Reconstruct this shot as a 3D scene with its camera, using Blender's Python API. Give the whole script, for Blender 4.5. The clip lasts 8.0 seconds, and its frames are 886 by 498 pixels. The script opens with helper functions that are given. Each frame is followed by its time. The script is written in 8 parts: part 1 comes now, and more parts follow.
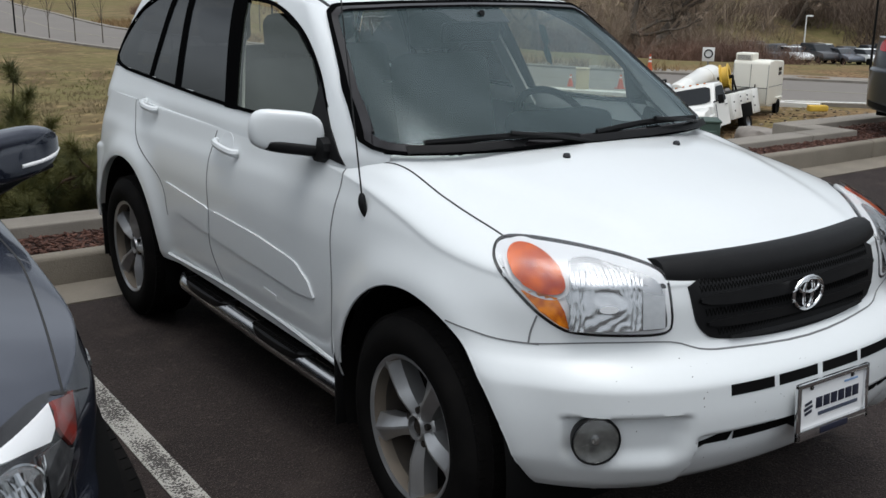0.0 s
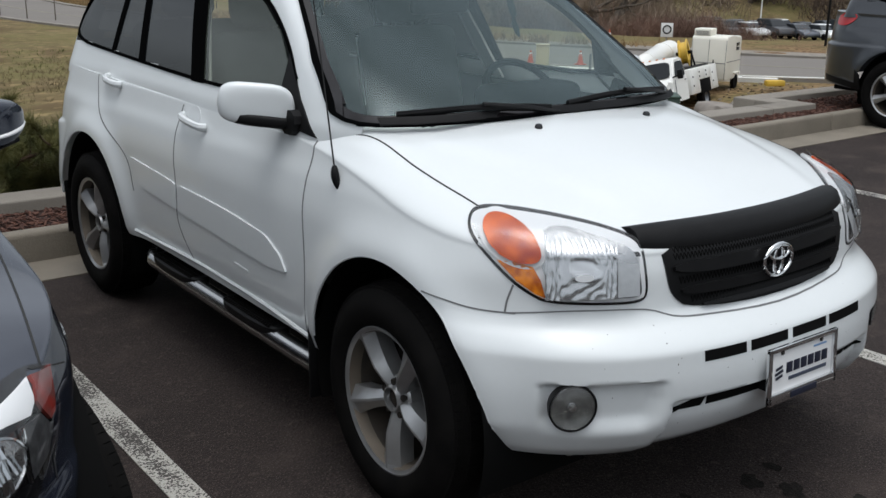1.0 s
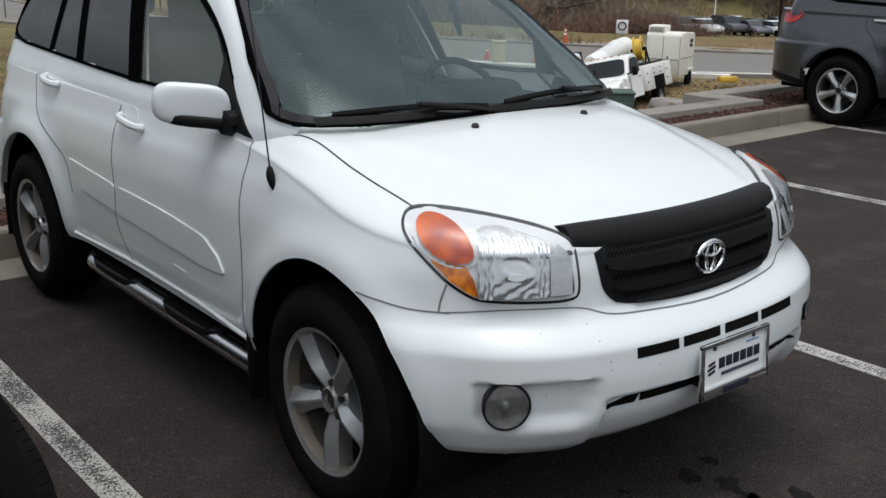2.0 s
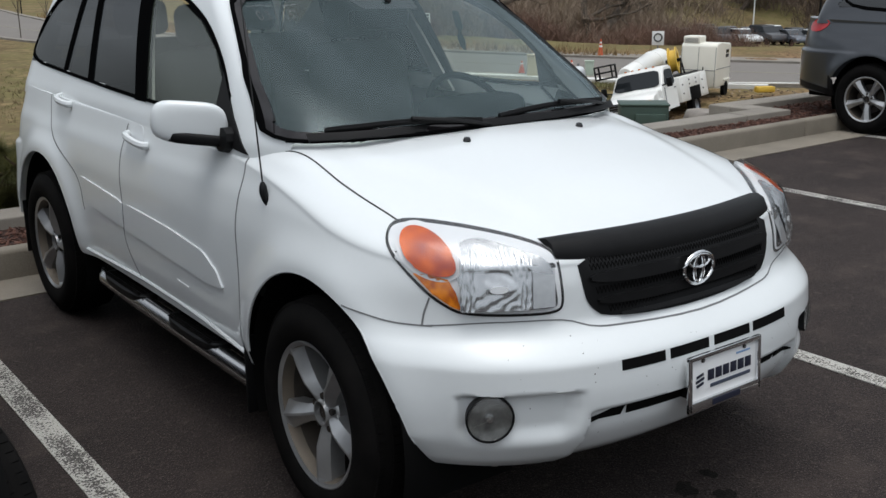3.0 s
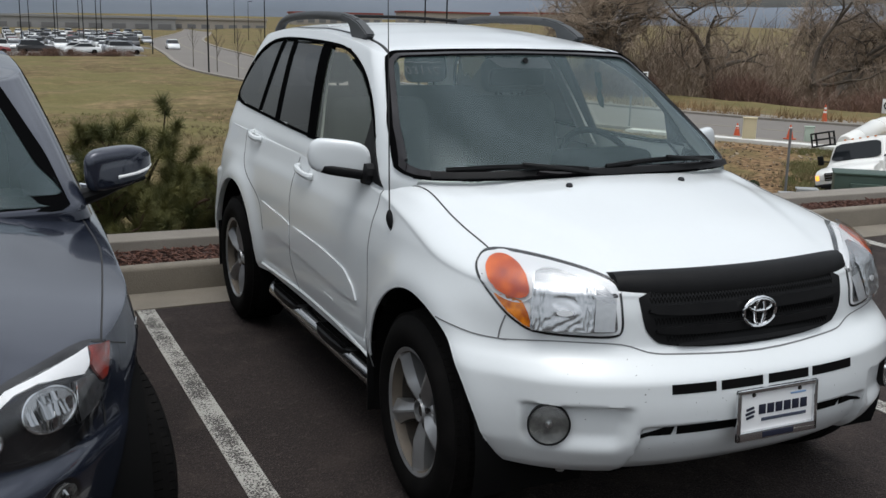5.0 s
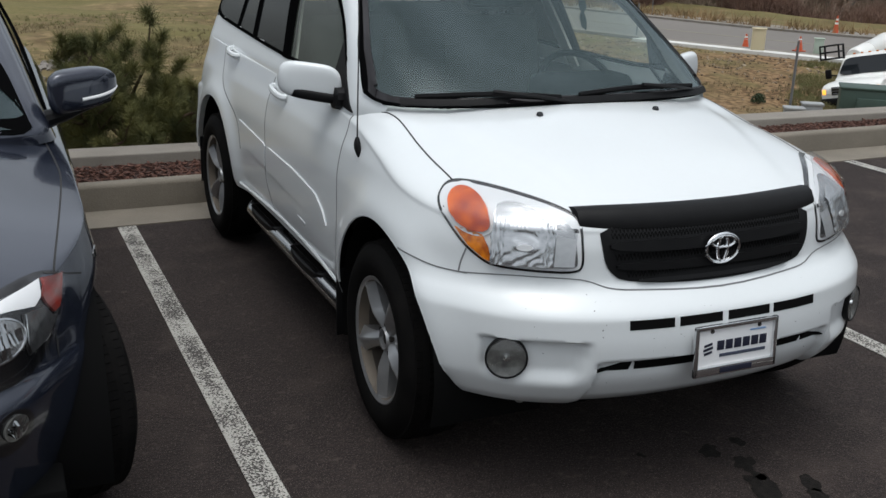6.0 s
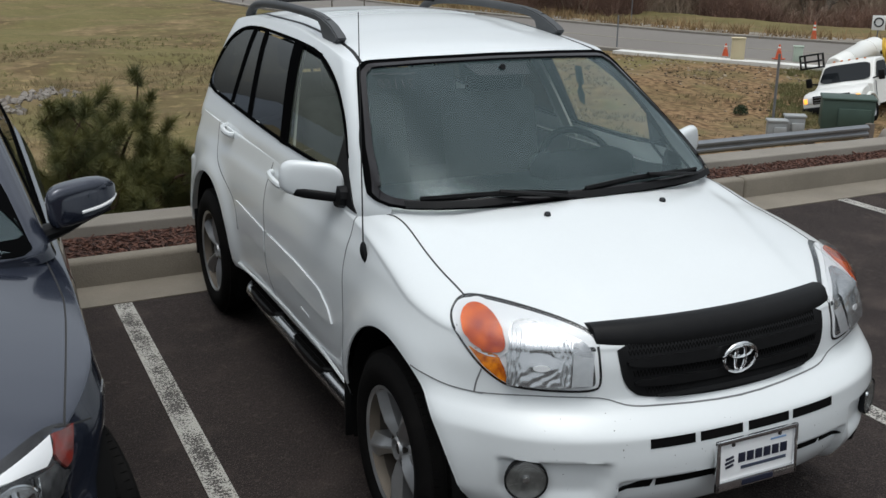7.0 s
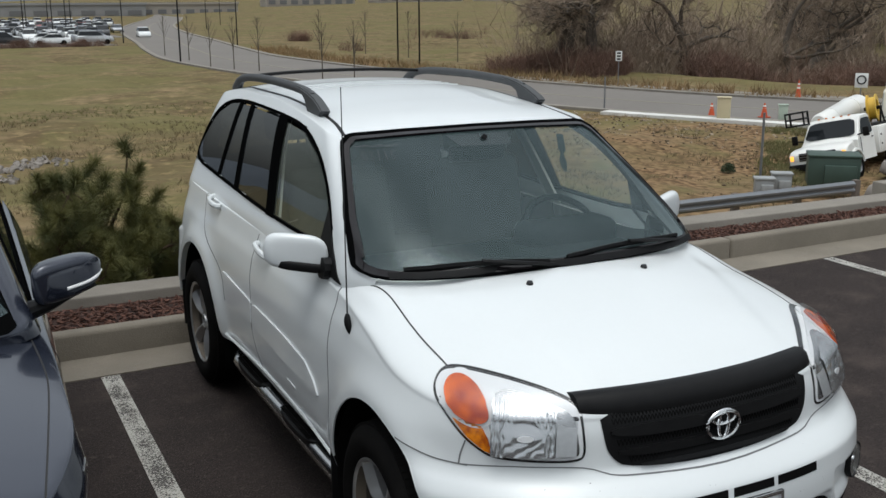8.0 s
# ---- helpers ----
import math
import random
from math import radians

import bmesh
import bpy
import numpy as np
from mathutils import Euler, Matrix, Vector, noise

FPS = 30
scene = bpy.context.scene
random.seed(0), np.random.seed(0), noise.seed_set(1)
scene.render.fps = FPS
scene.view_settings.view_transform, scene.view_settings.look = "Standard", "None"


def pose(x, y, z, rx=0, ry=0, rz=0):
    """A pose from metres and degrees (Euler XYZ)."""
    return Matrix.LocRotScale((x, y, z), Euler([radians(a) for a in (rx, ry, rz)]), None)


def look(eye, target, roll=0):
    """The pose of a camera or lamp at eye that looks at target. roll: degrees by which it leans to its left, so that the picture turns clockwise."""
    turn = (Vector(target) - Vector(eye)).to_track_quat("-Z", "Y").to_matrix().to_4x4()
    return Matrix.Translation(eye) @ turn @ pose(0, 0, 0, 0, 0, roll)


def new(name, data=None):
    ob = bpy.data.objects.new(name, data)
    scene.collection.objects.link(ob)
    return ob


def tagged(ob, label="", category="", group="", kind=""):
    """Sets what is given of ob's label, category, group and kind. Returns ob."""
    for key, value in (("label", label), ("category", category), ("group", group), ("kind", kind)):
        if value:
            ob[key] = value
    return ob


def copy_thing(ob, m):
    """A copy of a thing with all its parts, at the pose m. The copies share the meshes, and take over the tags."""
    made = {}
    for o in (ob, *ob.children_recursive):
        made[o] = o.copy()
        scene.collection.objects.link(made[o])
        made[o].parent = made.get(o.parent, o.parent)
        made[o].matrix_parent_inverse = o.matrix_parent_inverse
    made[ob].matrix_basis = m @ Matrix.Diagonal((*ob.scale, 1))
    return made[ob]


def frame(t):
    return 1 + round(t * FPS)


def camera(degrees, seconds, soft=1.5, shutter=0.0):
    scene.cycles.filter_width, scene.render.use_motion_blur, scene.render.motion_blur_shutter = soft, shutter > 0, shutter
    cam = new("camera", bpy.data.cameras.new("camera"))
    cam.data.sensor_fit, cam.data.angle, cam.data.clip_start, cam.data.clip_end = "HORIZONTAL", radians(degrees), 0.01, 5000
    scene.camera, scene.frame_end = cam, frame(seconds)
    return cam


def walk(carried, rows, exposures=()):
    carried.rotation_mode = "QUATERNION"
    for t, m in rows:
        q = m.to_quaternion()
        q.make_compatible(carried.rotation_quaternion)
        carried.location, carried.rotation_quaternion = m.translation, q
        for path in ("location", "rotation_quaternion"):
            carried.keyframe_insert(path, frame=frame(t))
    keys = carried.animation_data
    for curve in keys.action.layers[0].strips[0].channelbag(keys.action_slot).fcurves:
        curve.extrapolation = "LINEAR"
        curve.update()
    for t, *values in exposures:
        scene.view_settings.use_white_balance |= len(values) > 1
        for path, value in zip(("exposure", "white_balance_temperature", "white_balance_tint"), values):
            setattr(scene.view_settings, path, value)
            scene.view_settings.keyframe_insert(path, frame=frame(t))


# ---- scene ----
cam = camera(47.06, 8.0)
# seconds, place, yaw, pitch, roll
PATH = [
    (0, -2.346, -2.281, 1.602, -34.91, -14.75, 0.66),
    (0.5, -2.378, -2.260, 1.586, -35.94, -15.29, 0.92),
    (1, -2.380, -2.264, 1.584, -37.19, -15.98, 0.65),
    (1.5, -2.383, -2.272, 1.593, -39.04, -16.24, 0.74),
    (1.7, -2.370, -2.279, 1.593, -39.57, -16.23, 0.84),
    (2.8, -2.215, -2.391, 1.591, -38.55, -15.60, -0.30),
    (3, -2.221, -2.409, 1.597, -37.22, -15.35, -0.34),
    (3.5, -2.117, -2.546, 1.603, -30.10, -15.16, -0.81),
    (4, -2.191, -2.732, 1.599, -27.43, -13.87, 0.80),
    (4.2, -2.191, -2.846, 1.606, -26.34, -13.37, 1.18),
    (5.3, -2.133, -3.004, 1.635, -24.72, -12.50, 0.73),
    (5.5, -2.063, -3.022, 1.636, -23.63, -14.92, -1.45),
    (6, -2.035, -3.001, 1.702, -25.07, -17.66, 1.97),
    (6.2, -1.984, -2.925, 1.794, -25.35, -21.59, 3.77),
    (6.5, -2.012, -2.855, 1.921, -25.62, -21.49, 3.02),
    (7, -2.053, -2.832, 1.998, -25.92, -17.10, 0.50),
    (7.5, -2.034, -2.866, 2.036, -25.82, -14.16, -0.34),
    (8, -2.030, -2.863, 2.037, -26.32, -13.67, -0.33),
]
walk(cam, [(t, pose(x, y, z, 90 + pitch, 0, yaw) @ pose(0, 0, 0, 0, 0, roll)) for t, x, y, z, yaw, pitch, roll in PATH],
     exposures=[(0.0, 0.24, 6230, 7), (5.3, 0.22, 6240, 7), (6.6, 0.19, 6260, 6), (8.0, 0.17, 6270, 5)])

# ---- light: a bright overcast sky with a wide, weak sun ----
world = bpy.data.worlds.new("overcast_sky")
scene.world = world
world.use_nodes = True
wn, wl = world.node_tree.nodes, world.node_tree.links
wn.clear()
w_out, w_bg, w_sky, w_hsv = (wn.new(k) for k in ("ShaderNodeOutputWorld", "ShaderNodeBackground", "ShaderNodeTexSky", "ShaderNodeHueSaturation"))
w_sky.sky_type, w_sky.sun_disc = "NISHITA", False
w_sky.sun_elevation, w_sky.sun_rotation = radians(80), radians(204)
w_sky.air_density, w_sky.dust_density = 1.0, 4.0
w_hsv.inputs["Saturation"].default_value = 0.28
wl.new(w_sky.outputs["Color"], w_hsv.inputs["Color"])
# soft grey cloud cover, brighter and darker in broad drifts, brightest overhead
w_tc, w_map, w_noise, w_range, w_mul = (wn.new(k) for k in ("ShaderNodeTexCoord", "ShaderNodeMapping", "ShaderNodeTexNoise", "ShaderNodeMapRange", "ShaderNodeVectorMath"))
w_map.inputs["Scale"].default_value = (1.0, 1.0, 2.6)
w_map.inputs["Location"].default_value = (3.1, 1.7, 0.4)
w_noise.inputs["Scale"].default_value, w_noise.inputs["Detail"].default_value = 2.6, 5.0
w_range.inputs["From Min"].default_value, w_range.inputs["From Max"].default_value = 0.28, 0.64
w_range.inputs["To Min"].default_value, w_range.inputs["To Max"].default_value = 0.50, 1.42
w_mul.operation = "SCALE"
wl.new(w_tc.outputs["Generated"], w_map.inputs["Vector"])
wl.new(w_map.outputs["Vector"], w_noise.inputs["Vector"])
wl.new(w_noise.outputs["Fac"], w_range.inputs["Value"])
wl.new(w_hsv.outputs["Color"], w_mul.inputs[0])
w_sep, w_high, w_dim = (wn.new(k) for k in ("ShaderNodeSeparateXYZ", "ShaderNodeMapRange", "ShaderNodeMath"))
w_high.inputs["From Min"].default_value, w_high.inputs["From Max"].default_value = 0.0, 1.0
w_high.inputs["To Min"].default_value, w_high.inputs["To Max"].default_value = 0.55, 1.20
w_dim.operation = "MULTIPLY"
wl.new(w_tc.outputs["Generated"], w_sep.inputs[0])
wl.new(w_sep.outputs["Z"], w_high.inputs["Value"])
wl.new(w_high.outputs["Result"], w_dim.inputs[0])
wl.new(w_range.outputs["Result"], w_dim.inputs[1])
wl.new(w_dim.outputs[0], w_mul.inputs["Scale"])
wl.new(w_mul.outputs["Vector"], w_bg.inputs["Color"])
wl.new(w_bg.outputs["Background"], w_out.inputs["Surface"])
w_bg.inputs["Strength"].default_value = 0.152
sun = new("sun", bpy.data.lights.new("sun", "SUN"))
sun.data.energy, sun.data.angle, sun.data.color = 0.45, radians(150), (1.0, 0.98, 0.95)
sun.matrix_basis = look((-0.8, -1.8, 14), (0, 0, 0))

# ---- materials ----
def material(name, color, rough=0.5, metal=0.0, coat=0.0, vary=0.0, scale=8.0, fine=0.0, fine_scale=120.0, bump=0.0, bump_scale=60.0,
             dark=None, spec=0.5, transmission=0.0, ior=1.45, alpha=1.0, coat_rough=0.03, flakes=0.0):
    """A procedural surface: a base colour that drifts at a large scale towards 'dark' and at a fine one, with relief."""
    m = bpy.data.materials.new(name)
    m.use_nodes = True
    n, l = m.node_tree.nodes, m.node_tree.links
    b = n["Principled BSDF"]
    b.inputs["Roughness"].default_value, b.inputs["Metallic"].default_value = rough, metal
    b.inputs["Coat Weight"].default_value, b.inputs["Coat Roughness"].default_value = coat, coat_rough
    b.inputs["Specular IOR Level"].default_value, b.inputs["IOR"].default_value = spec, ior
    b.inputs["Transmission Weight"].default_value, b.inputs["Alpha"].default_value = transmission, alpha
    b.inputs["Base Color"].default_value = (*color, 1)
    tc = n.new("ShaderNodeTexCoord")
    if vary or fine:
        dark = dark or tuple(c * 0.6 for c in color)
        last = None
        for amount, sc, det in ((vary, scale, 5.0), (fine, fine_scale, 2.0)):
            if not amount:
                continue
            tex, ramp, mix = n.new("ShaderNodeTexNoise"), n.new("ShaderNodeMapRange"), n.new("ShaderNodeMix")
            mix.data_type = "RGBA"
            tex.inputs["Scale"].default_value, tex.inputs["Detail"].default_value = sc, det
            ramp.inputs["From Min"].default_value, ramp.inputs["From Max"].default_value = 0.35, 0.68
            ramp.inputs["To Max"].default_value = amount
            l.new(tc.outputs["Object"], tex.inputs["Vector"])
            l.new(tex.outputs["Fac"], ramp.inputs["Value"])
            l.new(ramp.outputs["Result"], mix.inputs["Factor"])
            mix.inputs["A"].default_value, mix.inputs["B"].default_value = (*color, 1), (*dark, 1)
            if last:
                l.new(last, mix.inputs["A"])
            last = mix.outputs["Result"]
        l.new(last, b.inputs["Base Color"])
    if bump:
        tex, bp = n.new("ShaderNodeTexNoise"), n.new("ShaderNodeBump")
        tex.inputs["Scale"].default_value, tex.inputs["Detail"].default_value = bump_scale, 6.0
        bp.inputs["Strength"].default_value, bp.inputs["Distance"].default_value = bump, 0.02
        l.new(tc.outputs["Object"], tex.inputs["Vector"])
        l.new(tex.outputs["Fac"], bp.inputs["Height"])
        l.new(bp.outputs["Normal"], b.inputs["Normal"])
    return m


WHITE = material("white_car_paint", (0.675, 0.70, 0.708), 0.36, coat=0.75, vary=0.14, scale=3.0, dark=(0.59, 0.605, 0.60), fine=0.06, fine_scale=60)
SLATE = material("slate_metallic_paint", (0.025, 0.030, 0.047), 0.17, metal=0.45, coat=0.85, vary=0.12, scale=5)
GREYPAINT = material("grey_metallic_paint", (0.042, 0.046, 0.054), 0.28, metal=0.5, coat=0.9, vary=0.1, scale=5)
BLACK = material("black_trim_plastic", (0.006, 0.006, 0.0065), 0.45, vary=0.3, scale=20, dark=(0.012, 0.012, 0.012), bump=0.05, bump_scale=400, spec=0.16)
GLOSSBLACK = material("gloss_black", (0.008, 0.008, 0.009), 0.12, coat=0.5)
WELL = material("wheel_well_black", (0.004, 0.004, 0.004), 0.9, spec=0.1)
RUBBER = material("tyre_rubber", (0.0055, 0.0053, 0.0052), 0.75, vary=0.5, scale=14, dark=(0.011, 0.010, 0.0095), bump=0.1, bump_scale=220, spec=0.05)
FRIT = material("ceramic_border_black", (0.003, 0.0031, 0.0033), 0.6, spec=0.0)
CERAMIC = material("glazed_border_black", (0.010, 0.0085, 0.0095), 0.08, spec=0.45)
PATCH = material("printed_dot_patch", (0.035, 0.033, 0.036), 0.9, spec=0.0)
ALLOY = material("alloy_silver", (0.43, 0.435, 0.44), 0.30, metal=0.75, coat=0.25, vary=0.25, scale=25, dark=(0.30, 0.285, 0.27))
BRAKE = material("brake_dust_metal", (0.022, 0.020, 0.018), 0.65, metal=0.3, vary=0.6, scale=30, dark=(0.05, 0.036, 0.026))
CHROME = material("chrome", (0.75, 0.76, 0.77), 0.09, metal=1.0)
STEEL = material("polished_steel_tube", (0.55, 0.55, 0.55), 0.22, metal=1.0, vary=0.2, scale=12, dark=(0.3, 0.28, 0.26))
GREYRAIL = material("grey_rail_plastic", (0.06, 0.063, 0.067), 0.62, vary=0.2, scale=15)
SEAL = material("shut_line_dark", (0.02, 0.02, 0.02), 0.8)
SEAM = material("panel_gap_shadow_grey", (0.15, 0.152, 0.155), 0.8)
AMBER = material("amber_lens", (0.66, 0.115, 0.006), 0.2, coat=0.3, vary=1.0, scale=17, dark=(0.26, 0.018, 0.004))
AMBER2 = material("orange_lens", (0.80, 0.25, 0.008), 0.2, coat=0.3, vary=1.0, scale=45, dark=(0.36, 0.07, 0.006))
REDLENS = material("red_lens", (0.45, 0.015, 0.02), 0.15, coat=0.8)


def glass(name, tint, opacity, rough=0.02, haze=(0.03, 0.035, 0.038), gloss=0.06, edge=0.88, sheen=(0.8, 0.8, 0.8)):
    """A thin pane: tinted see-through with a mirror coat."""
    m = bpy.data.materials.new(name)
    m.use_nodes = True
    n, l = m.node_tree.nodes, m.node_tree.links
    n.clear()
    out, mix, mix2, tr, gl, lw, pw, ma, df = (n.new(k) for k in ("ShaderNodeOutputMaterial", "ShaderNodeMixShader", "ShaderNodeMixShader", "ShaderNodeBsdfTransparent",
                                              "ShaderNodeBsdfGlossy", "ShaderNodeLayerWeight", "ShaderNodeMath", "ShaderNodeMath", "ShaderNodeBsdfDiffuse"))
    tr.inputs["Color"].default_value = (*tint, 1)
    df.inputs["Color"].default_value = (*haze, 1)
    gl.inputs["Roughness"].default_value = rough
    gl.inputs["Color"].default_value = (*sheen, 1)
    # gloss: both faces of a pane, rising towards a glancing view
    lw.inputs["Blend"].default_value = 0.5
    pw.operation, ma.operation = "POWER", "MULTIPLY_ADD"
    pw.inputs[1].default_value = 4.0
    ma.inputs[1].default_value, ma.inputs[2].default_value = edge, gloss
    mix.inputs["Fac"].default_value = opacity
    l.new(tr.outputs[0], mix.inputs[1])
    l.new(df.outputs[0], mix.inputs[2])
    l.new(lw.outputs["Facing"], pw.inputs[0])
    l.new(pw.outputs[0], ma.inputs[0])
    l.new(ma.outputs[0], mix2.inputs["Fac"])
    l.new(mix.outputs[0], mix2.inputs[1])
    l.new(gl.outputs[0], mix2.inputs[2])
    l.new(mix2.outputs[0], out.inputs["Surface"])
    return m


# windscreen and door glass: pale haze colour replaces part of the soft sky reflection
GLASS = glass("windscreen_glass", (0.95, 1.0, 0.97), 0.14, 0.04, (0.155, 0.225, 0.235), 0.040, 0.62, (0.70, 0.80, 0.83))
DOORGLASS = glass("door_glass", (0.94, 0.98, 0.91), 0.14, 0.0, (0.28, 0.33, 0.27), 0.07, 0.7)
TINTED = glass("privacy_glass", (0.05, 0.053, 0.058), 0.3, 0.0, gloss=0.085, edge=0.62)
LENS = glass("clear_lens", (0.95, 0.955, 0.96), 0.0, gloss=0.03)
REFLECT = material("lamp_reflector", (0.44, 0.445, 0.45), 0.25, metal=0.9, bump=0.25, bump_scale=22)
DUSTY = material("brake_dust_lip", (0.12, 0.105, 0.085), 0.6, metal=0.3, vary=0.8, scale=9, dark=(0.16, 0.13, 0.10))
# dusty barrel, its colour also darkened for the shade between the spokes
BARREL = material("rim_barrel_dusty_shaded", (0.034, 0.030, 0.026), 0.7, metal=0.2, vary=0.6, scale=14, dark=(0.07, 0.055, 0.042))
SMOKED = material("smoked_lamp_glass", (0.05, 0.05, 0.048), 0.15, coat=1.0, vary=0.6, scale=30, dark=(0.16, 0.16, 0.15))
FABRIC = material("grey_seat_fabric", (0.075, 0.080, 0.080), 0.9, spec=0.0, vary=0.3, scale=20)
TRIM = material("light_grey_trim", (0.42, 0.43, 0.41), 0.7, spec=0.2, vary=0.15, scale=10)
DASH = material("grey_dash_plastic", (0.014, 0.017, 0.018), 0.8, vary=0.15, scale=10, spec=0.0)

ASPHALT = material("worn_asphalt", (0.0375, 0.0276, 0.0248), 0.9, vary=0.85, scale=1.7, dark=(0.0172, 0.0127, 0.0116), fine=0.9, fine_scale=55, bump=0.7, bump_scale=90, spec=0.28)


def speckled(m, layers):
    """Lays scattered grains, pits and drifts of other tones over a surface."""
    n, l = m.node_tree.nodes, m.node_tree.links
    b = n["Principled BSDF"]
    last = b.inputs["Base Color"].links[0].from_socket
    tc = n.new("ShaderNodeTexCoord")
    for scale, detail, lo, hi, amount, tone in layers:
        tex, ramp, mix = n.new("ShaderNodeTexNoise"), n.new("ShaderNodeMapRange"), n.new("ShaderNodeMix")
        mix.data_type = "RGBA"
        tex.inputs["Scale"].default_value, tex.inputs["Detail"].default_value = scale, detail
        ramp.inputs["From Min"].default_value, ramp.inputs["From Max"].default_value, ramp.inputs["To Max"].default_value = lo, hi, amount
        l.new(tc.outputs["Object"], tex.inputs["Vector"])
        l.new(tex.outputs["Fac"], ramp.inputs["Value"])
        l.new(ramp.outputs["Result"], mix.inputs["Factor"])
        l.new(last, mix.inputs["A"])
        mix.inputs["B"].default_value = (*tone, 1)
        last = mix.outputs["Result"]
    l.new(last, b.inputs["Base Color"])


# pale stone grains, dark pits, tan dust
speckled(ASPHALT, ((190.0, 1.0, 0.60, 0.70, 0.75, (0.145, 0.118, 0.104)), (120.0, 1.0, 0.42, 0.32, 0.8, (0.013, 0.0105, 0.010)), (3.2, 6.0, 0.52, 0.72, 0.35, (0.092, 0.070, 0.060)), (26.0, 4.0, 0.60, 0.70, 0.40, (0.10, 0.077, 0.067))))
CONCRETE = material("weathered_concrete", (0.215, 0.188, 0.150), 0.88, vary=0.7, scale=2.2, dark=(0.135, 0.118, 0.094), fine=0.35, fine_scale=90, bump=0.25, bump_scale=120)
CONCRETE2 = material("pale_concrete", (0.245, 0.222, 0.190), 0.88, vary=0.7, scale=1.6, dark=(0.150, 0.134, 0.114), fine=0.3, fine_scale=80, bump=0.25, bump_scale=120)
MULCH = material("bark_mulch", (0.042, 0.020, 0.014), 0.95, vary=0.8, scale=14, dark=(0.03, 0.014, 0.010), fine=0.6, fine_scale=90, bump=1.0, bump_scale=60)
CHIP = material("bark_chip", (0.115, 0.050, 0.033), 0.9, vary=1.0, scale=26, dark=(0.026, 0.012, 0.009))
FIELD = material("dry_grass_field", (0.226, 0.163, 0.092), 0.95, vary=0.95, scale=0.22, dark=(0.110, 0.088, 0.042), fine=0.85, fine_scale=1.1, bump=0.9, bump_scale=3.0, spec=0.1)


# dark matted patches, bleached straw and faint green
speckled(FIELD, ((0.38, 8.0, 0.49, 0.62, 0.75, (0.088, 0.062, 0.032)), (1.7, 7.0, 0.54, 0.68, 0.55, (0.33, 0.245, 0.125)), (0.13, 7.0, 0.46, 0.57, 0.70, (0.132, 0.119, 0.048)), (0.9, 6.0, 0.52, 0.66, 0.45, (0.135, 0.125, 0.050)), (5.0, 4.0, 0.56, 0.68, 0.5, (0.075, 0.056, 0.028))))


def bare_bank(m):
    """Bare brown earth takes over on the bank below the guard rail."""
    n, l = m.node_tree.nodes, m.node_tree.links
    b = n["Principled BSDF"]
    old = b.inputs["Base Color"].links[0].from_socket
    geo, sep, mx, my, mul, nz, gate, mix, mix2 = (n.new(k) for k in ("ShaderNodeNewGeometry", "ShaderNodeSeparateXYZ", "ShaderNodeMapRange", "ShaderNodeMapRange", "ShaderNodeMath", "ShaderNodeTexNoise", "ShaderNodeMapRange", "ShaderNodeMix", "ShaderNodeMix"))
    mix.data_type = mix2.data_type = "RGBA"
    l.new(geo.outputs["Position"], sep.inputs[0])
    l.new(sep.outputs["X"], mx.inputs["Value"])
    l.new(sep.outputs["Y"], my.inputs["Value"])
    mx.inputs["From Min"].default_value, mx.inputs["From Max"].default_value = 9.0, 16.0
    my.inputs["From Min"].default_value, my.inputs["From Max"].default_value = 46.0, 30.0
    mul.operation = "MULTIPLY"
    l.new(mx.outputs["Result"], mul.inputs[0])
    l.new(my.outputs["Result"], mul.inputs[1])
    nz.inputs["Scale"].default_value, nz.inputs["Detail"].default_value = 0.42, 8.0
    l.new(geo.outputs["Position"], nz.inputs["Vector"])
    gate.inputs["From Min"].default_value, gate.inputs["From Max"].default_value = 0.32, 0.55
    l.new(nz.outputs["Fac"], gate.inputs["Value"])
    mul2 = n.new("ShaderNodeMath")
    mul2.operation = "MULTIPLY"
    l.new(mul.outputs[0], mul2.inputs[0])
    l.new(gate.outputs["Result"], mul2.inputs[1])
    fine = n.new("ShaderNodeTexNoise")
    fine.inputs["Scale"].default_value, fine.inputs["Detail"].default_value = 4.5, 8.0
    l.new(geo.outputs["Position"], fine.inputs["Vector"])
    crisp = n.new("ShaderNodeMapRange")
    crisp.inputs["From Min"].default_value, crisp.inputs["From Max"].default_value = 0.40, 0.60
    l.new(fine.outputs["Fac"], crisp.inputs["Value"])
    l.new(crisp.outputs["Result"], mix2.inputs["Factor"])
    mix2.inputs["A"].default_value, mix2.inputs["B"].default_value = (0.088, 0.053, 0.028, 1), (0.25, 0.165, 0.090, 1)
    l.new(mul2.outputs[0], mix.inputs["Factor"])
    l.new(old, mix.inputs["A"])
    l.new(mix2.outputs["Result"], mix.inputs["B"])
    l.new(mix.outputs["Result"], b.inputs["Base Color"])


bare_bank(FIELD)
ROADTAR = material("road_asphalt", (0.185, 0.170, 0.155), 0.9, vary=0.4, scale=0.15, dark=(0.145, 0.132, 0.12), fine=0.3, fine_scale=3, spec=0.2)

# ---- mesh tools ----
def finish(bm, name, mat, angle=35.0):
    """The bmesh as a mesh, smooth but for edges sharper than the angle."""
    bmesh.ops.recalc_face_normals(bm, faces=bm.faces)
    me = bpy.data.meshes.new(name)
    lim = radians(angle)
    for f in bm.faces:
        f.smooth = True
    for e in bm.edges:
        e.smooth = len(e.link_faces) == 2 and e.calc_face_angle(0.0) < lim
    bm.to_mesh(me)
    bm.free()
    if mat:
        me.materials.append(mat)
    return me


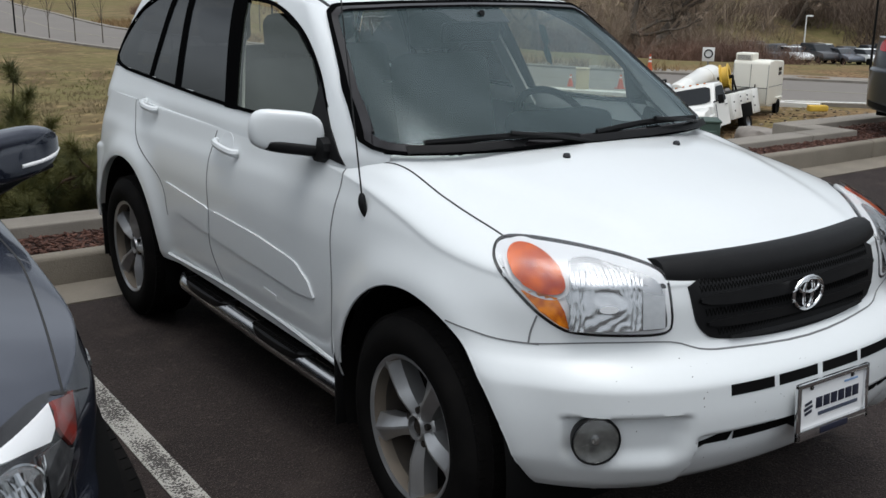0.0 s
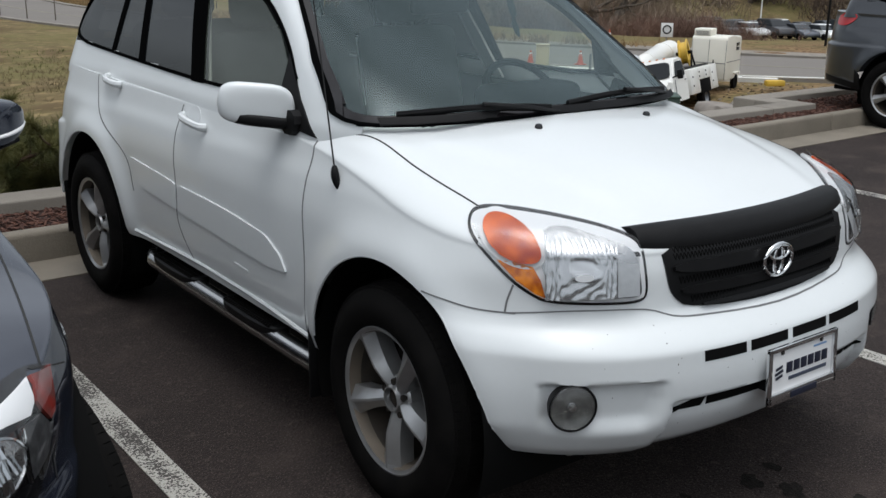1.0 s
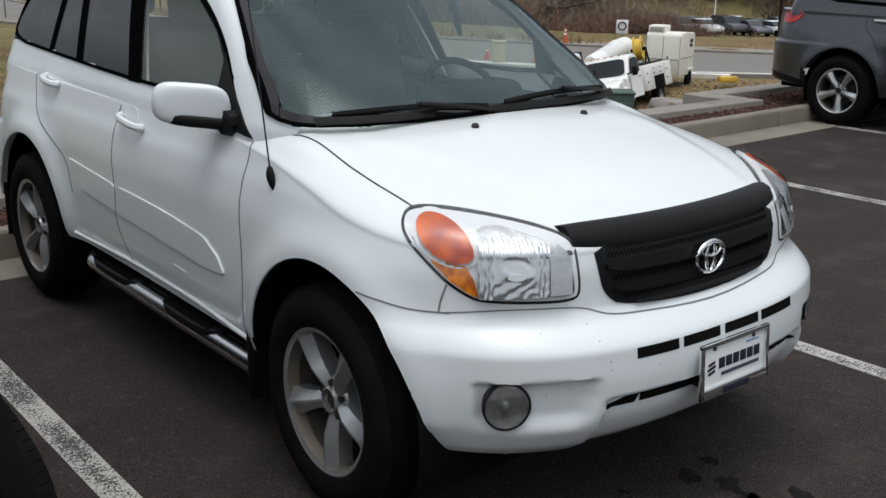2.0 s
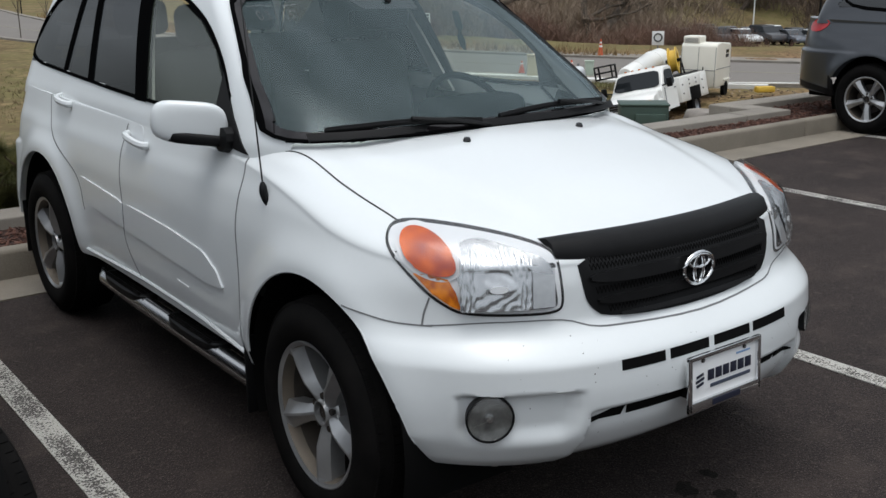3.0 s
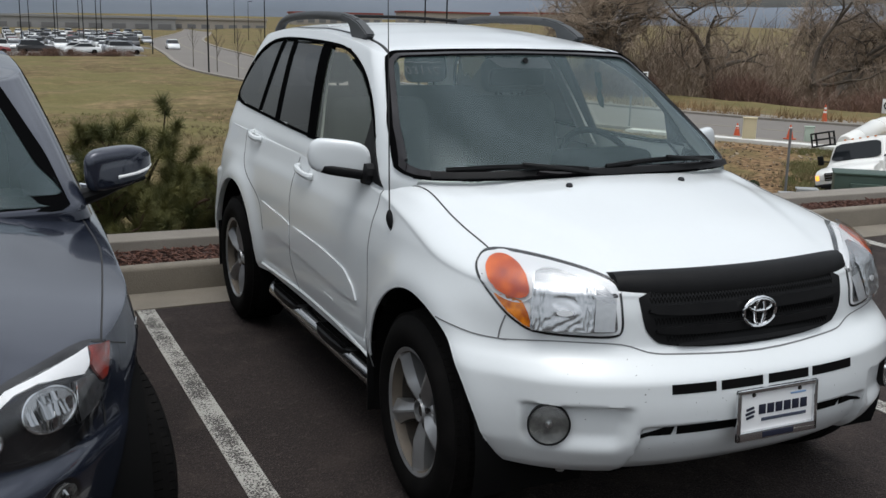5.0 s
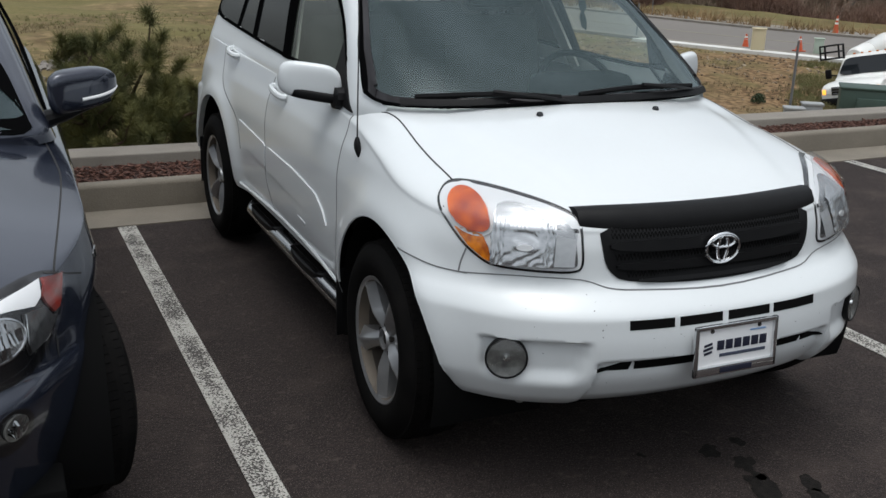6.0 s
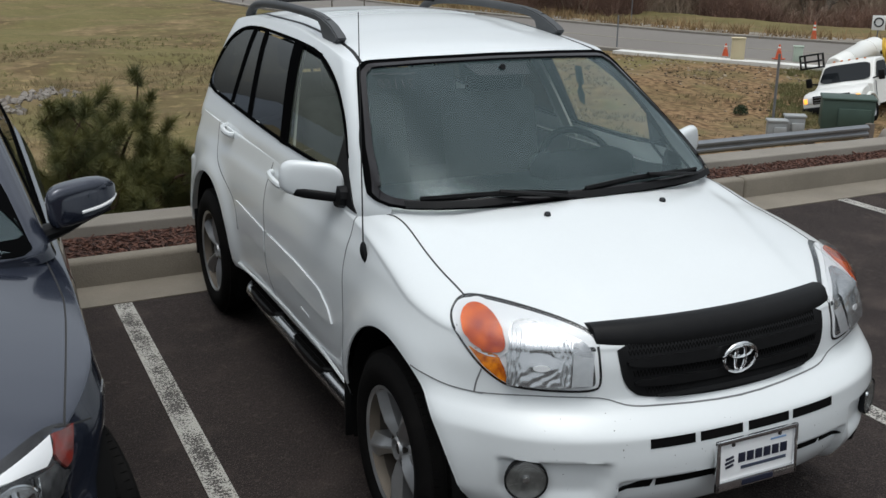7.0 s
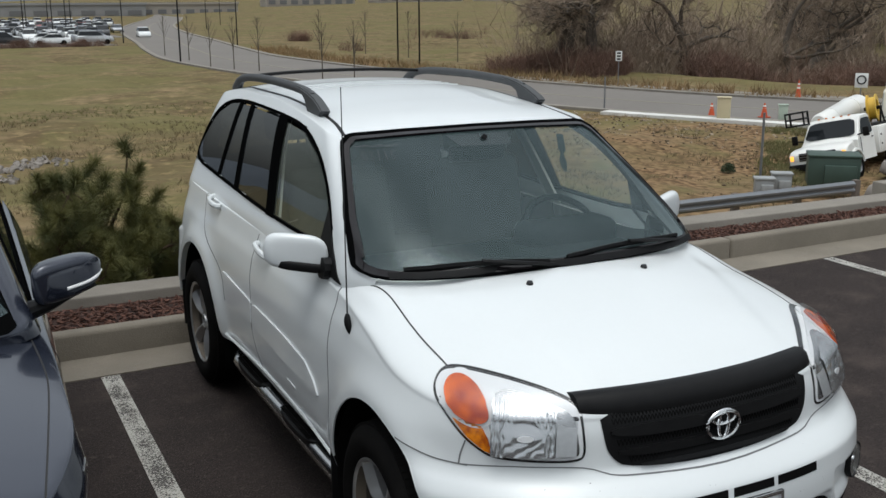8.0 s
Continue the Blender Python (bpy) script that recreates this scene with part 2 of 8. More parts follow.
def part(name, bm, mat, parent=None, label="", angle=35.0):
    """A bmesh linked as one mesh object under a thing or a part."""
    ob = new(name, finish(bm, name, mat, angle))
    ob.parent = parent
    if label:
        ob["label"] = label
    return ob


def thing(name, place, label, category, group="", kind="", turn=0.0):
    ob = new(name)
    ob.matrix_basis = pose(*place, 0, 0, turn)
    ob.empty_display_size = 0.2
    return tagged(ob, label, category, group, kind)


SPLINES = {}


def spline(pts, x):
    """A smooth monotone curve through short control points."""
    key = id(pts)
    if key not in SPLINES or SPLINES[key][0] is not pts:
        d = [(q[1] - p[1]) / (q[0] - p[0]) for p, q in zip(pts, pts[1:])]
        m = [d[0]] + [2 * e * f / (e + f) if e * f > 0 else 0.0 for e, f in zip(d, d[1:])] + [d[-1]]
        SPLINES[key] = (pts, m)
    m = SPLINES[key][1]
    if x <= pts[0][0]:
        return pts[0][1]
    if x >= pts[-1][0]:
        return pts[-1][1]
    i = 0
    while x > pts[i + 1][0]:
        i += 1
    h = pts[i + 1][0] - pts[i][0]
    t = (x - pts[i][0]) / h
    return (2 * t**3 - 3 * t**2 + 1) * pts[i][1] + (t**3 - 2 * t**2 + t) * h * m[i] + (3 * t**2 - 2 * t**3) * pts[i + 1][1] + (t**3 - t**2) * h * m[i + 1]


def box(bm, size, at=(0, 0, 0), bevel=0.0, turn=(0, 0, 0), segments=2):
    r = bmesh.ops.create_cube(bm, size=1.0, matrix=pose(*at, *turn) @ Matrix.Diagonal((*size, 1)))
    if bevel:
        edges = {e for v in r["verts"] for e in v.link_edges}
        bmesh.ops.bevel(bm, geom=list(edges), offset=bevel, segments=segments, profile=0.5, affect="EDGES")
    return bm


def lathe(bm, profile, steps=48, m=Matrix(), closed=False):
    """Turns (radius, height) pairs round z."""
    rings = []
    for r, h in profile:
        rings.append([bm.verts.new(m @ Vector((r * math.cos(2 * math.pi * k / steps), r * math.sin(2 * math.pi * k / steps), h))) for k in range(steps)])
    pairs = list(zip(rings, rings[1:])) + ([(rings[-1], rings[0])] if closed else [])
    for a, b in pairs:
        for k in range(steps):
            bm.faces.new((a[k], a[(k + 1) % steps], b[(k + 1) % steps], b[k]))
    return rings


def rod(bm, a, b, r0, r1=None, steps=10, caps=True):
    """A tapered round bar from a to b."""
    a, b = Vector(a), Vector(b)
    r1 = r0 if r1 is None else r1
    q = (b - a).to_track_quat("Z", "Y").to_matrix()
    rings = [[bm.verts.new(p + q @ Vector((r * math.cos(2 * math.pi * k / steps), r * math.sin(2 * math.pi * k / steps), 0))) for k in range(steps)] for p, r in ((a, r0), (b, r1))]
    for k in range(steps):
        bm.faces.new((rings[0][k], rings[0][(k + 1) % steps], rings[1][(k + 1) % steps], rings[1][k]))
    if caps:
        bm.faces.new(rings[0][::-1]), bm.faces.new(rings[1])


def tube(bm, pts, radius, steps=10, flat=1.0, caps=True):
    """A bar swept along points; radius may be one number or one a point; flat squeezes it upwards."""
    pts = [Vector(p) for p in pts]
    rs = radius if isinstance(radius, (list, tuple)) else [radius] * len(pts)
    rings = []
    for i, p in enumerate(pts):
        t = (pts[min(i + 1, len(pts) - 1)] - pts[max(i - 1, 0)]).normalized()
        up = Vector((0, 0, 1)) if abs(t.z) < 0.9 else Vector((0, 1, 0))
        s = t.cross(up).normalized()
        u = s.cross(t)
        rings.append([bm.verts.new(p + rs[i] * (math.cos(2 * math.pi * k / steps) * s + flat * math.sin(2 * math.pi * k / steps) * u)) for k in range(steps)])
    for a, b in zip(rings, rings[1:]):
        for k in range(steps):
            bm.faces.new((a[k], a[(k + 1) % steps], b[(k + 1) % steps], b[k]))
    if caps:
        bm.faces.new(rings[0][::-1]), bm.faces.new(rings[-1])


def smooth_line(pts, n=40):
    """A Catmull-Rom curve through points."""
    p = [Vector(q) for q in pts]
    p = [2 * p[0] - p[1], *p, 2 * p[-1] - p[-2]]
    out = []
    for k in range(n + 1):
        u = k / n * (len(p) - 3)
        i = min(int(u), len(p) - 4)
        t = u - i
        a, b, c, d = p[i:i + 4]
        out.append(0.5 * ((2 * b) + (c - a) * t + (2 * a - 5 * b + 4 * c - d) * t * t + (3 * b - 3 * c + d - a) * t**3))
    return out


def rounded(poly, times=2, cut=0.25):
    """A closed outline with its corners cut round."""
    for _ in range(times):
        out = []
        for a, b in zip(poly, poly[1:] + poly[:1]):
            out.append(tuple(a[k] + (b[k] - a[k]) * cut for k in (0, 1)))
            out.append(tuple(a[k] + (b[k] - a[k]) * (1 - cut) for k in (0, 1)))
        poly = out
    return poly


def offset(poly, d):
    """A closed outline moved outwards by d (inwards: minus)."""
    area = sum(a[0] * b[1] - b[0] * a[1] for a, b in zip(poly, poly[1:] + poly[:1]))
    sgn = 1 if area > 0 else -1
    out = []
    for k, p in enumerate(poly):
        a, b = poly[k - 1], poly[(k + 1) % len(poly)]
        t = Vector((b[0] - a[0], b[1] - a[1]))
        if t.length < 1e-9:
            out.append(p)
            continue
        t.normalize()
        out.append((p[0] + sgn * t.y * d, p[1] - sgn * t.x * d))
    return out


def inside(poly, x, y):
    hit = False
    for (x0, y0), (x1, y1) in zip(poly, poly[1:] + poly[:1]):
        if (y0 > y) != (y1 > y) and x < (x1 - x0) * (y - y0) / (y1 - y0) + x0:
            hit = not hit
    return hit


AIM = {"side": lambda a, b: ((-3, a, b), (1, 0, 0)), "front": lambda a, b: ((a, -3, b), (0, 1, 0)), "top": lambda a, b: ((a, b, 3), (0, 0, -1)),
       "corner": lambda a, b: ((0.8 * a - 1.8, -0.6 * a - 2.4, b), (0.6, 0.8, 0))}


def laid(bvh, axis, a, b):
    """The place on a shell that lies behind the drawing point (a, b), seen along an axis."""
    o, d = AIM[axis](a, b)
    hit = bvh.ray_cast(Vector(o), Vector(d))
    if hit[0] is None:
        hit = bvh.find_nearest(Vector(o) + 2.4 * Vector(d))
    return hit[0]


def skirt(bm, lift, depth, toward):
    """Moves a laid sheet off its shell and gives it edges that go down into it."""
    bm.normal_update()
    if bm.faces and sum((f.normal.dot(toward) for f in bm.faces)) < 0:
        bmesh.ops.reverse_faces(bm, faces=bm.faces)
        bm.normal_update()
    normals = {v: v.normal.copy() for v in bm.verts}
    for v, n in normals.items():
        v.co += n * lift
    rim = [e for e in bm.edges if len(e.link_faces) == 1]
    low = {}
    for e in rim:
        for v in e.verts:
            if v not in low:
                low[v] = bm.verts.new(v.co - normals[v] * depth)
    for e in rim:
        a, b = e.verts
        bm.faces.new((a, b, low[b], low[a]))


TOWARD = {"side": Vector((-1, 0, 0)), "front": Vector((0, -1, 0)), "top": Vector((0, 0, 1)), "corner": Vector((-0.6, -0.8, 0))}


def sheet(bvh, axis, poly, lift=0.002, depth=0.01, grid=0.035):
    """An outline drawn from the side, front or top and laid on a shell as a thin panel."""
    bm = bmesh.new()
    bm.faces.new([bm.verts.new((p[0], p[1], 0)) for p in poly])
    for k in (0, 1):
        lo, hi = min(p[k] for p in poly), max(p[k] for p in poly)
        n = max(1, int((hi - lo) / grid))
        for i in range(1, n):
            no = (1, 0, 0) if k == 0 else (0, 1, 0)
            co = [0, 0, 0]
            co[k] = lo + (hi - lo) * i / n
            bmesh.ops.bisect_plane(bm, geom=bm.verts[:] + bm.edges[:] + bm.faces[:], plane_co=co, plane_no=no)
    for v in bm.verts:
        v.co = laid(bvh, axis, v.co.x, v.co.y)
    skirt(bm, lift, depth, TOWARD[axis])
    return bm


def band(bvh, axis, inner, outer, lift=0.004, depth=0.012, closed=True):
    """A strip between two outlines of equal length, laid on a shell."""
    bm = bmesh.new()
    n = len(inner)
    rows = [[bm.verts.new(laid(bvh, axis, i[0] + (o[0] - i[0]) * k / 2, i[1] + (o[1] - i[1]) * k / 2)) for i, o in zip(inner, outer)] for k in range(3)]
    for a, b in zip(rows, rows[1:]):
        for k in range(n if closed else n - 1):
            bm.faces.new((a[k], a[(k + 1) % n], b[(k + 1) % n], b[k]))
    skirt(bm, lift, depth, TOWARD[axis])
    return bm


def strip(bvh, axis, line, width=0.005, lift=0.0012, depth=0.004, n=40):
    """A narrow strip along an open line, laid on a shell."""
    pts = [(v.x, v.y) for v in smooth_line([(p[0], p[1], 0) for p in line], n)]
    left, right = [], []
    for k, p in enumerate(pts):
        a, b = pts[max(k - 1, 0)], pts[min(k + 1, len(pts) - 1)]
        t = Vector((b[0] - a[0], b[1] - a[1])).normalized()
        left.append((p[0] - t.y * width / 2, p[1] + t.x * width / 2))
        right.append((p[0] + t.y * width / 2, p[1] - t.x * width / 2))
    return band(bvh, axis, left, right, lift, depth, closed=False)

# ---- the ground: car park, kerbs, bank, field, road ----
LOW = -3.0  # level of the field, the road and the far car park


def road_near(y):
    """The road's edge on the car park's side."""
    return spline(ROAD_EDGE, y)


ROAD_EDGE = [(-60, 72), (2, 45.5), (21, 34.2), (28.6, 29.8), (38.7, 25.1), (55, 20.9), (75, 17.9), (90, 17.3), (113, 19.4), (132, 22), (180, 28), (227, 36), (330, 60), (600, 120)]


ROAD_W = 10.0


def ground_z(x, y):
    """Height of the open land: a bank falls from the car park to the field."""
    d = max(0.0, y - 4.15, x - 16.0)
    fall = -3.0 * (1 - math.exp(-((d / 5.2) ** 1.5))) if d > 0 else 0.0
    gap = road_near(y) - x
    clear = min(1.0, max(0.0, (gap - 1.0) / 8.0)) if gap > -ROAD_W / 2 else min(1.0, max(0.0, (-gap - ROAD_W - 2.0) / 20.0))
    if y > 100 and gap > 0:
        clear = 0.0
    lumps = 0.30 * noise.noise((x * 0.16, y * 0.16, 1.0)) + 0.10 * noise.noise((x * 0.7, y * 0.7, 4.0)) + 0.04 * noise.noise((x * 2.1, y * 2.1, 8.0))
    swale = -0.52 * math.exp(-(((x - 23) / 6) ** 2 + ((y - 20) / 6) ** 2)) * min(1.0, d / 6.0)
    hollow = -0.5 * math.exp(-(((x + 4) / 5) ** 2 + ((y - 30) / 9) ** 2))
    under = -0.25 if -ROAD_W < gap < 0 else 0.0
    far = 0.004 * max(0.0, y - 380) + 0.030 * max(0.0, min(x, 260) - 75)
    # beyond the road to the east the land dips to a far car park and rises again as a brushy slope
    reach = math.hypot(x + 2.3, y + 2.3)
    east = min(1.0, max(0.0, (x - 44) / 8.0)) * min(1.0, max(0.0, (y - 8) / 8.0)) * min(1.0, max(0.0, (86 - 0.3 * (x - 60) - y) / 10.0))
    far += east * (-0.066 * max(0.0, min(reach, 112) - 63) + 0.11 * max(0.0, min(reach, 190) - 114))
    return 0.02 + swale + fall + (lumps + hollow) * min(1.0, d / 3.0) * clear + under + far


def land():
    """One sheet from the kerb to the horizon, finer near the car park."""
    xs = sorted({*np.round(np.linspace(-14, 46, 151), 2), *np.round(np.linspace(-90, -14, 24), 2), *np.round(np.linspace(46, 150, 40), 2), -2600, -1400, -700, -350, -180, 220, 350, 600, 1200, 2600})
    ys = sorted({*np.round(np.linspace(3.9, 42, 110), 2), *np.round(np.linspace(42, 130, 60), 2), *np.round(np.linspace(130, 380, 40), 2), -30, -12, 0, 450, 600, 900, 1500, 2600})
    bm = bmesh.new()
    grid = [[bm.verts.new((x, y, ground_z(x, y) if y > 3.8 or x > 16 else -3.2)) for x in xs] for y in ys]
    for j in range(len(ys) - 1):
        for i in range(len(xs) - 1):
            bm.faces.new((grid[j][i], grid[j][i + 1], grid[j + 1][i + 1], grid[j + 1][i]))
    ob = part("ground", bm, FIELD, angle=180)
    return tagged(ob, "dry tan and olive grass bank and field", "ground", kind="structure")


land()


def slab(name, x0, x1, y0, y1, z0, z1, mat, label, category, bevel=0.0, skew=0.0):
    bm = bmesh.new()
    box(bm, (x1 - x0, y1 - y0, z1 - z0), ((x0 + x1) / 2, (y0 + y1) / 2, (z0 + z1) / 2), bevel)
    for v in bm.verts:
        v.co.y += skew * v.co.x
    ob = part(name, bm, mat, angle=50)
    return tagged(ob, label, category, kind="structure")


GUTTER_Y, KERB_Y, MULCH_Y, WALL_Y, WALL_END = 2.835, 3.19, 3.31, 3.79, 4.06
SKEW = 0.02  # the kerb line is not quite square to the stalls
WALL_SKEW = -0.012
JOG = 6.90
# unseen far left stretch is added so car windows reflect dark ground
slab("car_park", -170, 16, -40, GUTTER_Y + 0.6, -0.5, 0.0, ASPHALT, "dark worn asphalt parking surface", "pavement")
slab("gutter", -40, 16, GUTTER_Y, KERB_Y, -0.5, 0.006, CONCRETE, "tan concrete gutter pan along the kerb", "gutter", skew=SKEW)
for k in range(-13, 6):
    slab("kerb", 3.0 * k + 0.6, 3.0 * k + 3.594, KERB_Y, MULCH_Y, -0.5, 0.165, CONCRETE, "tan weathered concrete kerb length", "kerb", bevel=0.025, skew=SKEW)
slab("planting_bed", -40, JOG, MULCH_Y, WALL_Y + 0.1, -0.5, 0.13, MULCH, "red-brown bark mulch strip", "planting bed", skew=SKEW)
slab("planting_bed", JOG + 0.002, 16, MULCH_Y, WALL_Y + 0.52, -0.5, 0.13, MULCH, "wider bed of red-brown bark mulch", "planting bed", skew=SKEW)
for k in range(-8, 2):
    slab("low_wall", 4.4 * k - 2.6, min(4.4 * k + 1.79, JOG), WALL_Y, WALL_END, -0.8, 0.20, CONCRETE2, "low pale concrete edging wall", "wall", bevel=0.012, skew=WALL_SKEW)
slab("low_wall", 6.206, JOG, WALL_Y, WALL_END, -0.8, 0.20, CONCRETE2, "low pale concrete edging wall", "wall", bevel=0.012, skew=WALL_SKEW)
slab("low_wall", JOG - 0.30, JOG, WALL_END + 0.003, WALL_Y + 0.52, -0.8, 0.20, CONCRETE2, "low pale concrete edging wall return", "wall", bevel=0.012, skew=WALL_SKEW)
slab("low_wall", JOG - 0.30, 16, WALL_Y + 0.523, WALL_Y + 0.80, -0.8, 0.20, CONCRETE2, "low pale concrete edging wall", "wall", bevel=0.012, skew=WALL_SKEW)


def ribbon(name, mat, label, category, k0, k1, lift, y_from=-60, y_to=600, thick=0.0):
    """A strip along the road between two distances from its near edge."""
    bm = bmesh.new()
    ys = np.concatenate([np.linspace(y_from, min(130, y_to), 96), np.linspace(135, y_to, 60) if y_to > 135 else []])
    rows = []
    for y in ys:
        x = road_near(y)
        t = Vector((road_near(y + 1) - road_near(y - 1), 2)).normalized()
        z = LOW + 0.004 * max(0.0, y - 380) + 0.03 * max(0.0, x - 75) + lift
        rows.append([bm.verts.new((x + t.y * k, y - t.x * k, z - dz)) for k, dz in ((k0, 0.3), (k0, 0), (k1, 0), (k1, 0.3))])
    for a, b in zip(rows, rows[1:]):
        for k in range(3):
            bm.faces.new((a[k], a[k + 1], b[k + 1], b[k]))
    return tagged(part(name, bm, mat, angle=40), label, category, kind="structure")


ROADLINE = material("faded_road_line", (0.22, 0.20, 0.15), 0.9, vary=0.6, scale=1.0, dark=(0.13, 0.125, 0.11))
ribbon("road", ROADTAR, "grey asphalt road with a faint centre line", "road", 0, ROAD_W, 0.05)
ribbon("road_line", ROADLINE, "faded centre line of the road", "road line", ROAD_W / 2 - 0.12, ROAD_W / 2 + 0.12, 0.056)
ribbon("road_kerb", CONCRETE2, "pale concrete kerb along the road", "kerb", -0.5, -0.004, 0.16)
ribbon("road_kerb", CONCRETE2, "pale concrete kerb along the road", "kerb", ROAD_W + 0.004, ROAD_W + 0.6, 0.16)
ribbon("footpath", material("white_new_concrete", (0.62, 0.61, 0.58), 0.85, vary=0.3, scale=0.8), "fresh white concrete pan at the road edge", "footpath", -1.3, -0.504, 0.15, 22.5, 36.0)
ribbon("footpath", CONCRETE2, "pale concrete footpath beyond the road", "footpath", ROAD_W + 2.2, ROAD_W + 3.6, 0.03, 0, 60)


def stall_line(name, x, y0, y1):
    bm = bmesh.new()
    box(bm, (0.10, y1 - y0, 0.004), (x, (y0 + y1) / 2, 0.003))
    return tagged(part(name, bm, PAINTLINE), "worn white painted parking stall line", "stall line", "stall lines", "structure")


def worn_paint():
    m = material("worn_white_line_paint", (0.52, 0.50, 0.46), 0.8, bump=0.3, bump_scale=150)
    n, l = m.node_tree.nodes, m.node_tree.links
    b = n["Principled BSDF"]
    tc, t1, t2, mx, ramp, mix = (n.new(k) for k in ("ShaderNodeTexCoord", "ShaderNodeTexNoise", "ShaderNodeTexNoise", "ShaderNodeMath", "ShaderNodeMapRange", "ShaderNodeMix"))
    mix.data_type = "RGBA"
    t1.inputs["Scale"].default_value, t1.inputs["Detail"].default_value = 135.0, 3.0
    t2.inputs["Scale"].default_value, t2.inputs["Detail"].default_value = 5.0, 2.0
    mx.operation = "MULTIPLY_ADD"
    mx.inputs[1].default_value = 0.45
    l.new(tc.outputs["Object"], t1.inputs["Vector"])
    l.new(tc.outputs["Object"], t2.inputs["Vector"])
    l.new(t2.outputs["Fac"], mx.inputs[0])
    l.new(t1.outputs["Fac"], mx.inputs[2])
    ramp.inputs["From Min"].default_value, ramp.inputs["From Max"].default_value = 0.69, 0.73
    # the middle of the line is worn most, its edges keep their paint
    sep, far, edge = n.new("ShaderNodeSeparateXYZ"), n.new("ShaderNodeMath"), n.new("ShaderNodeMath")
    far.operation, edge.operation = "SUBTRACT", "MULTIPLY_ADD"
    far.inputs[1].default_value = 0.5
    sq = n.new("ShaderNodeMath")
    sq.operation = "MULTIPLY"
    edge.inputs[1].default_value = -0.40
    l.new(tc.outputs["Generated"], sep.inputs[0])
    l.new(sep.outputs["X"], far.inputs[0])
    l.new(far.outputs[0], sq.inputs[0])
    l.new(far.outputs[0], sq.inputs[1])
    l.new(sq.outputs[0], edge.inputs[0])
    l.new(mx.outputs[0], edge.inputs[2])
    l.new(edge.outputs[0], ramp.inputs["Value"])
    l.new(ramp.outputs["Result"], mix.inputs["Factor"])
    mix.inputs["A"].default_value, mix.inputs["B"].default_value = (0.40, 0.385, 0.35, 1), (0.05, 0.045, 0.041, 1)
    l.new(mix.outputs["Result"], b.inputs["Base Color"])
    return m


PAINTLINE = worn_paint()
for x in (-6.9, -4.1, -1.32, 1.45, 4.30, 7.1, 9.9):
    stall_line("stall_line", x, -2.4, GUTTER_Y + SKEW * x - 0.012)


def blot(x, y, size, seed):
    """A dark oily spot on the asphalt with an uneven rim."""
    bm = bmesh.new()
    ring = []
    for k in range(26):
        a = 2 * math.pi * k / 26
        r = size * (1 + 0.55 * noise.noise((1.6 * math.cos(a) + seed, 1.6 * math.sin(a), seed * 3.1)))
        ring.append(bm.verts.new((r * math.cos(a), 0.62 * r * math.sin(a), 0.0)))
    bm.faces.new(ring)
    ob = part("oil_spot", bm, OILY)
    ob.matrix_basis = pose(x, y, 0.0022, 0, 0, 35 + 9 * seed)
    tagged(ob, "dark damp oil spot on the asphalt", "stain", "oil spots", "structure")


OILY = material("oil_stained_asphalt", (0.010, 0.0092, 0.0085), 0.9, vary=0.7, scale=40, dark=(0.022, 0.019, 0.017), bump=0.6, bump_scale=110, spec=0.10)
for k, (x, y, r) in enumerate(((0.150, -0.550, 0.052), (0.214, -0.660, 0.058), (0.168, -0.80, 0.085), (0.29, -0.533, 0.036), (0.332, -0.845, 0.050), (0.30, -0.925, 0.045), (0.20, -0.745, 0.03), (0.37, -1.03, 0.035), (-0.09, -0.485, 0.018), (-0.08, -0.874, 0.022))):
    blot(x, y, r, k + 1)

# ---- the white sport utility vehicle ----
from mathutils.bvhtree import BVHTree

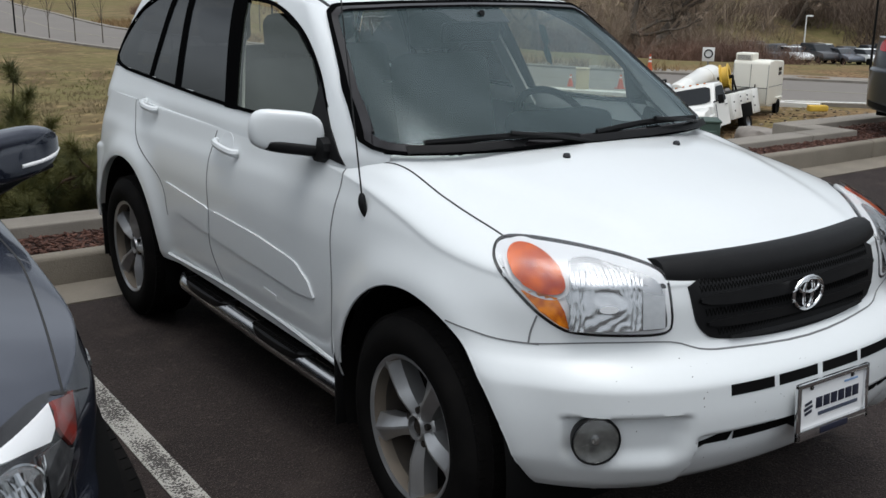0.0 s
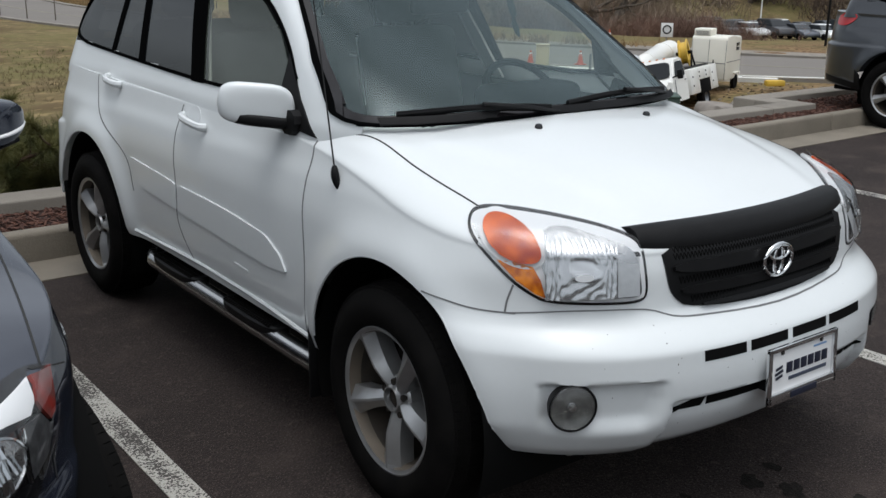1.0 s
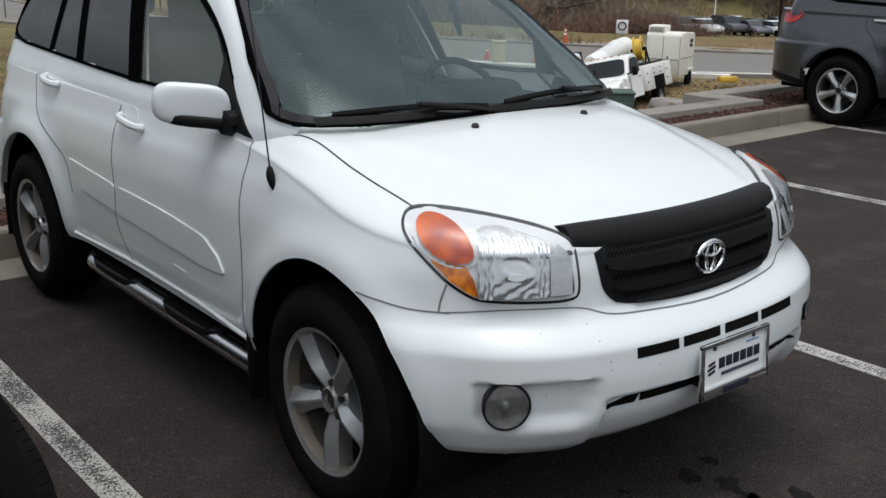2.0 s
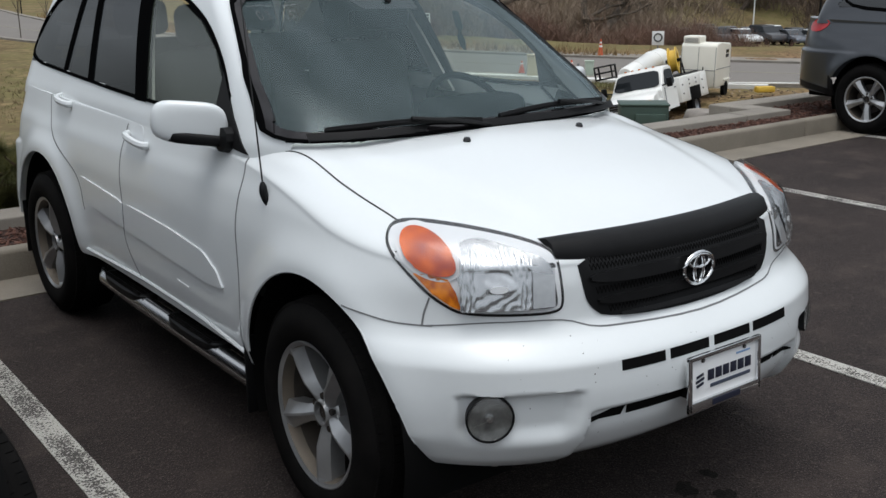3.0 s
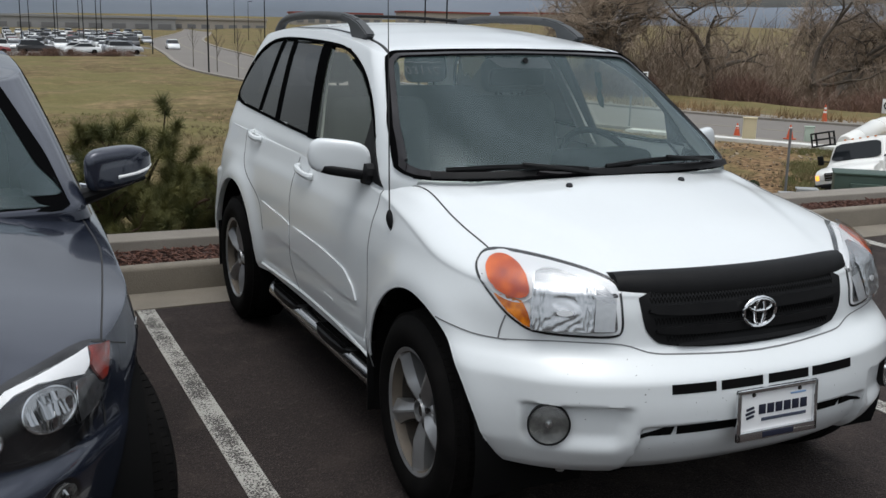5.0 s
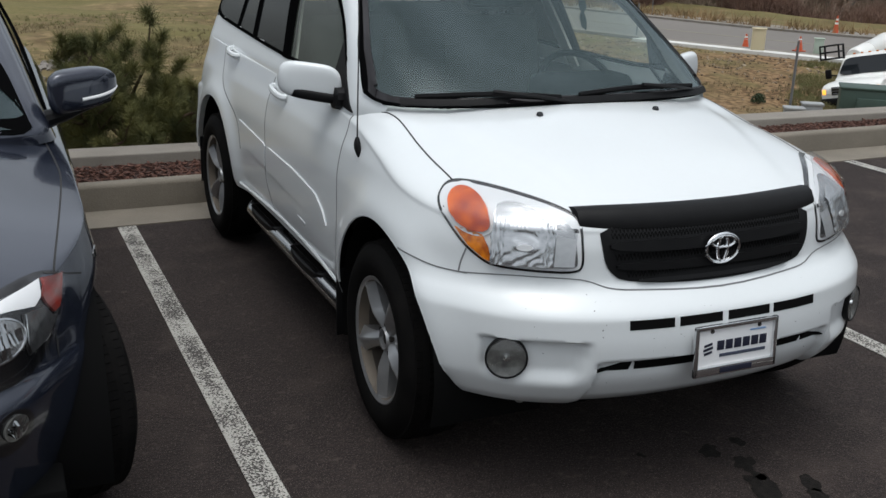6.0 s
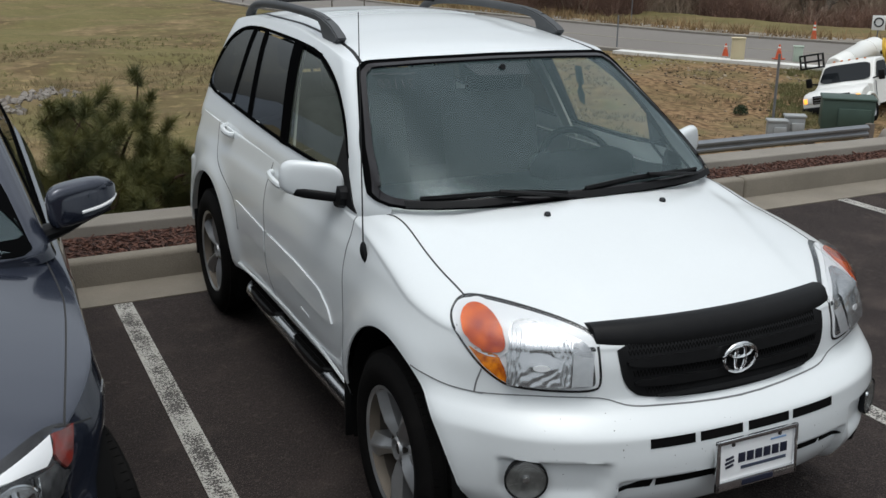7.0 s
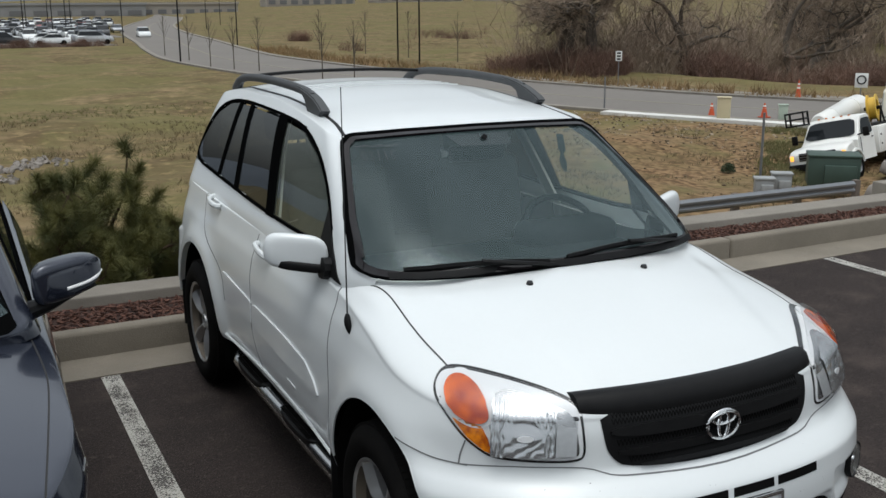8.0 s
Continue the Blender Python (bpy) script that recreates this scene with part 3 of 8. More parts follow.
SUV = dict(
    arches=((0.0, 0.349, 0.425), (2.49, 0.349, 0.44)),
    nose=[(0.24, -0.56), (0.30, -0.64), (0.36, -0.715), (0.44, -0.752), (0.52, -0.755), (0.60, -0.747), (0.618, -0.744), (0.630, -0.736), (0.655, -0.708), (0.685, -0.668), (0.71, -0.652), (0.80, -0.640), (0.86, -0.622), (0.95, -0.58)],
    flank=[(0.24, 0.955), (0.36, 0.965), (0.50, 0.985), (0.62, 0.99), (0.78, 0.985), (0.90, 0.962), (0.97, 0.935), (1.06, 0.905)],
    plan=[(-0.8, 0.868), (0.0, 0.868), (0.6, 0.852), (1.3, 0.850), (2.0, 0.856), (2.6, 0.862), (3.1, 0.845)],
    shoulder=[(-0.8, 0.845), (-0.5, 0.86), (-0.25, 0.895), (0.0, 0.945), (0.3, 0.992), (0.55, 1.015), (1.5, 1.03), (3.1, 1.06)],
    sill=[(-0.8, 0.31), (-0.45, 0.33), (0.3, 0.36), (1.2, 0.38), (2.6, 0.40), (3.1, 0.42)],
    hood=[(-0.75, 0.84), (-0.66, 0.868), (-0.6, 0.912), (-0.5, 0.952), (-0.35, 0.995), (-0.2, 1.028), (0.065, 1.076), (0.25, 1.095), (0.4, 1.103), (0.7, 1.11), (3.2, 1.11)],
    crown=0.055, swell=0.030, ledge=0.014, back_bumper=0.025,
    roof=[(0.85, 1.505), (0.95, 1.535), (1.1, 1.565), (1.4, 1.602), (1.9, 1.632), (2.4, 1.632), (2.7, 1.608), (2.9, 1.56)],
    screen=[(1.02, 0.165), (1.07, 0.160), (1.10, 0.175), (1.30, 0.515), (1.50, 0.880), (1.60, 1.02)],
    cabin=[(1.02, 0.780), (1.06, 0.772), (1.10, 0.758), (1.30, 0.698), (1.45, 0.646), (1.53, 0.609), (1.60, 0.565)],
    back=[(1.02, 3.155), (1.20, 3.145), (1.40, 3.085), (1.60, 2.97)],
    bumper=(0.60, 2.5), tail=(3.140, 0.26, 3.0), belt=1.02, cab=(0.90, 2.94), cab_bow=(0.25, 2.5), bow=[(1.02, 0.45), (1.10, 0.43), (1.30, 0.30), (1.50, 0.18), (1.60, 0.18)])
ARCHES = SUV["arches"]


def ease(a, b, v):
    t = min(1.0, max(0.0, (v - a) / (b - a)))
    return t * t * (3 - 2 * t)


def bumper_dents(w, y, z):
    """Set-backs of the front bumper: fog lamp pockets and the panel under the lower opening."""
    x = w * 0.855
    pocket = ease(0.553, 0.541, z) * ease(0.400, 0.465, z) * ease(0.455 + 0.35 * max(0, 0.50 - z), 0.50 + 0.35 * max(0, 0.50 - z), x) * ease(0.755, 0.715, x)
    under = ease(0.489, 0.480, z) * ease(0.452, 0.436, x + 0.25 * max(0, z - 0.44) - 0.2 * max(0, 0.44 - z))
    return 0.030 * pocket + 0.026 * under


def hood_bulge(x, y):
    """The raised middle of the hood, bounded by a crease that spreads towards the windscreen."""
    edge = 0.40 + 0.20 * ease(-0.55, 0.35, y)
    # towards the foot of the screen pillars the hood sweeps up to the glass
    rise = 0.040 * ease(0.50, 0.70, abs(x)) * ease(0.80, 0.735, abs(x)) * ease(0.06, 0.37, y) * ease(0.80, 0.55, y)
    return 0.009 * ease(edge + 0.035, edge - 0.035, abs(x)) * ease(-0.62, -0.30, y) + rise


SUV["dents"], SUV["bulge"] = bumper_dents, hood_bulge


def sup(angle, n):
    """A point of a quarter superellipse: across, along."""
    return math.sin(angle) ** (2 / n), 1 - max(0.0, math.cos(angle)) ** (2 / n)


def columns(front, side, back):
    """The stations round half an outline: (kind, value)."""
    out = [("f", math.pi / 2 * k / front) for k in range(front)]
    out += [("s", k / side) for k in range(side)]
    out += [("r", math.pi / 2 * (1 - k / back)) for k in range(back + 1)]
    return out


def ring_point(col, y0, depth0, n0, y1, depth1, n1):
    """Unit width and place along the car of a station."""
    kind, v = col
    if kind == "f":
        w, d = sup(v, n0)
        return w, y0 + depth0 * d
    if kind == "r":
        w, d = sup(v, n1)
        return w, y1 - depth1 * d
    return 1.0, y0 + depth0 + (y1 - depth1 - y0 - depth0) * v


def flare(c, y, z):
    out = 0.0
    for cy, cz, r in c["arches"]:
        d = math.hypot(y - cy, z - cz) - r
        out = max(out, c["swell"] * math.exp(-((max(d, 0) / 0.085) ** 2)) * min(1.0, max(0.0, (z - 0.30) / 0.12)))
    return out


def capped(rows, spine, height, crown, width, steps, bulge=None):
    """Closes a ring of places with a domed top that follows a height along the car."""
    top = rows[-1]
    for j in range(1, steps + 1):
        r = math.cos(math.pi / 2 * j / steps) ** 0.8 if j < steps else 0.0
        row = []
        for x, y, z in top:
            px, py = x * r, y + (min(max(y, spine[0]), spine[1]) - y) * (1 - r)
            hz = spline(height, py) - crown * (px / width) ** 2 + (bulge(px, py) if bulge else 0.0)
            row.append((px, py, z + (hz - z) * (1 - r**5.0) ** (1 / 2.2)))
        rows.append(row)
    return rows


def shell(c, kind, half):
    """The body below the belt ('body') or the cabin above it ('cabin') as a grid of places; half: -1 or 1."""
    rows = []
    ytail, dtail, ntail = c["tail"]
    if kind == "body":
        d0, n0 = c["bumper"]
        mid = spline(c["nose"], 0.62)
        for j in range(73):
            t = j / 72
            row = []
            for col in columns(92, 190, 24):
                _, yn = ring_point(col, mid, d0, n0, ytail + 0.03, dtail, ntail)
                z = spline(c["sill"], yn) + (spline(c["shoulder"], yn) - spline(c["sill"], yn)) * t
                w, y = ring_point(col, spline(c["nose"], z), d0, n0, ytail + c.get("back_bumper", 0.085) * min(1, max(0, 0.80 - z) / 0.03), dtail, ntail)
                row.append((w * spline(c["plan"], y) * spline(c["flank"], z) + flare(c, y, z) * ease(0.82, 0.98, w) + c.get("ledge", 0.0) * ease(0.80, 0.775, z) * ease(2.84, 2.95, y), y + (c["dents"](w, y, z) if "dents" in c and y < 0 else 0.0), z))
            rows.append(row)
        rows = capped(rows, (-0.15, ytail - 0.45), c["hood"], c["crown"], 0.72, 40, c.get("bulge"))
    else:
        d0, n0 = c["cab_bow"]
        for j in range(33):
            t = j / 32
            row = []
            for col in columns(30, 110, 16):
                _, yn = ring_point(col, c["cab"][0], d0, n0, c["cab"][1], 0.25, 3.0)
                z = c["belt"] + (spline(c["roof"], yn) - 0.045 - c["belt"]) * t
                w, y = ring_point(col, spline(c["screen"], z), spline(c["bow"], z) if "bow" in c else d0, n0, spline(c["back"], z), 0.25, 3.0)
                row.append((w * spline(c["cabin"], z) * (1 - 0.03 * max(0, (y - 1.6) / 1.3) * ease(c["belt"], c["belt"] + 0.45, z)), y, z))
            rows.append(row)
        rows = capped(rows, (c["cab"][0] + 0.4, c["cab"][1] - 0.36), c["roof"], 0.03, 0.6, 20)
    return [[(half * x, y, z) for x, y, z in row] for row in rows]


def shell_mesh(c, kind):
    bm = bmesh.new()
    for half in (-1, 1):
        grid = [[bm.verts.new(p) for p in row] for row in shell(c, kind, half)]
        for a, b in zip(grid, grid[1:]):
            for k in range(len(a) - 1):
                bm.faces.new((a[k], a[k + 1], b[k + 1], b[k]))
    bmesh.ops.remove_doubles(bm, verts=bm.verts, dist=0.0004)
    bmesh.ops.dissolve_degenerate(bm, edges=bm.edges, dist=0.0003)
    bmesh.ops.recalc_face_normals(bm, faces=bm.faces)
    return bm


suv = thing("sport_utility_vehicle", (0, 0, 0), "white compact four-door sport utility vehicle parked in a stall", "car")
body_bm = shell_mesh(SUV, "body")
BODY = BVHTree.FromBMesh(body_bm)
cabin_bm = shell_mesh(SUV, "cabin")
CABINTREE = BVHTree.FromBMesh(cabin_bm)

# outlines of the side glass, as seen from the side (along, up)
DAYLIGHT = [(0.66, 1.125), (0.76, 1.245), (0.88, 1.345), (1.05, 1.440), (1.31, 1.515), (1.60, 1.535), (2.30, 1.545), (2.60, 1.525), (2.80, 1.455), (2.95, 1.30), (2.98, 1.18), (2.40, 1.155), (1.40, 1.118)]
SCREEN_HALF = [(0.23, 1.090), (0.45, 1.088), (0.57, 1.085), (0.66, 1.082), (0.70, 1.085), (0.722, 1.093), (0.732, 1.108), (0.724, 1.140), (0.709, 1.189), (0.690, 1.25), (0.580, 1.504), (0.30, 1.515)]
SCREEN_OUT = [(0.0, 1.090), *SCREEN_HALF, (0.0, 1.519), *((-x, z) for x, z in SCREEN_HALF[::-1])]


def cut_arches(bm, arches, tree=None):
    """Wheel openings: faces inside an arch go, and the rim is drawn on to its circle."""
    gone = []
    for f in bm.faces:
        c = f.calc_center_median()
        if abs(c.x) > 0.5 and any(math.hypot(c.y - cy, c.z - cz) < r for cy, cz, r in arches):
            gone.append(f)
    low = {v: v.is_boundary for v in bm.verts}
    bmesh.ops.delete(bm, geom=gone, context="FACES")
    for v in bm.verts:
        if v.is_boundary:
            for cy, cz, r in arches:
                d = math.hypot(v.co.y - cy, v.co.z - cz)
                if abs(d - r) < 0.06 and abs(v.co.x) > 0.5 and not low[v]:
                    v.co.y, v.co.z = cy + (v.co.y - cy) * r / d, cz + (v.co.z - cz) * r / d
                    if tree:
                        v.co.x = math.copysign(laid(tree, "side", v.co.y, v.co.z).x, v.co.x)


cut_arches(body_bm, ARCHES, BODY)
# the part of the lower shell's top that lies under the cabin and screen stays open
hood_gone = [f for f in body_bm.faces if f.calc_center_median().z > 1.03 and abs(f.calc_center_median().x) < 0.70 and f.calc_center_median().y > 0.225 + 0.275 * (abs(f.calc_center_median().x) / 0.735) ** 4]
bmesh.ops.delete(body_bm, geom=hood_gone, context="FACES")
part("body", body_bm, WHITE, suv, angle=60)

gone = []
for f in cabin_bm.faces:
    c = f.calc_center_median()
    if abs(c.x) > 0.5 and inside(DAYLIGHT, c.y, c.z) and abs(f.normal.x) > 0.5:
        gone.append(f)
    elif f.normal.y < -0.25 and (inside(SCREEN_OUT, c.x, c.z) or (c.z < 1.092 and abs(c.x) < 0.70)) and c.y < 1.1:
        gone.append(f)
    elif c.z < 1.062 and c.y < 0.40 and abs(c.x) < 0.68:
        gone.append(f)
    elif f.normal.y > 0.4 and 1.16 < c.z < 1.50 and abs(c.x) < 0.55:
        gone.append(f)
bmesh.ops.delete(cabin_bm, geom=gone, context="FACES")
part("cabin", cabin_bm, WHITE, suv, "white roof and pillars", angle=60)


def mirrored(name, bm, mat, parent, label=""):
    """A part and its twin on the car's other flank."""
    a = part(name, bm, mat, parent, label)
    b = new(name, a.data.copy())
    b.data.transform(Matrix.Diagonal((-1, 1, 1, 1)))
    b.data.flip_normals()
    b.parent = parent
    if label:
        b["label"] = label
    return a, b


# glass
part("windscreen", sheet(CABINTREE, "front", [(x * (0.985 if z < 1.12 else 1.0), z + (0.024 if z < 1.12 else 0.0)) for x, z in SCREEN_OUT], 0.004, 0.006, 0.06), GLASS, suv, "faintly green windscreen reflecting a grey sky").visible_shadow = False
border_in = rounded([(x * 0.974, z + (0.026 if z < 1.12 else -0.010 if z > 1.48 else 0.0)) for x, z in SCREEN_OUT], 2, 0.1)
border_out = rounded([(x * 1.004, z + (0.002 if z > 1.48 else 0.0)) for x, z in SCREEN_OUT], 2, 0.1)
rubber_in = rounded([(x * 0.998, z + (0.006 if z < 1.12 else -0.001 if z > 1.48 else 0.0)) for x, z in SCREEN_OUT], 2, 0.1)
rubber_out = rounded([(x * 1.012, z + (0.006 if z > 1.12 else -0.001)) for x, z in SCREEN_OUT], 2, 0.1)
part("windscreen_border", band(CABINTREE, "front", border_in, border_out, 0.0105, 0.012), CERAMIC, suv, "dark printed border of the windscreen")
part("windscreen_seal", band(CABINTREE, "front", rubber_in, rubber_out, 0.0125, 0.016), FRIT, suv)
part("mirror_patch", sheet(CABINTREE, "front", [(-0.150, 1.508), (-0.115, 1.470), (0.125, 1.466), (0.140, 1.508)], -0.012, 0.004, 0.03), PATCH, suv, "dark printed patch over the mirror mount")
for name, poly, mat, lab in (
    ("front_door_window", [(0.70, 1.13), (0.90, 1.335), (1.07, 1.425), (1.31, 1.495), (1.61, 1.515), (1.425, 1.125)], DOORGLASS, "clear front door window"),
    ("rear_door_window", [(1.49, 1.130), (1.685, 1.520), (2.16, 1.527), (2.03, 1.145)], TINTED, "dark tinted rear door window"),
    ("rear_vent_window", [(2.08, 1.147), (2.20, 1.527), (2.37, 1.527), (2.40, 1.155)], TINTED, "dark tinted fixed pane"),
    ("quarter_window", [(2.42, 1.165), (2.40, 1.53), (2.58, 1.512), (2.78, 1.44), (2.93, 1.29), (2.955, 1.185)], TINTED, "dark tinted quarter window"),
):
    for w in mirrored(name, sheet(CABINTREE, "side", poly, -0.002, 0.004, 0.06), mat, suv, lab):
        w.visible_shadow = False
for name, poly in (
    ("middle_pillar", [(1.405, 1.112), (1.515, 1.112), (1.705, 1.535), (1.575, 1.532)]),
    ("window_divider", [(2.025, 1.14), (2.085, 1.14), (2.21, 1.54), (2.155, 1.54)]),
    ("rear_pillar", [(2.392, 1.15), (2.43, 1.155), (2.41, 1.547), (2.362, 1.547)]),
):
    mirrored(name, sheet(CABINTREE, "side", poly, 0.003, 0.02), FRIT, suv)
mirrored("pillar_trim", sheet(CABINTREE, "side", [(1.39, 1.06), (1.50, 1.06), (1.715, 1.535), (1.645, 1.535)], -0.030, 0.012), TRIM, suv, "light grey plastic trim inside the door pillar")
mirrored("window_surround", band(CABINTREE, "side", rounded(offset(DAYLIGHT, -0.005), 2), rounded(offset(DAYLIGHT, 0.008), 2), 0.005, 0.02), FRIT, suv)
mirrored("mirror_sail", sheet(CABINTREE, "side", [(0.52, 1.03), (0.66, 1.135), (0.79, 1.27), (0.80, 1.12), (0.72, 1.05)], 0.006, 0.02), BLACK, suv)

# shut lines
for axis, line in (
    ("side", [(0.520, 1.035), (0.508, 0.97), (0.512, 0.84), (0.488, 0.62), (0.485, 0.40)]),
    ("side", [(1.527, 1.07), (1.55, 0.89), (1.52, 0.69), (1.515, 0.55), (1.40, 0.41)]),
    ("side", [(2.45, 1.07), (2.49, 1.03), (2.36, 0.88), (2.05, 0.74), (1.97, 0.60)]),
):
    mirrored("door_gap", strip(BODY, axis, line, 0.006), SEAM, suv)
mirrored("bumper_seam", strip(BODY, "side", [(-0.19, 0.735), (-0.26, 0.727), (-0.34, 0.714), (-0.42, 0.711)], 0.004), SEAM, suv)
part("bumper_gap", strip(BODY, "front", [(-0.765, 0.711), (-0.68, 0.720), (-0.60, 0.722), (-0.457, 0.715), (-0.375, 0.690), (-0.27, 0.682), (0.0, 0.672), (0.27, 0.682), (0.375, 0.690), (0.457, 0.715), (0.60, 0.722), (0.68, 0.720), (0.765, 0.711)], 0.0035), SEAM, suv)
mirrored("hood_gap", strip(BODY, "top", [(-0.708, -0.215), (-0.711, -0.04), (-0.698, 0.15), (-0.694, 0.26), (-0.700, 0.335), (-0.713, 0.385)], 0.005), SEAL, suv)
mirrored("fender_seam", strip(BODY, "corner", [(-0.372, 0.712), (-0.366, 0.745), (-0.352, 0.785)], 0.005), SEAM, suv)
part("cowl", band(CABINTREE, "front", [(x, z + 0.018) for x, z in SCREEN_OUT[-7:-1] + SCREEN_OUT[:7] if abs(x) < 0.69], [(x, z - 0.001) for x, z in SCREEN_OUT[-7:-1] + SCREEN_OUT[:7] if abs(x) < 0.69], 0.022, 0.020, closed=False), BLACK, suv, "black cowl under the windscreen")


# lamps and grille
def front_lamp():
    """A headlamp: black rim, clear lens, bright bowl, round amber lamp and an orange corner."""
    out = [(-0.462, 0.918), (-0.447, 0.941), (-0.379, 0.945), (-0.277, 0.937), (-0.190, 0.925), (-0.118, 0.911), (-0.055, 0.893), (-0.026, 0.875), (-0.018, 0.838), (-0.008, 0.762), (-0.020, 0.740),
           (-0.137, 0.743), (-0.266, 0.750), (-0.301, 0.765), (-0.351, 0.796), (-0.417, 0.857), (-0.452, 0.893)]
    out = rounded(out, 2)
    lamp = part("headlamp", sheet(BODY, "corner", offset(out, 0.0080), 0.002, 0.01, 0.03), GLOSSBLACK, suv, "clear headlamp with a round amber lamp")
    part("bright_rim", sheet(BODY, "corner", out, 0.0045, 0.01, 0.03), RIMSILVER, lamp, "silver lamp surround")
    bowl = [(-0.275, 0.912), (-0.22, 0.918), (-0.10, 0.887), (-0.045, 0.869), (-0.030, 0.83), (-0.019, 0.760), (-0.03, 0.749), (-0.15, 0.753), (-0.258, 0.758), (-0.268, 0.80), (-0.285, 0.84)]
    part("bowl", sheet(BODY, "corner", rounded(bowl, 2, 0.2), 0.006, 0.01, 0.02), REFLECT, lamp, "faceted bright reflector")
    bm = bmesh.new()
    top = lambda u: 0.921 - 0.28 * max(0.0, u + 0.22)

    def scoop(u0, u1, f0, f1, hollow, lean, nu=6, nz=6, slant=0.0):
        """One mirror-bright hollow of the reflector; f runs from the bowl's foot to its top edge."""
        net = []
        for j in range(nz + 1):
            line = []
            for i in range(nu + 1):
                a, b = i / nu, j / nz
                f = f0 + (f1 - f0) * b
                u = u0 + (u1 - u0) * a + slant * (b - 0.5)
                h = 0.0135 - hollow * 4 * b * (1 - b) - 0.35 * hollow * 4 * a * (1 - a) + lean * (0.5 - b)
                line.append(bm.verts.new(laid(BODY, "corner", u, 0.756 + (top(u) - 0.762) * f) + TOWARD["corner"] * h))
            net.append(line)
        for p, q in zip(net, net[1:]):
            for i in range(nu):
                bm.faces.new((p[i], p[i + 1], q[i + 1], q[i]))

    nu, nz = 56, 36
    net = []
    for j in range(nz + 1):
        line = []
        for i in range(nu + 1):
            u, f = -0.274 + 0.186 * i / nu, j / nz
            z = 0.757 + (top(u) - 0.764) * f
            p, q = (u + 0.176) / 0.106, (f - 0.48) / 0.62
            rho = min(1.0, math.hypot(p, q))
            h = 0.0190 - 0.0060 * (1 - rho * rho) ** 0.8 + 0.011 * (0.5 - f)
            # a smooth oval in the middle, upright flutes at the sides, slanting ones above, short slashes below
            oval = ease(0.50, 0.36, math.hypot(p - 0.05, 1.5 * (q - 0.02)))
            side, over, under = ease(0.40, 0.60, abs(p)), ease(0.12, 0.32, q) * ease(0.62, 0.45, abs(p)), ease(-0.15, -0.35, q) * ease(0.62, 0.45, abs(p))
            stray = 0.004 * noise.noise((u * 45, f * 6, 9.0))
            flutes = 0.0024 * side * math.cos(2 * math.pi * (u + 0.010 * q * q + stray) / 0.0130)
            flutes += 0.0017 * over * math.cos(2 * math.pi * (u + 0.060 * f + stray) / 0.0130)
            flutes += 0.0011 * under * math.cos(2 * math.pi * (0.3 * u - 0.070 * f + 0.02 * p * p + 1.6 * stray) / 0.0140)
            h += flutes * (1 - oval) + 0.022 * oval * (0.5 - f)
            h += 0.0010 * noise.noise((u * 40, f * 7, 2.0))
            line.append(bm.verts.new(laid(BODY, "corner", u, z) + TOWARD["corner"] * h))
        net.append(line)
    for a, b in zip(net, net[1:]):
        for i in range(nu):
            if all(inside(bowl, -0.274 + 0.186 * k / nu, 0.757 + (top(-0.274 + 0.186 * k / nu) - 0.764) * 0.5) for k in (i, i + 1)):
                bm.faces.new((a[i], a[i + 1], b[i + 1], b[i]))
    bmesh.ops.delete(bm, geom=[v for v in bm.verts if not v.link_faces], context="VERTS")
    part("facets", bm, RIBBED, lamp, "bright fluted reflector", angle=60)
    bm = bmesh.new()
    scoop(-0.086, -0.027, 0.02, 0.90, 0.002, 0.016, 4, 6)
    part("side_panel", bm, LAMPPANEL, lamp, "plain silver panel beside the reflector")
    part("bulb_cover", sheet(BODY, "corner", [(-0.176 + 0.024 * math.cos(a), 0.806 + 0.009 * math.sin(a)) for a in np.linspace(0, 2 * math.pi, 21)[:-1]], 0.0185, 0.012, 0.03), RIMSILVER, lamp, "bright bulb shield")
    ca, sa = math.cos(radians(-24)), math.sin(radians(-24))
    ring = [(-0.355 + 0.080 * math.cos(a) * ca - 0.041 * math.sin(a) * sa, 0.885 + 0.080 * math.cos(a) * sa + 0.041 * math.sin(a) * ca) for a in np.linspace(0, 2 * math.pi, 37)[:-1]]
    part("trim_ring", sheet(BODY, "corner", offset(ring, 0.010), 0.009, 0.012, 0.02), RIMSILVER, lamp)
    part("turn_signal", sheet(BODY, "corner", offset(ring, -0.002), 0.0165, 0.012, 0.02), AMBER, lamp, "round amber turn signal")
    part("marker", sheet(BODY, "corner", [(-0.392, 0.843), (-0.345, 0.842), (-0.303, 0.832), (-0.283, 0.800), (-0.270, 0.756), (-0.294, 0.765), (-0.344, 0.797)], 0.009, 0.01, 0.02), AMBER2, lamp, "orange corner marker")
    part("lens", sheet(BODY, "corner", offset(out, -0.003), 0.023, 0.004, 0.03), LENS, lamp).visible_shadow = False
    return lamp


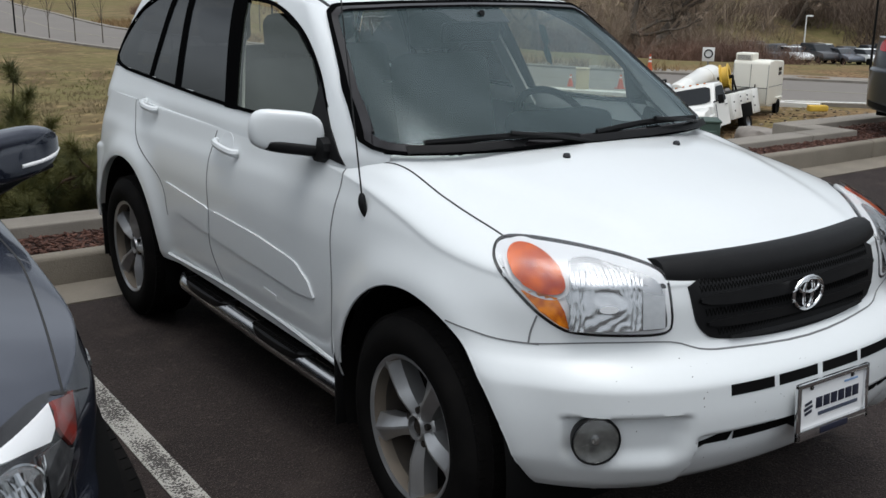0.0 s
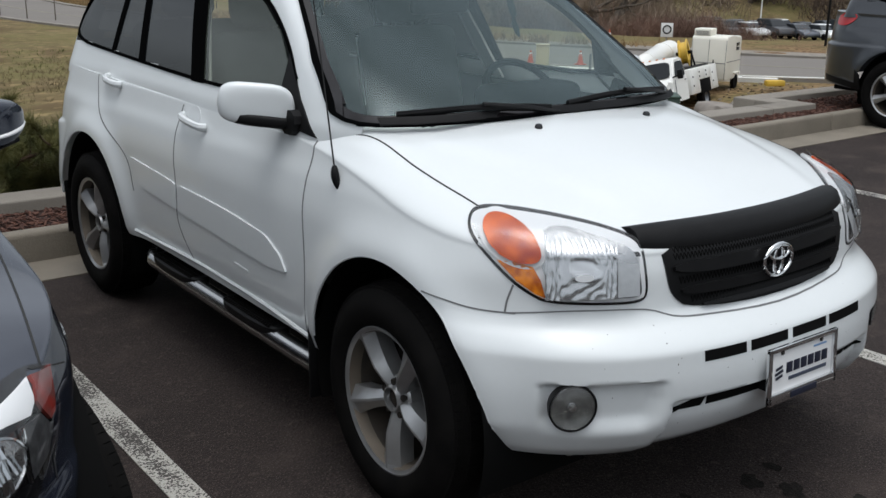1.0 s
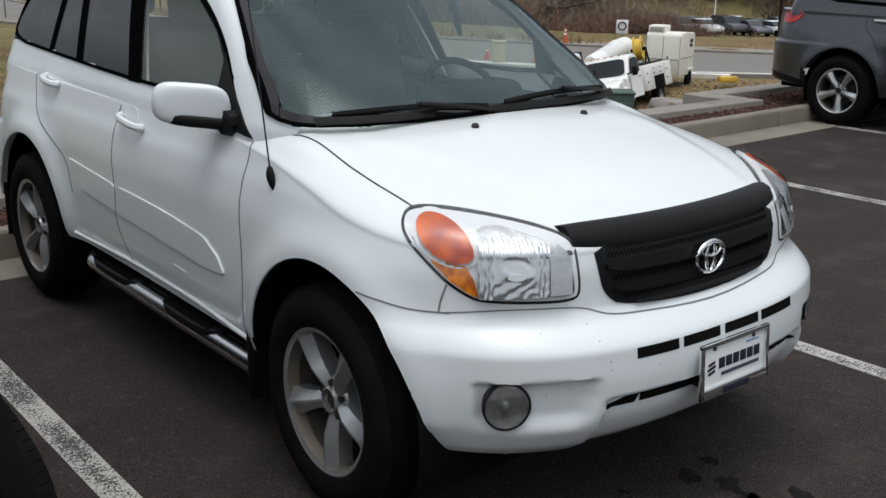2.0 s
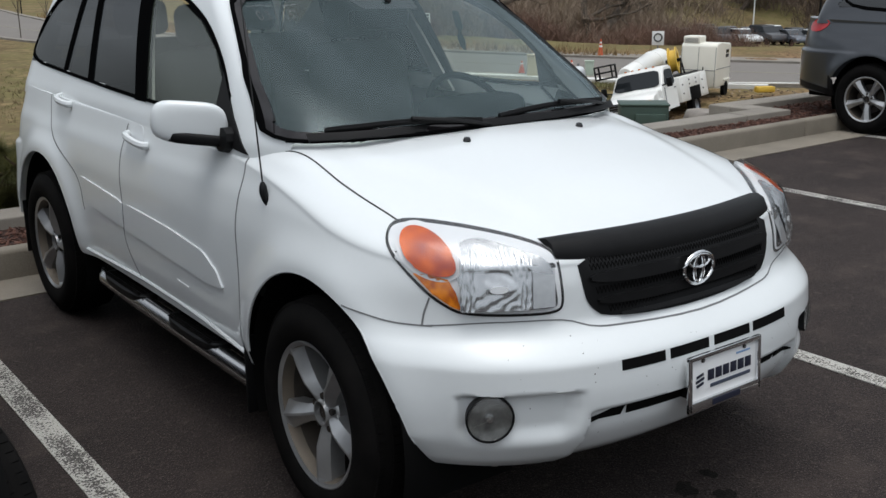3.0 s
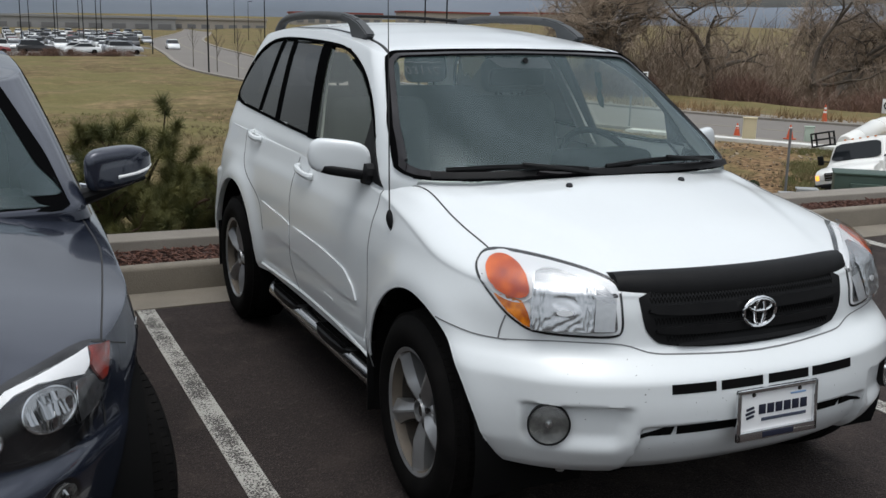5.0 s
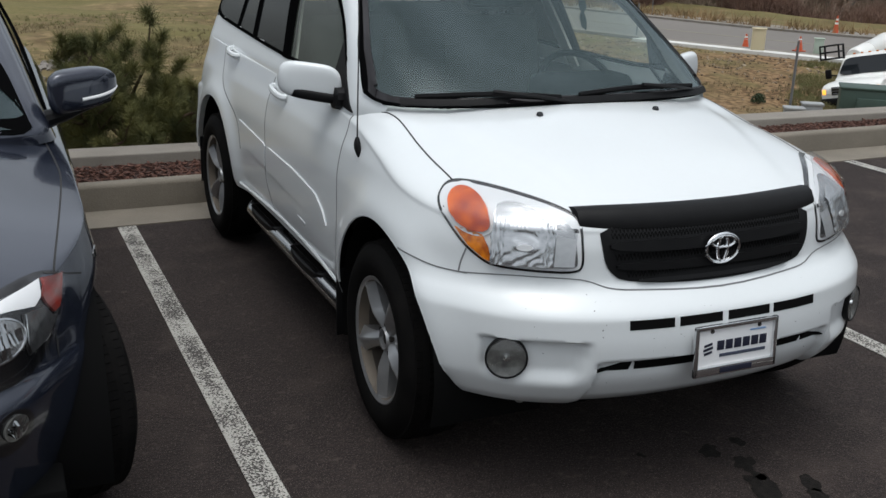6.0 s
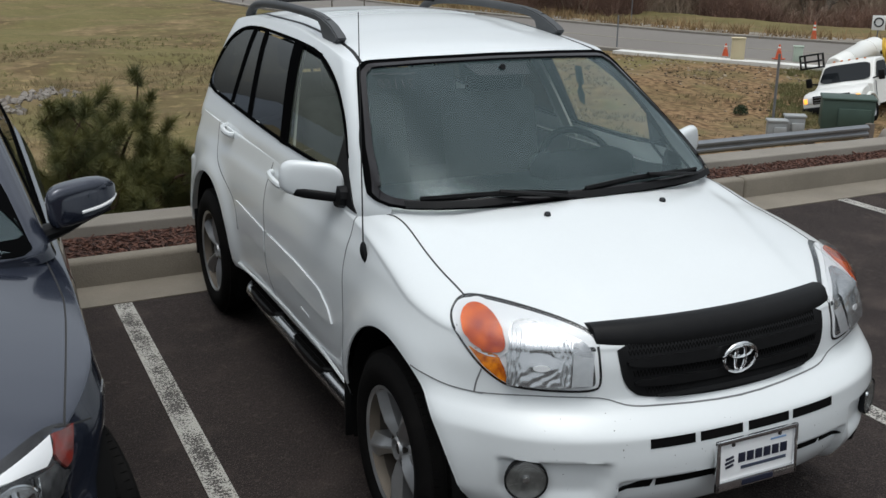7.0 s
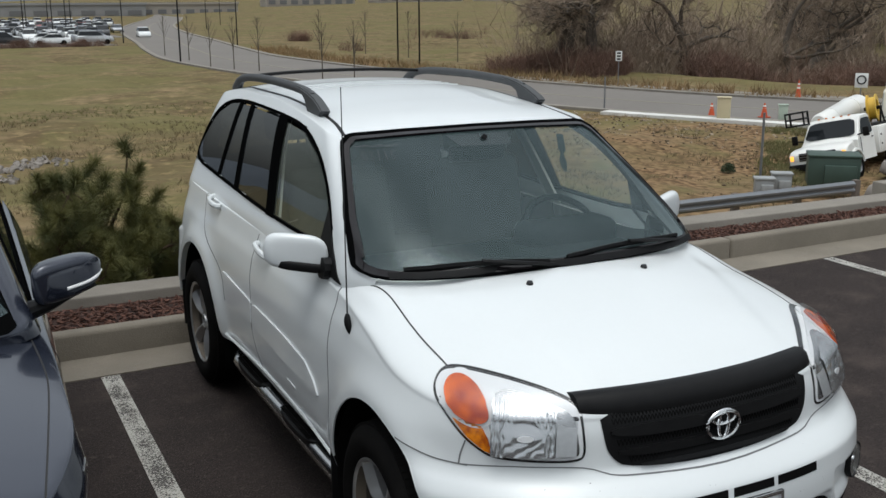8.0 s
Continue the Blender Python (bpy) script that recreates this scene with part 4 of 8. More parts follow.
RIBBED = material("fluted_reflector", (0.52, 0.53, 0.54), 0.20, metal=0.8)
FACET = material("reflector_facets", (0.42, 0.43, 0.44), 0.10, metal=1.0)
RIMSILVER = material("silver_lamp_trim", (0.66, 0.67, 0.68), 0.3, coat=0.3)
LAMPPANEL = material("fluted_lamp_panel", (0.42, 0.43, 0.44), 0.35, metal=0.4, vary=0.4, scale=60, dark=(0.30, 0.31, 0.32))
right_lamp = front_lamp()
left_lamp = copy_thing(right_lamp, Matrix())
for o in (left_lamp, *left_lamp.children_recursive):
    o.data = o.data.copy()
    o.data.transform(Matrix.Diagonal((-1, 1, 1, 1)))
    o.data.flip_normals()

grille = part("grille", sheet(BODY, "front", rounded([(-0.400, 0.892), (0.400, 0.892), (0.392, 0.78), (0.372, 0.735), (0.325, 0.702), (0.0, 0.686), (-0.325, 0.702), (-0.372, 0.735), (-0.392, 0.78)], 2), 0.004, 0.01), BLACK, suv, "black grille with two bars and fine mesh")
for z, h, wd in ((0.812, 0.034, 0.372), (0.752, 0.026, 0.352), (0.706, 0.012, 0.285)):
    part("grille_bar", sheet(BODY, "front", rounded([(-wd, z - h / 2), (0, z - h / 2 - 0.006), (wd, z - h / 2), (wd, z + h / 2), (0, z + h / 2 - 0.006), (-wd, z + h / 2)], 2), 0.015, 0.016), BLACK, grille)
bm = bmesh.new()
for z0, z1, wd in ((0.771, 0.790, 0.362), (0.718, 0.735, 0.325), (0.834, 0.850, 0.372), (0.852, 0.868, 0.372)):
    x = -wd + 0.012
    while x < wd - 0.012:
        # honeycomb cell walls: a short slanting rib and its partner
        for d in (-0.0055, 0.0055):
            p, q = laid(BODY, "front", x, z0), laid(BODY, "front", x + d, z1)
            rod(bm, p + Vector((0, -0.0045, 0)), q + Vector((0, -0.0045, 0)), 0.0014, steps=4)
        x += 0.012
tagged(part("mesh", bm, WELL, grille), kind="stuff")
bm = bmesh.new()
for rx, rz, dx, dz in ((0.062, 0.045, 0, 0), (0.019, 0.042, 0, -0.001), (0.044, 0.018, 0, 0.021)):
    pts = [(rx * math.cos(a) + dx, -0.668, 0.790 + rz * math.sin(a) + dz) for a in np.linspace(0, 2 * math.pi, 33)[:-1]]
    tube(bm, pts + pts[:2], 0.0052, 8, caps=False)
part("emblem", bm, CHROME, grille, "chrome oval emblem")

# deflector along the hood's front edge
bm = bmesh.new()
rows = []
for k in range(41):
    x = -0.452 + 0.904 * k / 40
    p = laid(BODY, "top", x, -0.578 + 0.055 * (abs(x) / 0.452) ** 2.2)
    row = []
    f = 1 - 0.25 * (abs(x) / 0.452) ** 6
    for d, h in ((0.055, 0.012), (0.0, 0.022), (-0.030 * f, 0.012), (-0.052 * f, -0.022 * f), (-0.050 * f, -0.055 * f), (-0.036 * f, -0.055 * f), (0.0, -0.02)):
        row.append(bm.verts.new(p + Vector((0, d, h))))
    rows.append(row)
for a, b in zip(rows, rows[1:]):
    for k in range(len(a)):
        bm.faces.new((a[k], a[(k + 1) % len(a)], b[(k + 1) % len(a)], b[k]))
bm.faces.new(rows[0]), bm.faces.new(rows[-1][::-1])
part("hood_deflector", bm, BLACK, suv, "matt black deflector along the hood edge", angle=65)

# bumper openings (flat black sheets painted for shaded slots), fog lamps, plate
for a, b in ((-0.354, -0.208), (-0.190, -0.036), (-0.014, 0.148), (0.165, 0.348)):
    part("bumper_vent", sheet(BODY, "front", [(a, 0.586), (b, 0.586), (b, 0.615), (a, 0.615)], 0.001, 0.01), WELL, suv)
for a, b in ((-0.440, -0.334), (-0.317, -0.12), (0.12, 0.317), (0.334, 0.440)):
    s = 1 if a > 0 else -1
    lo, hi = 0.452, 0.484
    part("lower_vent", sheet(BODY, "front", [(a, lo), (b, lo), (b, hi if abs(b) < 0.42 else lo + 0.004), (a, hi if abs(a) < 0.42 else lo + 0.004)], 0.001, 0.01), WELL, suv)
FOGGLASS = glass("fog_lamp_glass", (0.90, 0.91, 0.91), 0.10, 0.0, (0.30, 0.30, 0.29), 0.06)


def fog_lamp(s):
    """A round lamp sunk in the bumper: dark rim, dished reflector, bulb shield and a domed clear lens."""
    p = laid(BODY, "front", s * 0.680, 0.490)
    m = Matrix.Translation(Vector((p.x + s * 0.004, p.y - 0.026, p.z))) @ pose(0, 0, 0, 0, 0, s * 27) @ pose(0, 0, 0, 88, 0, 0)
    bm = bmesh.new()
    lathe(bm, [(0.050, -0.05), (0.0595, -0.012), (0.0600, 0.002), (0.0575, 0.004), (0.0550, -0.002), (0.045, -0.05)], 40, m @ Matrix.Scale(1.07, 4), closed=True)
    lamp = part("fog_lamp", bm, BLACK, suv, "round clear fog lamp in a dark rim")
    bm = bmesh.new()
    lathe(bm, [(0.0548, 0.000), (0.046, -0.006), (0.030, -0.010), (0.012, -0.012), (0.001, -0.012)], 36, m @ Matrix.Scale(1.07, 4))
    part("reflector", bm, SMOKED, lamp)
    bm = bmesh.new()
    lathe(bm, [(0.001, 0.002), (0.010, 0.000), (0.014, -0.006), (0.014, -0.012)], 20, m)
    part("bulb_shield", bm, CHROME, lamp)
    bm = bmesh.new()
    lathe(bm, [(0.0546, 0.001), (0.045, 0.007), (0.028, 0.012), (0.001, 0.015)], 36, m @ Matrix.Scale(1.07, 4))
    part("lens", bm, FOGGLASS, lamp).visible_shadow = False


fog_lamp(-1), fog_lamp(1)


# wheels
def wheel(tyre_r=0.344, rim_r=0.222, width=0.225, alloy=ALLOY, spokes=5):
    """A wheel about the origin; its outer face looks along +z."""
    w = thing("wheel", (0, 0, 0), "wheel with a five-spoke silver alloy rim", "wheel")
    h = width / 2
    bm = bmesh.new()
    lathe(bm, [(rim_r - 0.006, h - 0.012), (rim_r + 0.006, h + 0.002), (rim_r + 0.05, h + 0.012), (tyre_r - 0.045, h + 0.006), (tyre_r - 0.016, h - 0.014),
               (tyre_r - 0.003, h - 0.045), (tyre_r, 0), (tyre_r - 0.003, -h + 0.045), (tyre_r - 0.02, -h + 0.012), (rim_r + 0.05, -h - 0.008), (rim_r, -h)], 72)
    tyre = part("tyre", bm, RUBBER, w, angle=50)
    bm = bmesh.new()
    for k in range(84):
        a = 2 * math.pi * k / 84
        for z0, z1, tw in ((h - 0.052, h - 0.018, 0.1), (h - 0.098, h - 0.060, -0.12), (-h + 0.06, -h + 0.098, 0.12), (-h + 0.018, -h + 0.052, -0.1)):
            r = tyre_r - 0.0025 if abs(z0 + z1) < 0.15 else tyre_r - 0.010
            box(bm, (0.010, 0.0232, z1 - z0), (r * math.cos(a + tw * 0.2), r * math.sin(a + tw * 0.2), (z0 + z1) / 2), 0, (0, 0, math.degrees(a)))
    tagged(part("tread", bm, RUBBER, tyre), kind="stuff")
    bm = bmesh.new()
    lathe(bm, [(rim_r - 0.002, h - 0.010), (rim_r, h - 0.003), (rim_r - 0.004, h - 0.002), (rim_r - 0.008, h - 0.0055), (rim_r - 0.015, h - 0.009)], 64)
    rim = part("rim", bm, alloy, w, "silver alloy rim", angle=40)
    bm = bmesh.new()
    lathe(bm, [(rim_r - 0.022, h - 0.046), (rim_r - 0.026, h - 0.085), (rim_r - 0.03, -h + 0.02), (rim_r - 0.01, -h)], 64)
    part("barrel", bm, BARREL, rim, angle=40)
    bm = bmesh.new()
    lathe(bm, [(rim_r - 0.015, h - 0.009), (rim_r - 0.018, h - 0.024), (rim_r - 0.022, h - 0.046)], 64)
    part("rim_lip", bm, DUSTY, rim, "lip dulled by brown brake dust", angle=40)
    bm = bmesh.new()
    for k in range(spokes):
        m = pose(0, 0, 0, 0, 0, 90 + 360 / spokes * k)
        # radius, half width, height of the edges, height of the crease
        rows = []
        for r, y, ze, zc in ((0.030, 0.026, h - 0.052, h - 0.038), (0.062, 0.026, h - 0.046, h - 0.024), (0.100, 0.027, h - 0.040, h - 0.011), (0.150, 0.034, h - 0.034, h - 0.007), (rim_r - 0.024, 0.046, h - 0.028, h - 0.007), (rim_r - 0.009, 0.052, h - 0.014, h - 0.006)):
            rows.append([bm.verts.new(m @ Vector(p)) for p in ((r, -y * 0.9, ze - 0.05), (r, -y, ze), (r, -0.004, zc), (r, 0.004, zc), (r, y, ze), (r, y * 0.9, ze - 0.05))])
        for p, q in zip(rows, rows[1:]):
            for i in range(5):
                bm.faces.new((p[i], p[i + 1], q[i + 1], q[i]))
    part("spokes", bm, alloy, rim, angle=24)
    bm = bmesh.new()
    lathe(bm, [(0.033, h - 0.060), (0.034, h - 0.026), (0.038, h - 0.026), (0.041, h - 0.036), (0.060, h - 0.046), (0.068, h - 0.056), (0.068, h - 0.09)], 40)
    part("hub", bm, alloy, rim)
    bm = bmesh.new()
    lathe(bm, [(0.001, h - 0.034), (0.018, h - 0.035), (0.022, h - 0.044), (0.0335, h - 0.046)], 28)
    part("hub_bore", bm, BRAKE, rim, "dark rusty hub without its cap")
    for k in range(5):
        a = 2 * math.pi * (k + 0.5) / 5 + math.pi / 2
        bm = bmesh.new()
        rod(bm, (0.052 * math.cos(a), 0.052 * math.sin(a), h - 0.07), (0.052 * math.cos(a), 0.052 * math.sin(a), h - 0.034), 0.0115, 0.010, 6)
        part("wheel_nut", bm, BRAKE, rim)
    bm = bmesh.new()
    lathe(bm, [(0.001, 0.01), (0.14, 0.01), (0.145, 0.0), (0.145, -0.02), (0.001, -0.02)], 40)
    part("brake_disc", bm, BRAKE, w)
    return w


def fit_wheel(w, x, y, z, car, steer=0.0, spin=0.0):
    side = 90 if x > 0 else -90
    w.matrix_basis = pose(x, y, z, 0, 0, steer) @ pose(0, 0, 0, 0, side, 0) @ pose(0, 0, 0, 0, 0, spin)
    w.parent = car
    for k in ("label", "category"):
        if k in w:
            del w[k]
    return w


first_wheel = wheel()
for x, y, s in ((0.76, 0.0, 10), (-0.76, 2.49, 40), (0.76, 2.49, 25)):
    fit_wheel(copy_thing(first_wheel, Matrix()), x, y, 0.344, suv, spin=s)
fit_wheel(first_wheel, -0.76, 0.0, 0.344, suv, steer=-1.5, spin=20)

# folded lips round the wheel openings
for cy, cz, r in ARCHES:
    bm = bmesh.new()
    tube(bm, [laid(BODY, "side", cy + r * math.cos(a), cz + r * math.sin(a)) + Vector((0.004, 0, 0)) for a in np.linspace(0.16, math.pi - 0.12, 90)], 0.0045, 8)
    mirrored("arch_lip", bm, WHITE, suv)

# dark wheel housings and underside
for cy, cz, r in ARCHES:
    for s in (-1, 1):
        bm = bmesh.new()
        rings = []
        for xx in (0.845, 0.45):
            rings.append([bm.verts.new((s * xx, cy + (r + 0.002) * math.cos(a), cz + (r + 0.002) * math.sin(a))) for a in np.linspace(-0.35, math.pi + 0.35, 33)])
        for k in range(32):
            bm.faces.new((rings[0][k], rings[0][k + 1], rings[1][k + 1], rings[1][k]))
        bm.faces.new(rings[1])
        part("wheel_housing", bm, WELL, suv)
bm = bmesh.new()
box(bm, (1.46, 3.25, 0.06), (0, 1.22, 0.36), 0.01)
box(bm, (0.9, 3.5, 0.10), (0, 1.2, 0.33), 0.01)
part("underside", bm, WELL, suv)
for y0, y1, z in ((0.40, 0.455, 0.20), (2.93, 2.985, 0.22)):
    bm = bmesh.new()
    box(bm, (0.235, 0.014, 0.27), (-0.742, y1 if y1 < 2 else y0, z + 0.12), 0.005)
    mirrored("mud_flap", bm, BLACK, suv, "black rubber mud flap")


# side panels, handles, mirrors, steps
CLAD = [(0.615, 0.572), (0.66, 0.625), (0.76, 0.672), (1.05, 0.697), (1.50, 0.712), (2.00, 0.748), (1.95, 0.70), (1.86, 0.632), (1.50, 0.602), (1.10, 0.580), (0.75, 0.562)]
mirrored("front_door_cladding", sheet(BODY, "side", rounded([p for p in CLAD if p[0] < 1.51], 2, 0.10), 0.0065, 0.02, 0.03), WHITE, suv, "raised white lower door panel")
mirrored("rear_door_cladding", sheet(BODY, "side", rounded([(1.522, 0.713), (1.99, 0.747), (1.94, 0.70), (1.86, 0.634), (1.522, 0.603)], 1, 0.06), 0.0055, 0.02, 0.03), WHITE, suv, "raised white lower door panel")
for y, z in ((1.40, 0.972), (2.30, 1.040)):
    dish = [(y + 0.02 + 0.055 * math.cos(a), z + 0.012 + 0.042 * math.sin(a)) for a in np.linspace(0, 2 * math.pi, 25)[:-1]]
    bm = bmesh.new()
    pts = [laid(BODY, "side", y + d, z + 0.01 * (d / 0.1)) + Vector((-o, 0, 0)) for d, o in ((-0.105, 0.004), (-0.095, 0.022), (-0.06, 0.031), (0.0, 0.034), (0.06, 0.031), (0.095, 0.022), (0.105, 0.004))]
    tube(bm, smooth_line(pts, 16), 0.0125, 8, 1.25)
    for h in mirrored("door_handle", bm, WHITE, suv, "white pull handle"):
        pass
    # flat patch; its greyer white carries the shade of the hand recess
    mirrored("handle_dish", sheet(BODY, "side", dish, 0.0015, 0.005, 0.03), material("dish_shade_white", (0.60, 0.62, 0.63), 0.4, coat=0.4) if y < 2 else bpy.data.materials["dish_shade_white"], suv)


def door_mirror():
    """A rounded white shell on a black foot."""
    bm = bmesh.new()
    bmesh.ops.create_cube(bm, size=1.0)
    bmesh.ops.subdivide_edges(bm, edges=bm.edges[:], cuts=7, use_grid_fill=True)
    for v in bm.verts:
        q = Vector((v.co.x * 2, v.co.y * 2, v.co.z * 2))
        l = (abs(q.x) ** 4.5 + abs(q.y) ** 3 + abs(q.z) ** 4) ** (1 / 3.9)
        q = q / max(l, 1e-6) if l > 0 else q
        w = 0.110 * (1 - 0.10 * (q.z > 0) * q.z)
        v.co = Vector((-0.872 + w * q.x, 0.715 + 0.052 * q.y + 0.05 * (-q.x) + 0.02 * (1 - q.y), 1.122 + 0.068 * q.z - 0.010 * q.x))
    shellm = part("door_mirror", bm, WHITE, suv, "white door mirror with a black foot", angle=80)
    bm = bmesh.new()
    bmesh.ops.create_cube(bm, size=1.0)
    bmesh.ops.subdivide_edges(bm, edges=bm.edges[:], cuts=5, use_grid_fill=True)
    for v in bm.verts:
        q = v.co * 2
        l = (abs(q.x) ** 4 + abs(q.y) ** 3 + abs(q.z) ** 4) ** (1 / 3.7)
        q = q / max(l, 1e-6)
        v.co = Vector((-0.852 + 0.098 * q.x, 0.735 + 0.050 * q.y - 0.045 * q.x, 1.066 + 0.022 * q.z - 0.014 * q.x))
    part("mirror_foot", bm, BLACK, shellm, angle=80)
    bm = bmesh.new()
    tube(bm, [(-0.80, 0.66, 1.065), (-0.765, 0.66, 1.06), (-0.73, 0.68, 1.065)], [0.045, 0.05, 0.06], 10, 0.9)
    part("mirror_arm", bm, BLACK, shellm)
    bm = bmesh.new()
    box(bm, (0.17, 0.006, 0.10), (-0.872, 0.775, 1.12), 0.002, (0, 0, -18))
    part("mirror_glass", bm, CHROME, shellm)
    return shellm


mir = door_mirror()
mir2 = copy_thing(mir, Matrix())
for o in (mir2, *mir2.children_recursive):
    o.data = o.data.copy()
    o.data.transform(Matrix.Diagonal((-1, 1, 1, 1)))
    o.data.flip_normals()


def side_step(s):
    """A polished tube with two ribbed black treads; its front end runs on behind the mud flap."""
    bm = bmesh.new()
    pts = smooth_line([(s * 0.803, 0.462, 0.281), (s * 0.806, 0.62, 0.283), (s * 0.808, 1.2, 0.292), (s * 0.808, 1.78, 0.302), (s * 0.800, 1.90, 0.308), (s * 0.73, 1.975, 0.335)], 40)
    tube(bm, pts, 0.038, 14)
    step = part("side_step", bm, STEEL, suv, "polished steel side step with black treads")
    for y0, y1 in ((0.735, 1.185), (1.40, 1.87)):
        bm = bmesh.new()
        out = rounded([(s * 0.742, y0 + 0.03), (s * 0.80, y0), (s * 0.852, y0 + 0.05), (s * 0.852, y1 - 0.05), (s * 0.80, y1), (s * 0.742, y1 - 0.03)], 3, 0.25)
        n = len(out)
        rings = []
        for grow, dz in ((-0.004, 0.296), (0.0, 0.302), (0.0, 0.326), (-0.006, 0.332)):
            rings.append([bm.verts.new((x, y, dz + 0.012 * (y - 0.8))) for x, y in offset(out, grow)])
        for a, b in zip(rings, rings[1:]):
            for k in range(n):
                bm.faces.new((a[k], a[(k + 1) % n], b[(k + 1) % n], b[k]))
        bm.faces.new(rings[-1])
        tread = part("tread_pad", bm, BLACK, step, "black rubber step pad")
        bm = bmesh.new()
        for k in range(int((y1 - y0 - 0.08) / 0.016)):
            for j in range(4):
                y = y0 + 0.05 + 0.016 * k
                box(bm, (0.021, 0.006, 0.004), (s * (0.762 + 0.0235 * j), y, 0.3335 + 0.012 * (y - 0.8)), 0, (0, 0, 32 if j % 2 else -32))
        tagged(part("ribs", bm, RUBBER, tread), kind="stuff")


side_step(-1), side_step(1)
bm = bmesh.new()
tube(bm, smooth_line([laid(BODY, "side", y, z) + Vector((-0.003, 0, 0)) for y, z in ((0.47, 0.395), (0.9, 0.408), (1.4, 0.420), (1.98, 0.422))], 20), 0.007, 6)
mirrored("sill_edge", bm, WHITE, suv)
mirrored("door_scuff", strip(BODY, "side", [(1.02, 0.505), (0.92, 0.499)], 0.010, 0.003), WHITE, suv)

# aerial
bm = bmesh.new()
base = laid(BODY, "side", 0.328, 0.945)
tube(bm, smooth_line([base + Vector((-0.006, -0.012, -0.040)), base + Vector((-0.014, -0.004, 0.0)), base + Vector((-0.012, 0.004, 0.035))], 8), [0.004, 0.008, 0.011, 0.012, 0.013, 0.013, 0.012, 0.010, 0.006], 10)
foot = part("aerial_foot", bm, BLACK, suv)
bm = bmesh.new()
rod(bm, base + Vector((-0.012, 0.004, 0.03)), base + Vector((0.16, 0.46, 0.78)), 0.0028, 0.0018, 6)
part("aerial_mast", bm, BLACK, foot)

# wipers and washers
for x0, x1 in ((-0.62, -0.10), (-0.02, 0.56)):
    bm = bmesh.new()
    blade_pts = []
    for k in range(9):
        x = x0 + (x1 - x0) * k / 8
        blade_pts.append(laid(CABINTREE, "front", x, 1.110 + 0.014 * math.sin(math.pi * k / 8) + (0.006 if x0 > -0.3 else 0.0)) + Vector((0, -0.016, 0.010)))
    tube(bm, blade_pts, 0.007, 6, 1.6)
    arm = [blade_pts[4] + Vector((0, -0.012, 0.012)), blade_pts[6] + Vector((0.02, -0.03, 0.0)), Vector((x1 + 0.06, 0.17 if x1 < 0.3 else 0.30, 1.100))]
    tube(bm, smooth_line(arm, 10), 0.010, 6, 0.7)
    part("wiper", bm, BLACK, suv, "black windscreen wiper")
for x in (-0.245, 0.245):
    bm = bmesh.new()
    p = laid(BODY, "top", x, 0.065)
    lathe(bm, [(0.013, -0.004), (0.013, 0.004), (0.009, 0.012), (0.001, 0.014)], 14, Matrix.Translation(p))
    part("washer_jet", bm, GLOSSBLACK, suv)

# roof rails on wedge-shaped feet, with a bar across the rear
for s in (-1, 1):
    bm = bmesh.new()
    pts = smooth_line([(s * 0.540, 1.44, 1.630), (s * 0.538, 1.52, 1.646), (s * 0.534, 1.70, 1.658), (s * 0.530, 2.05, 1.664), (s * 0.524, 2.40, 1.657), (s * 0.520, 2.60, 1.642), (s * 0.517, 2.70, 1.618), (s * 0.515, 2.77, 1.575)], 30)
    tube(bm, pts, [0.019 if k < 24 else 0.019 + 0.010 * (k - 23) / 7 for k in range(31)], 10, 1.1)
    rail = part("roof_rail", bm, GREYRAIL, suv, "grey plastic roof rail")
    bm = bmesh.new()
    outline = [(1.265, 1.580), (1.29, 1.597), (1.38, 1.632), (1.47, 1.653), (1.56, 1.667), (1.62, 1.670), (1.62, 1.648), (1.53, 1.632), (1.48, 1.612), (1.45, 1.562), (1.30, 1.556)]
    faces = [[bm.verts.new((s * (0.541 + dx - 0.004 * (z > 1.62)), y, z)) for y, z in outline] for dx in (-0.023, 0.023)]
    bm.faces.new(faces[0]), bm.faces.new(faces[1][::-1])
    for k in range(len(outline)):
        q = (k + 1) % len(outline)
        bm.faces.new((faces[0][k], faces[1][k], faces[1][q], faces[0][q]))
    bmesh.ops.recalc_face_normals(bm, faces=bm.faces)
    bmesh.ops.bevel(bm, geom=list(bm.edges), offset=0.006, segments=2, affect="EDGES", clamp_overlap=True)
    part("rail_foot", bm, GREYRAIL, rail)
bm = bmesh.new()
tube(bm, smooth_line([(-0.525, 2.58, 1.648), (-0.30, 2.585, 1.662), (0.0, 2.59, 1.667), (0.30, 2.585, 1.662), (0.525, 2.58, 1.648)], 24), 0.014, 8, 0.7)
part("roof_crossbar", bm, BLACK, suv, "black bar across the rear of the roof")
part("spoiler_gap", strip(CABINTREE, "top", [(-0.48, 2.66), (0.0, 2.68), (0.48, 2.66)], 0.020, 0.002), BLACK, suv)
for s in (-1, 1):
    part("roof_gutter", strip(CABINTREE, "top", [(s * 0.565, 0.99), (s * 0.535, 1.25), (s * 0.527, 1.8), (s * 0.515, 2.6)], 0.016, 0.001), BLACK, suv)
for k, y in enumerate((1.95, 2.05, 2.15)):
    part("roof_rib", strip(CABINTREE, "top", [(-0.44, y), (0.0, y - 0.01), (0.44, y)], 0.012, 0.004), WHITE, suv)

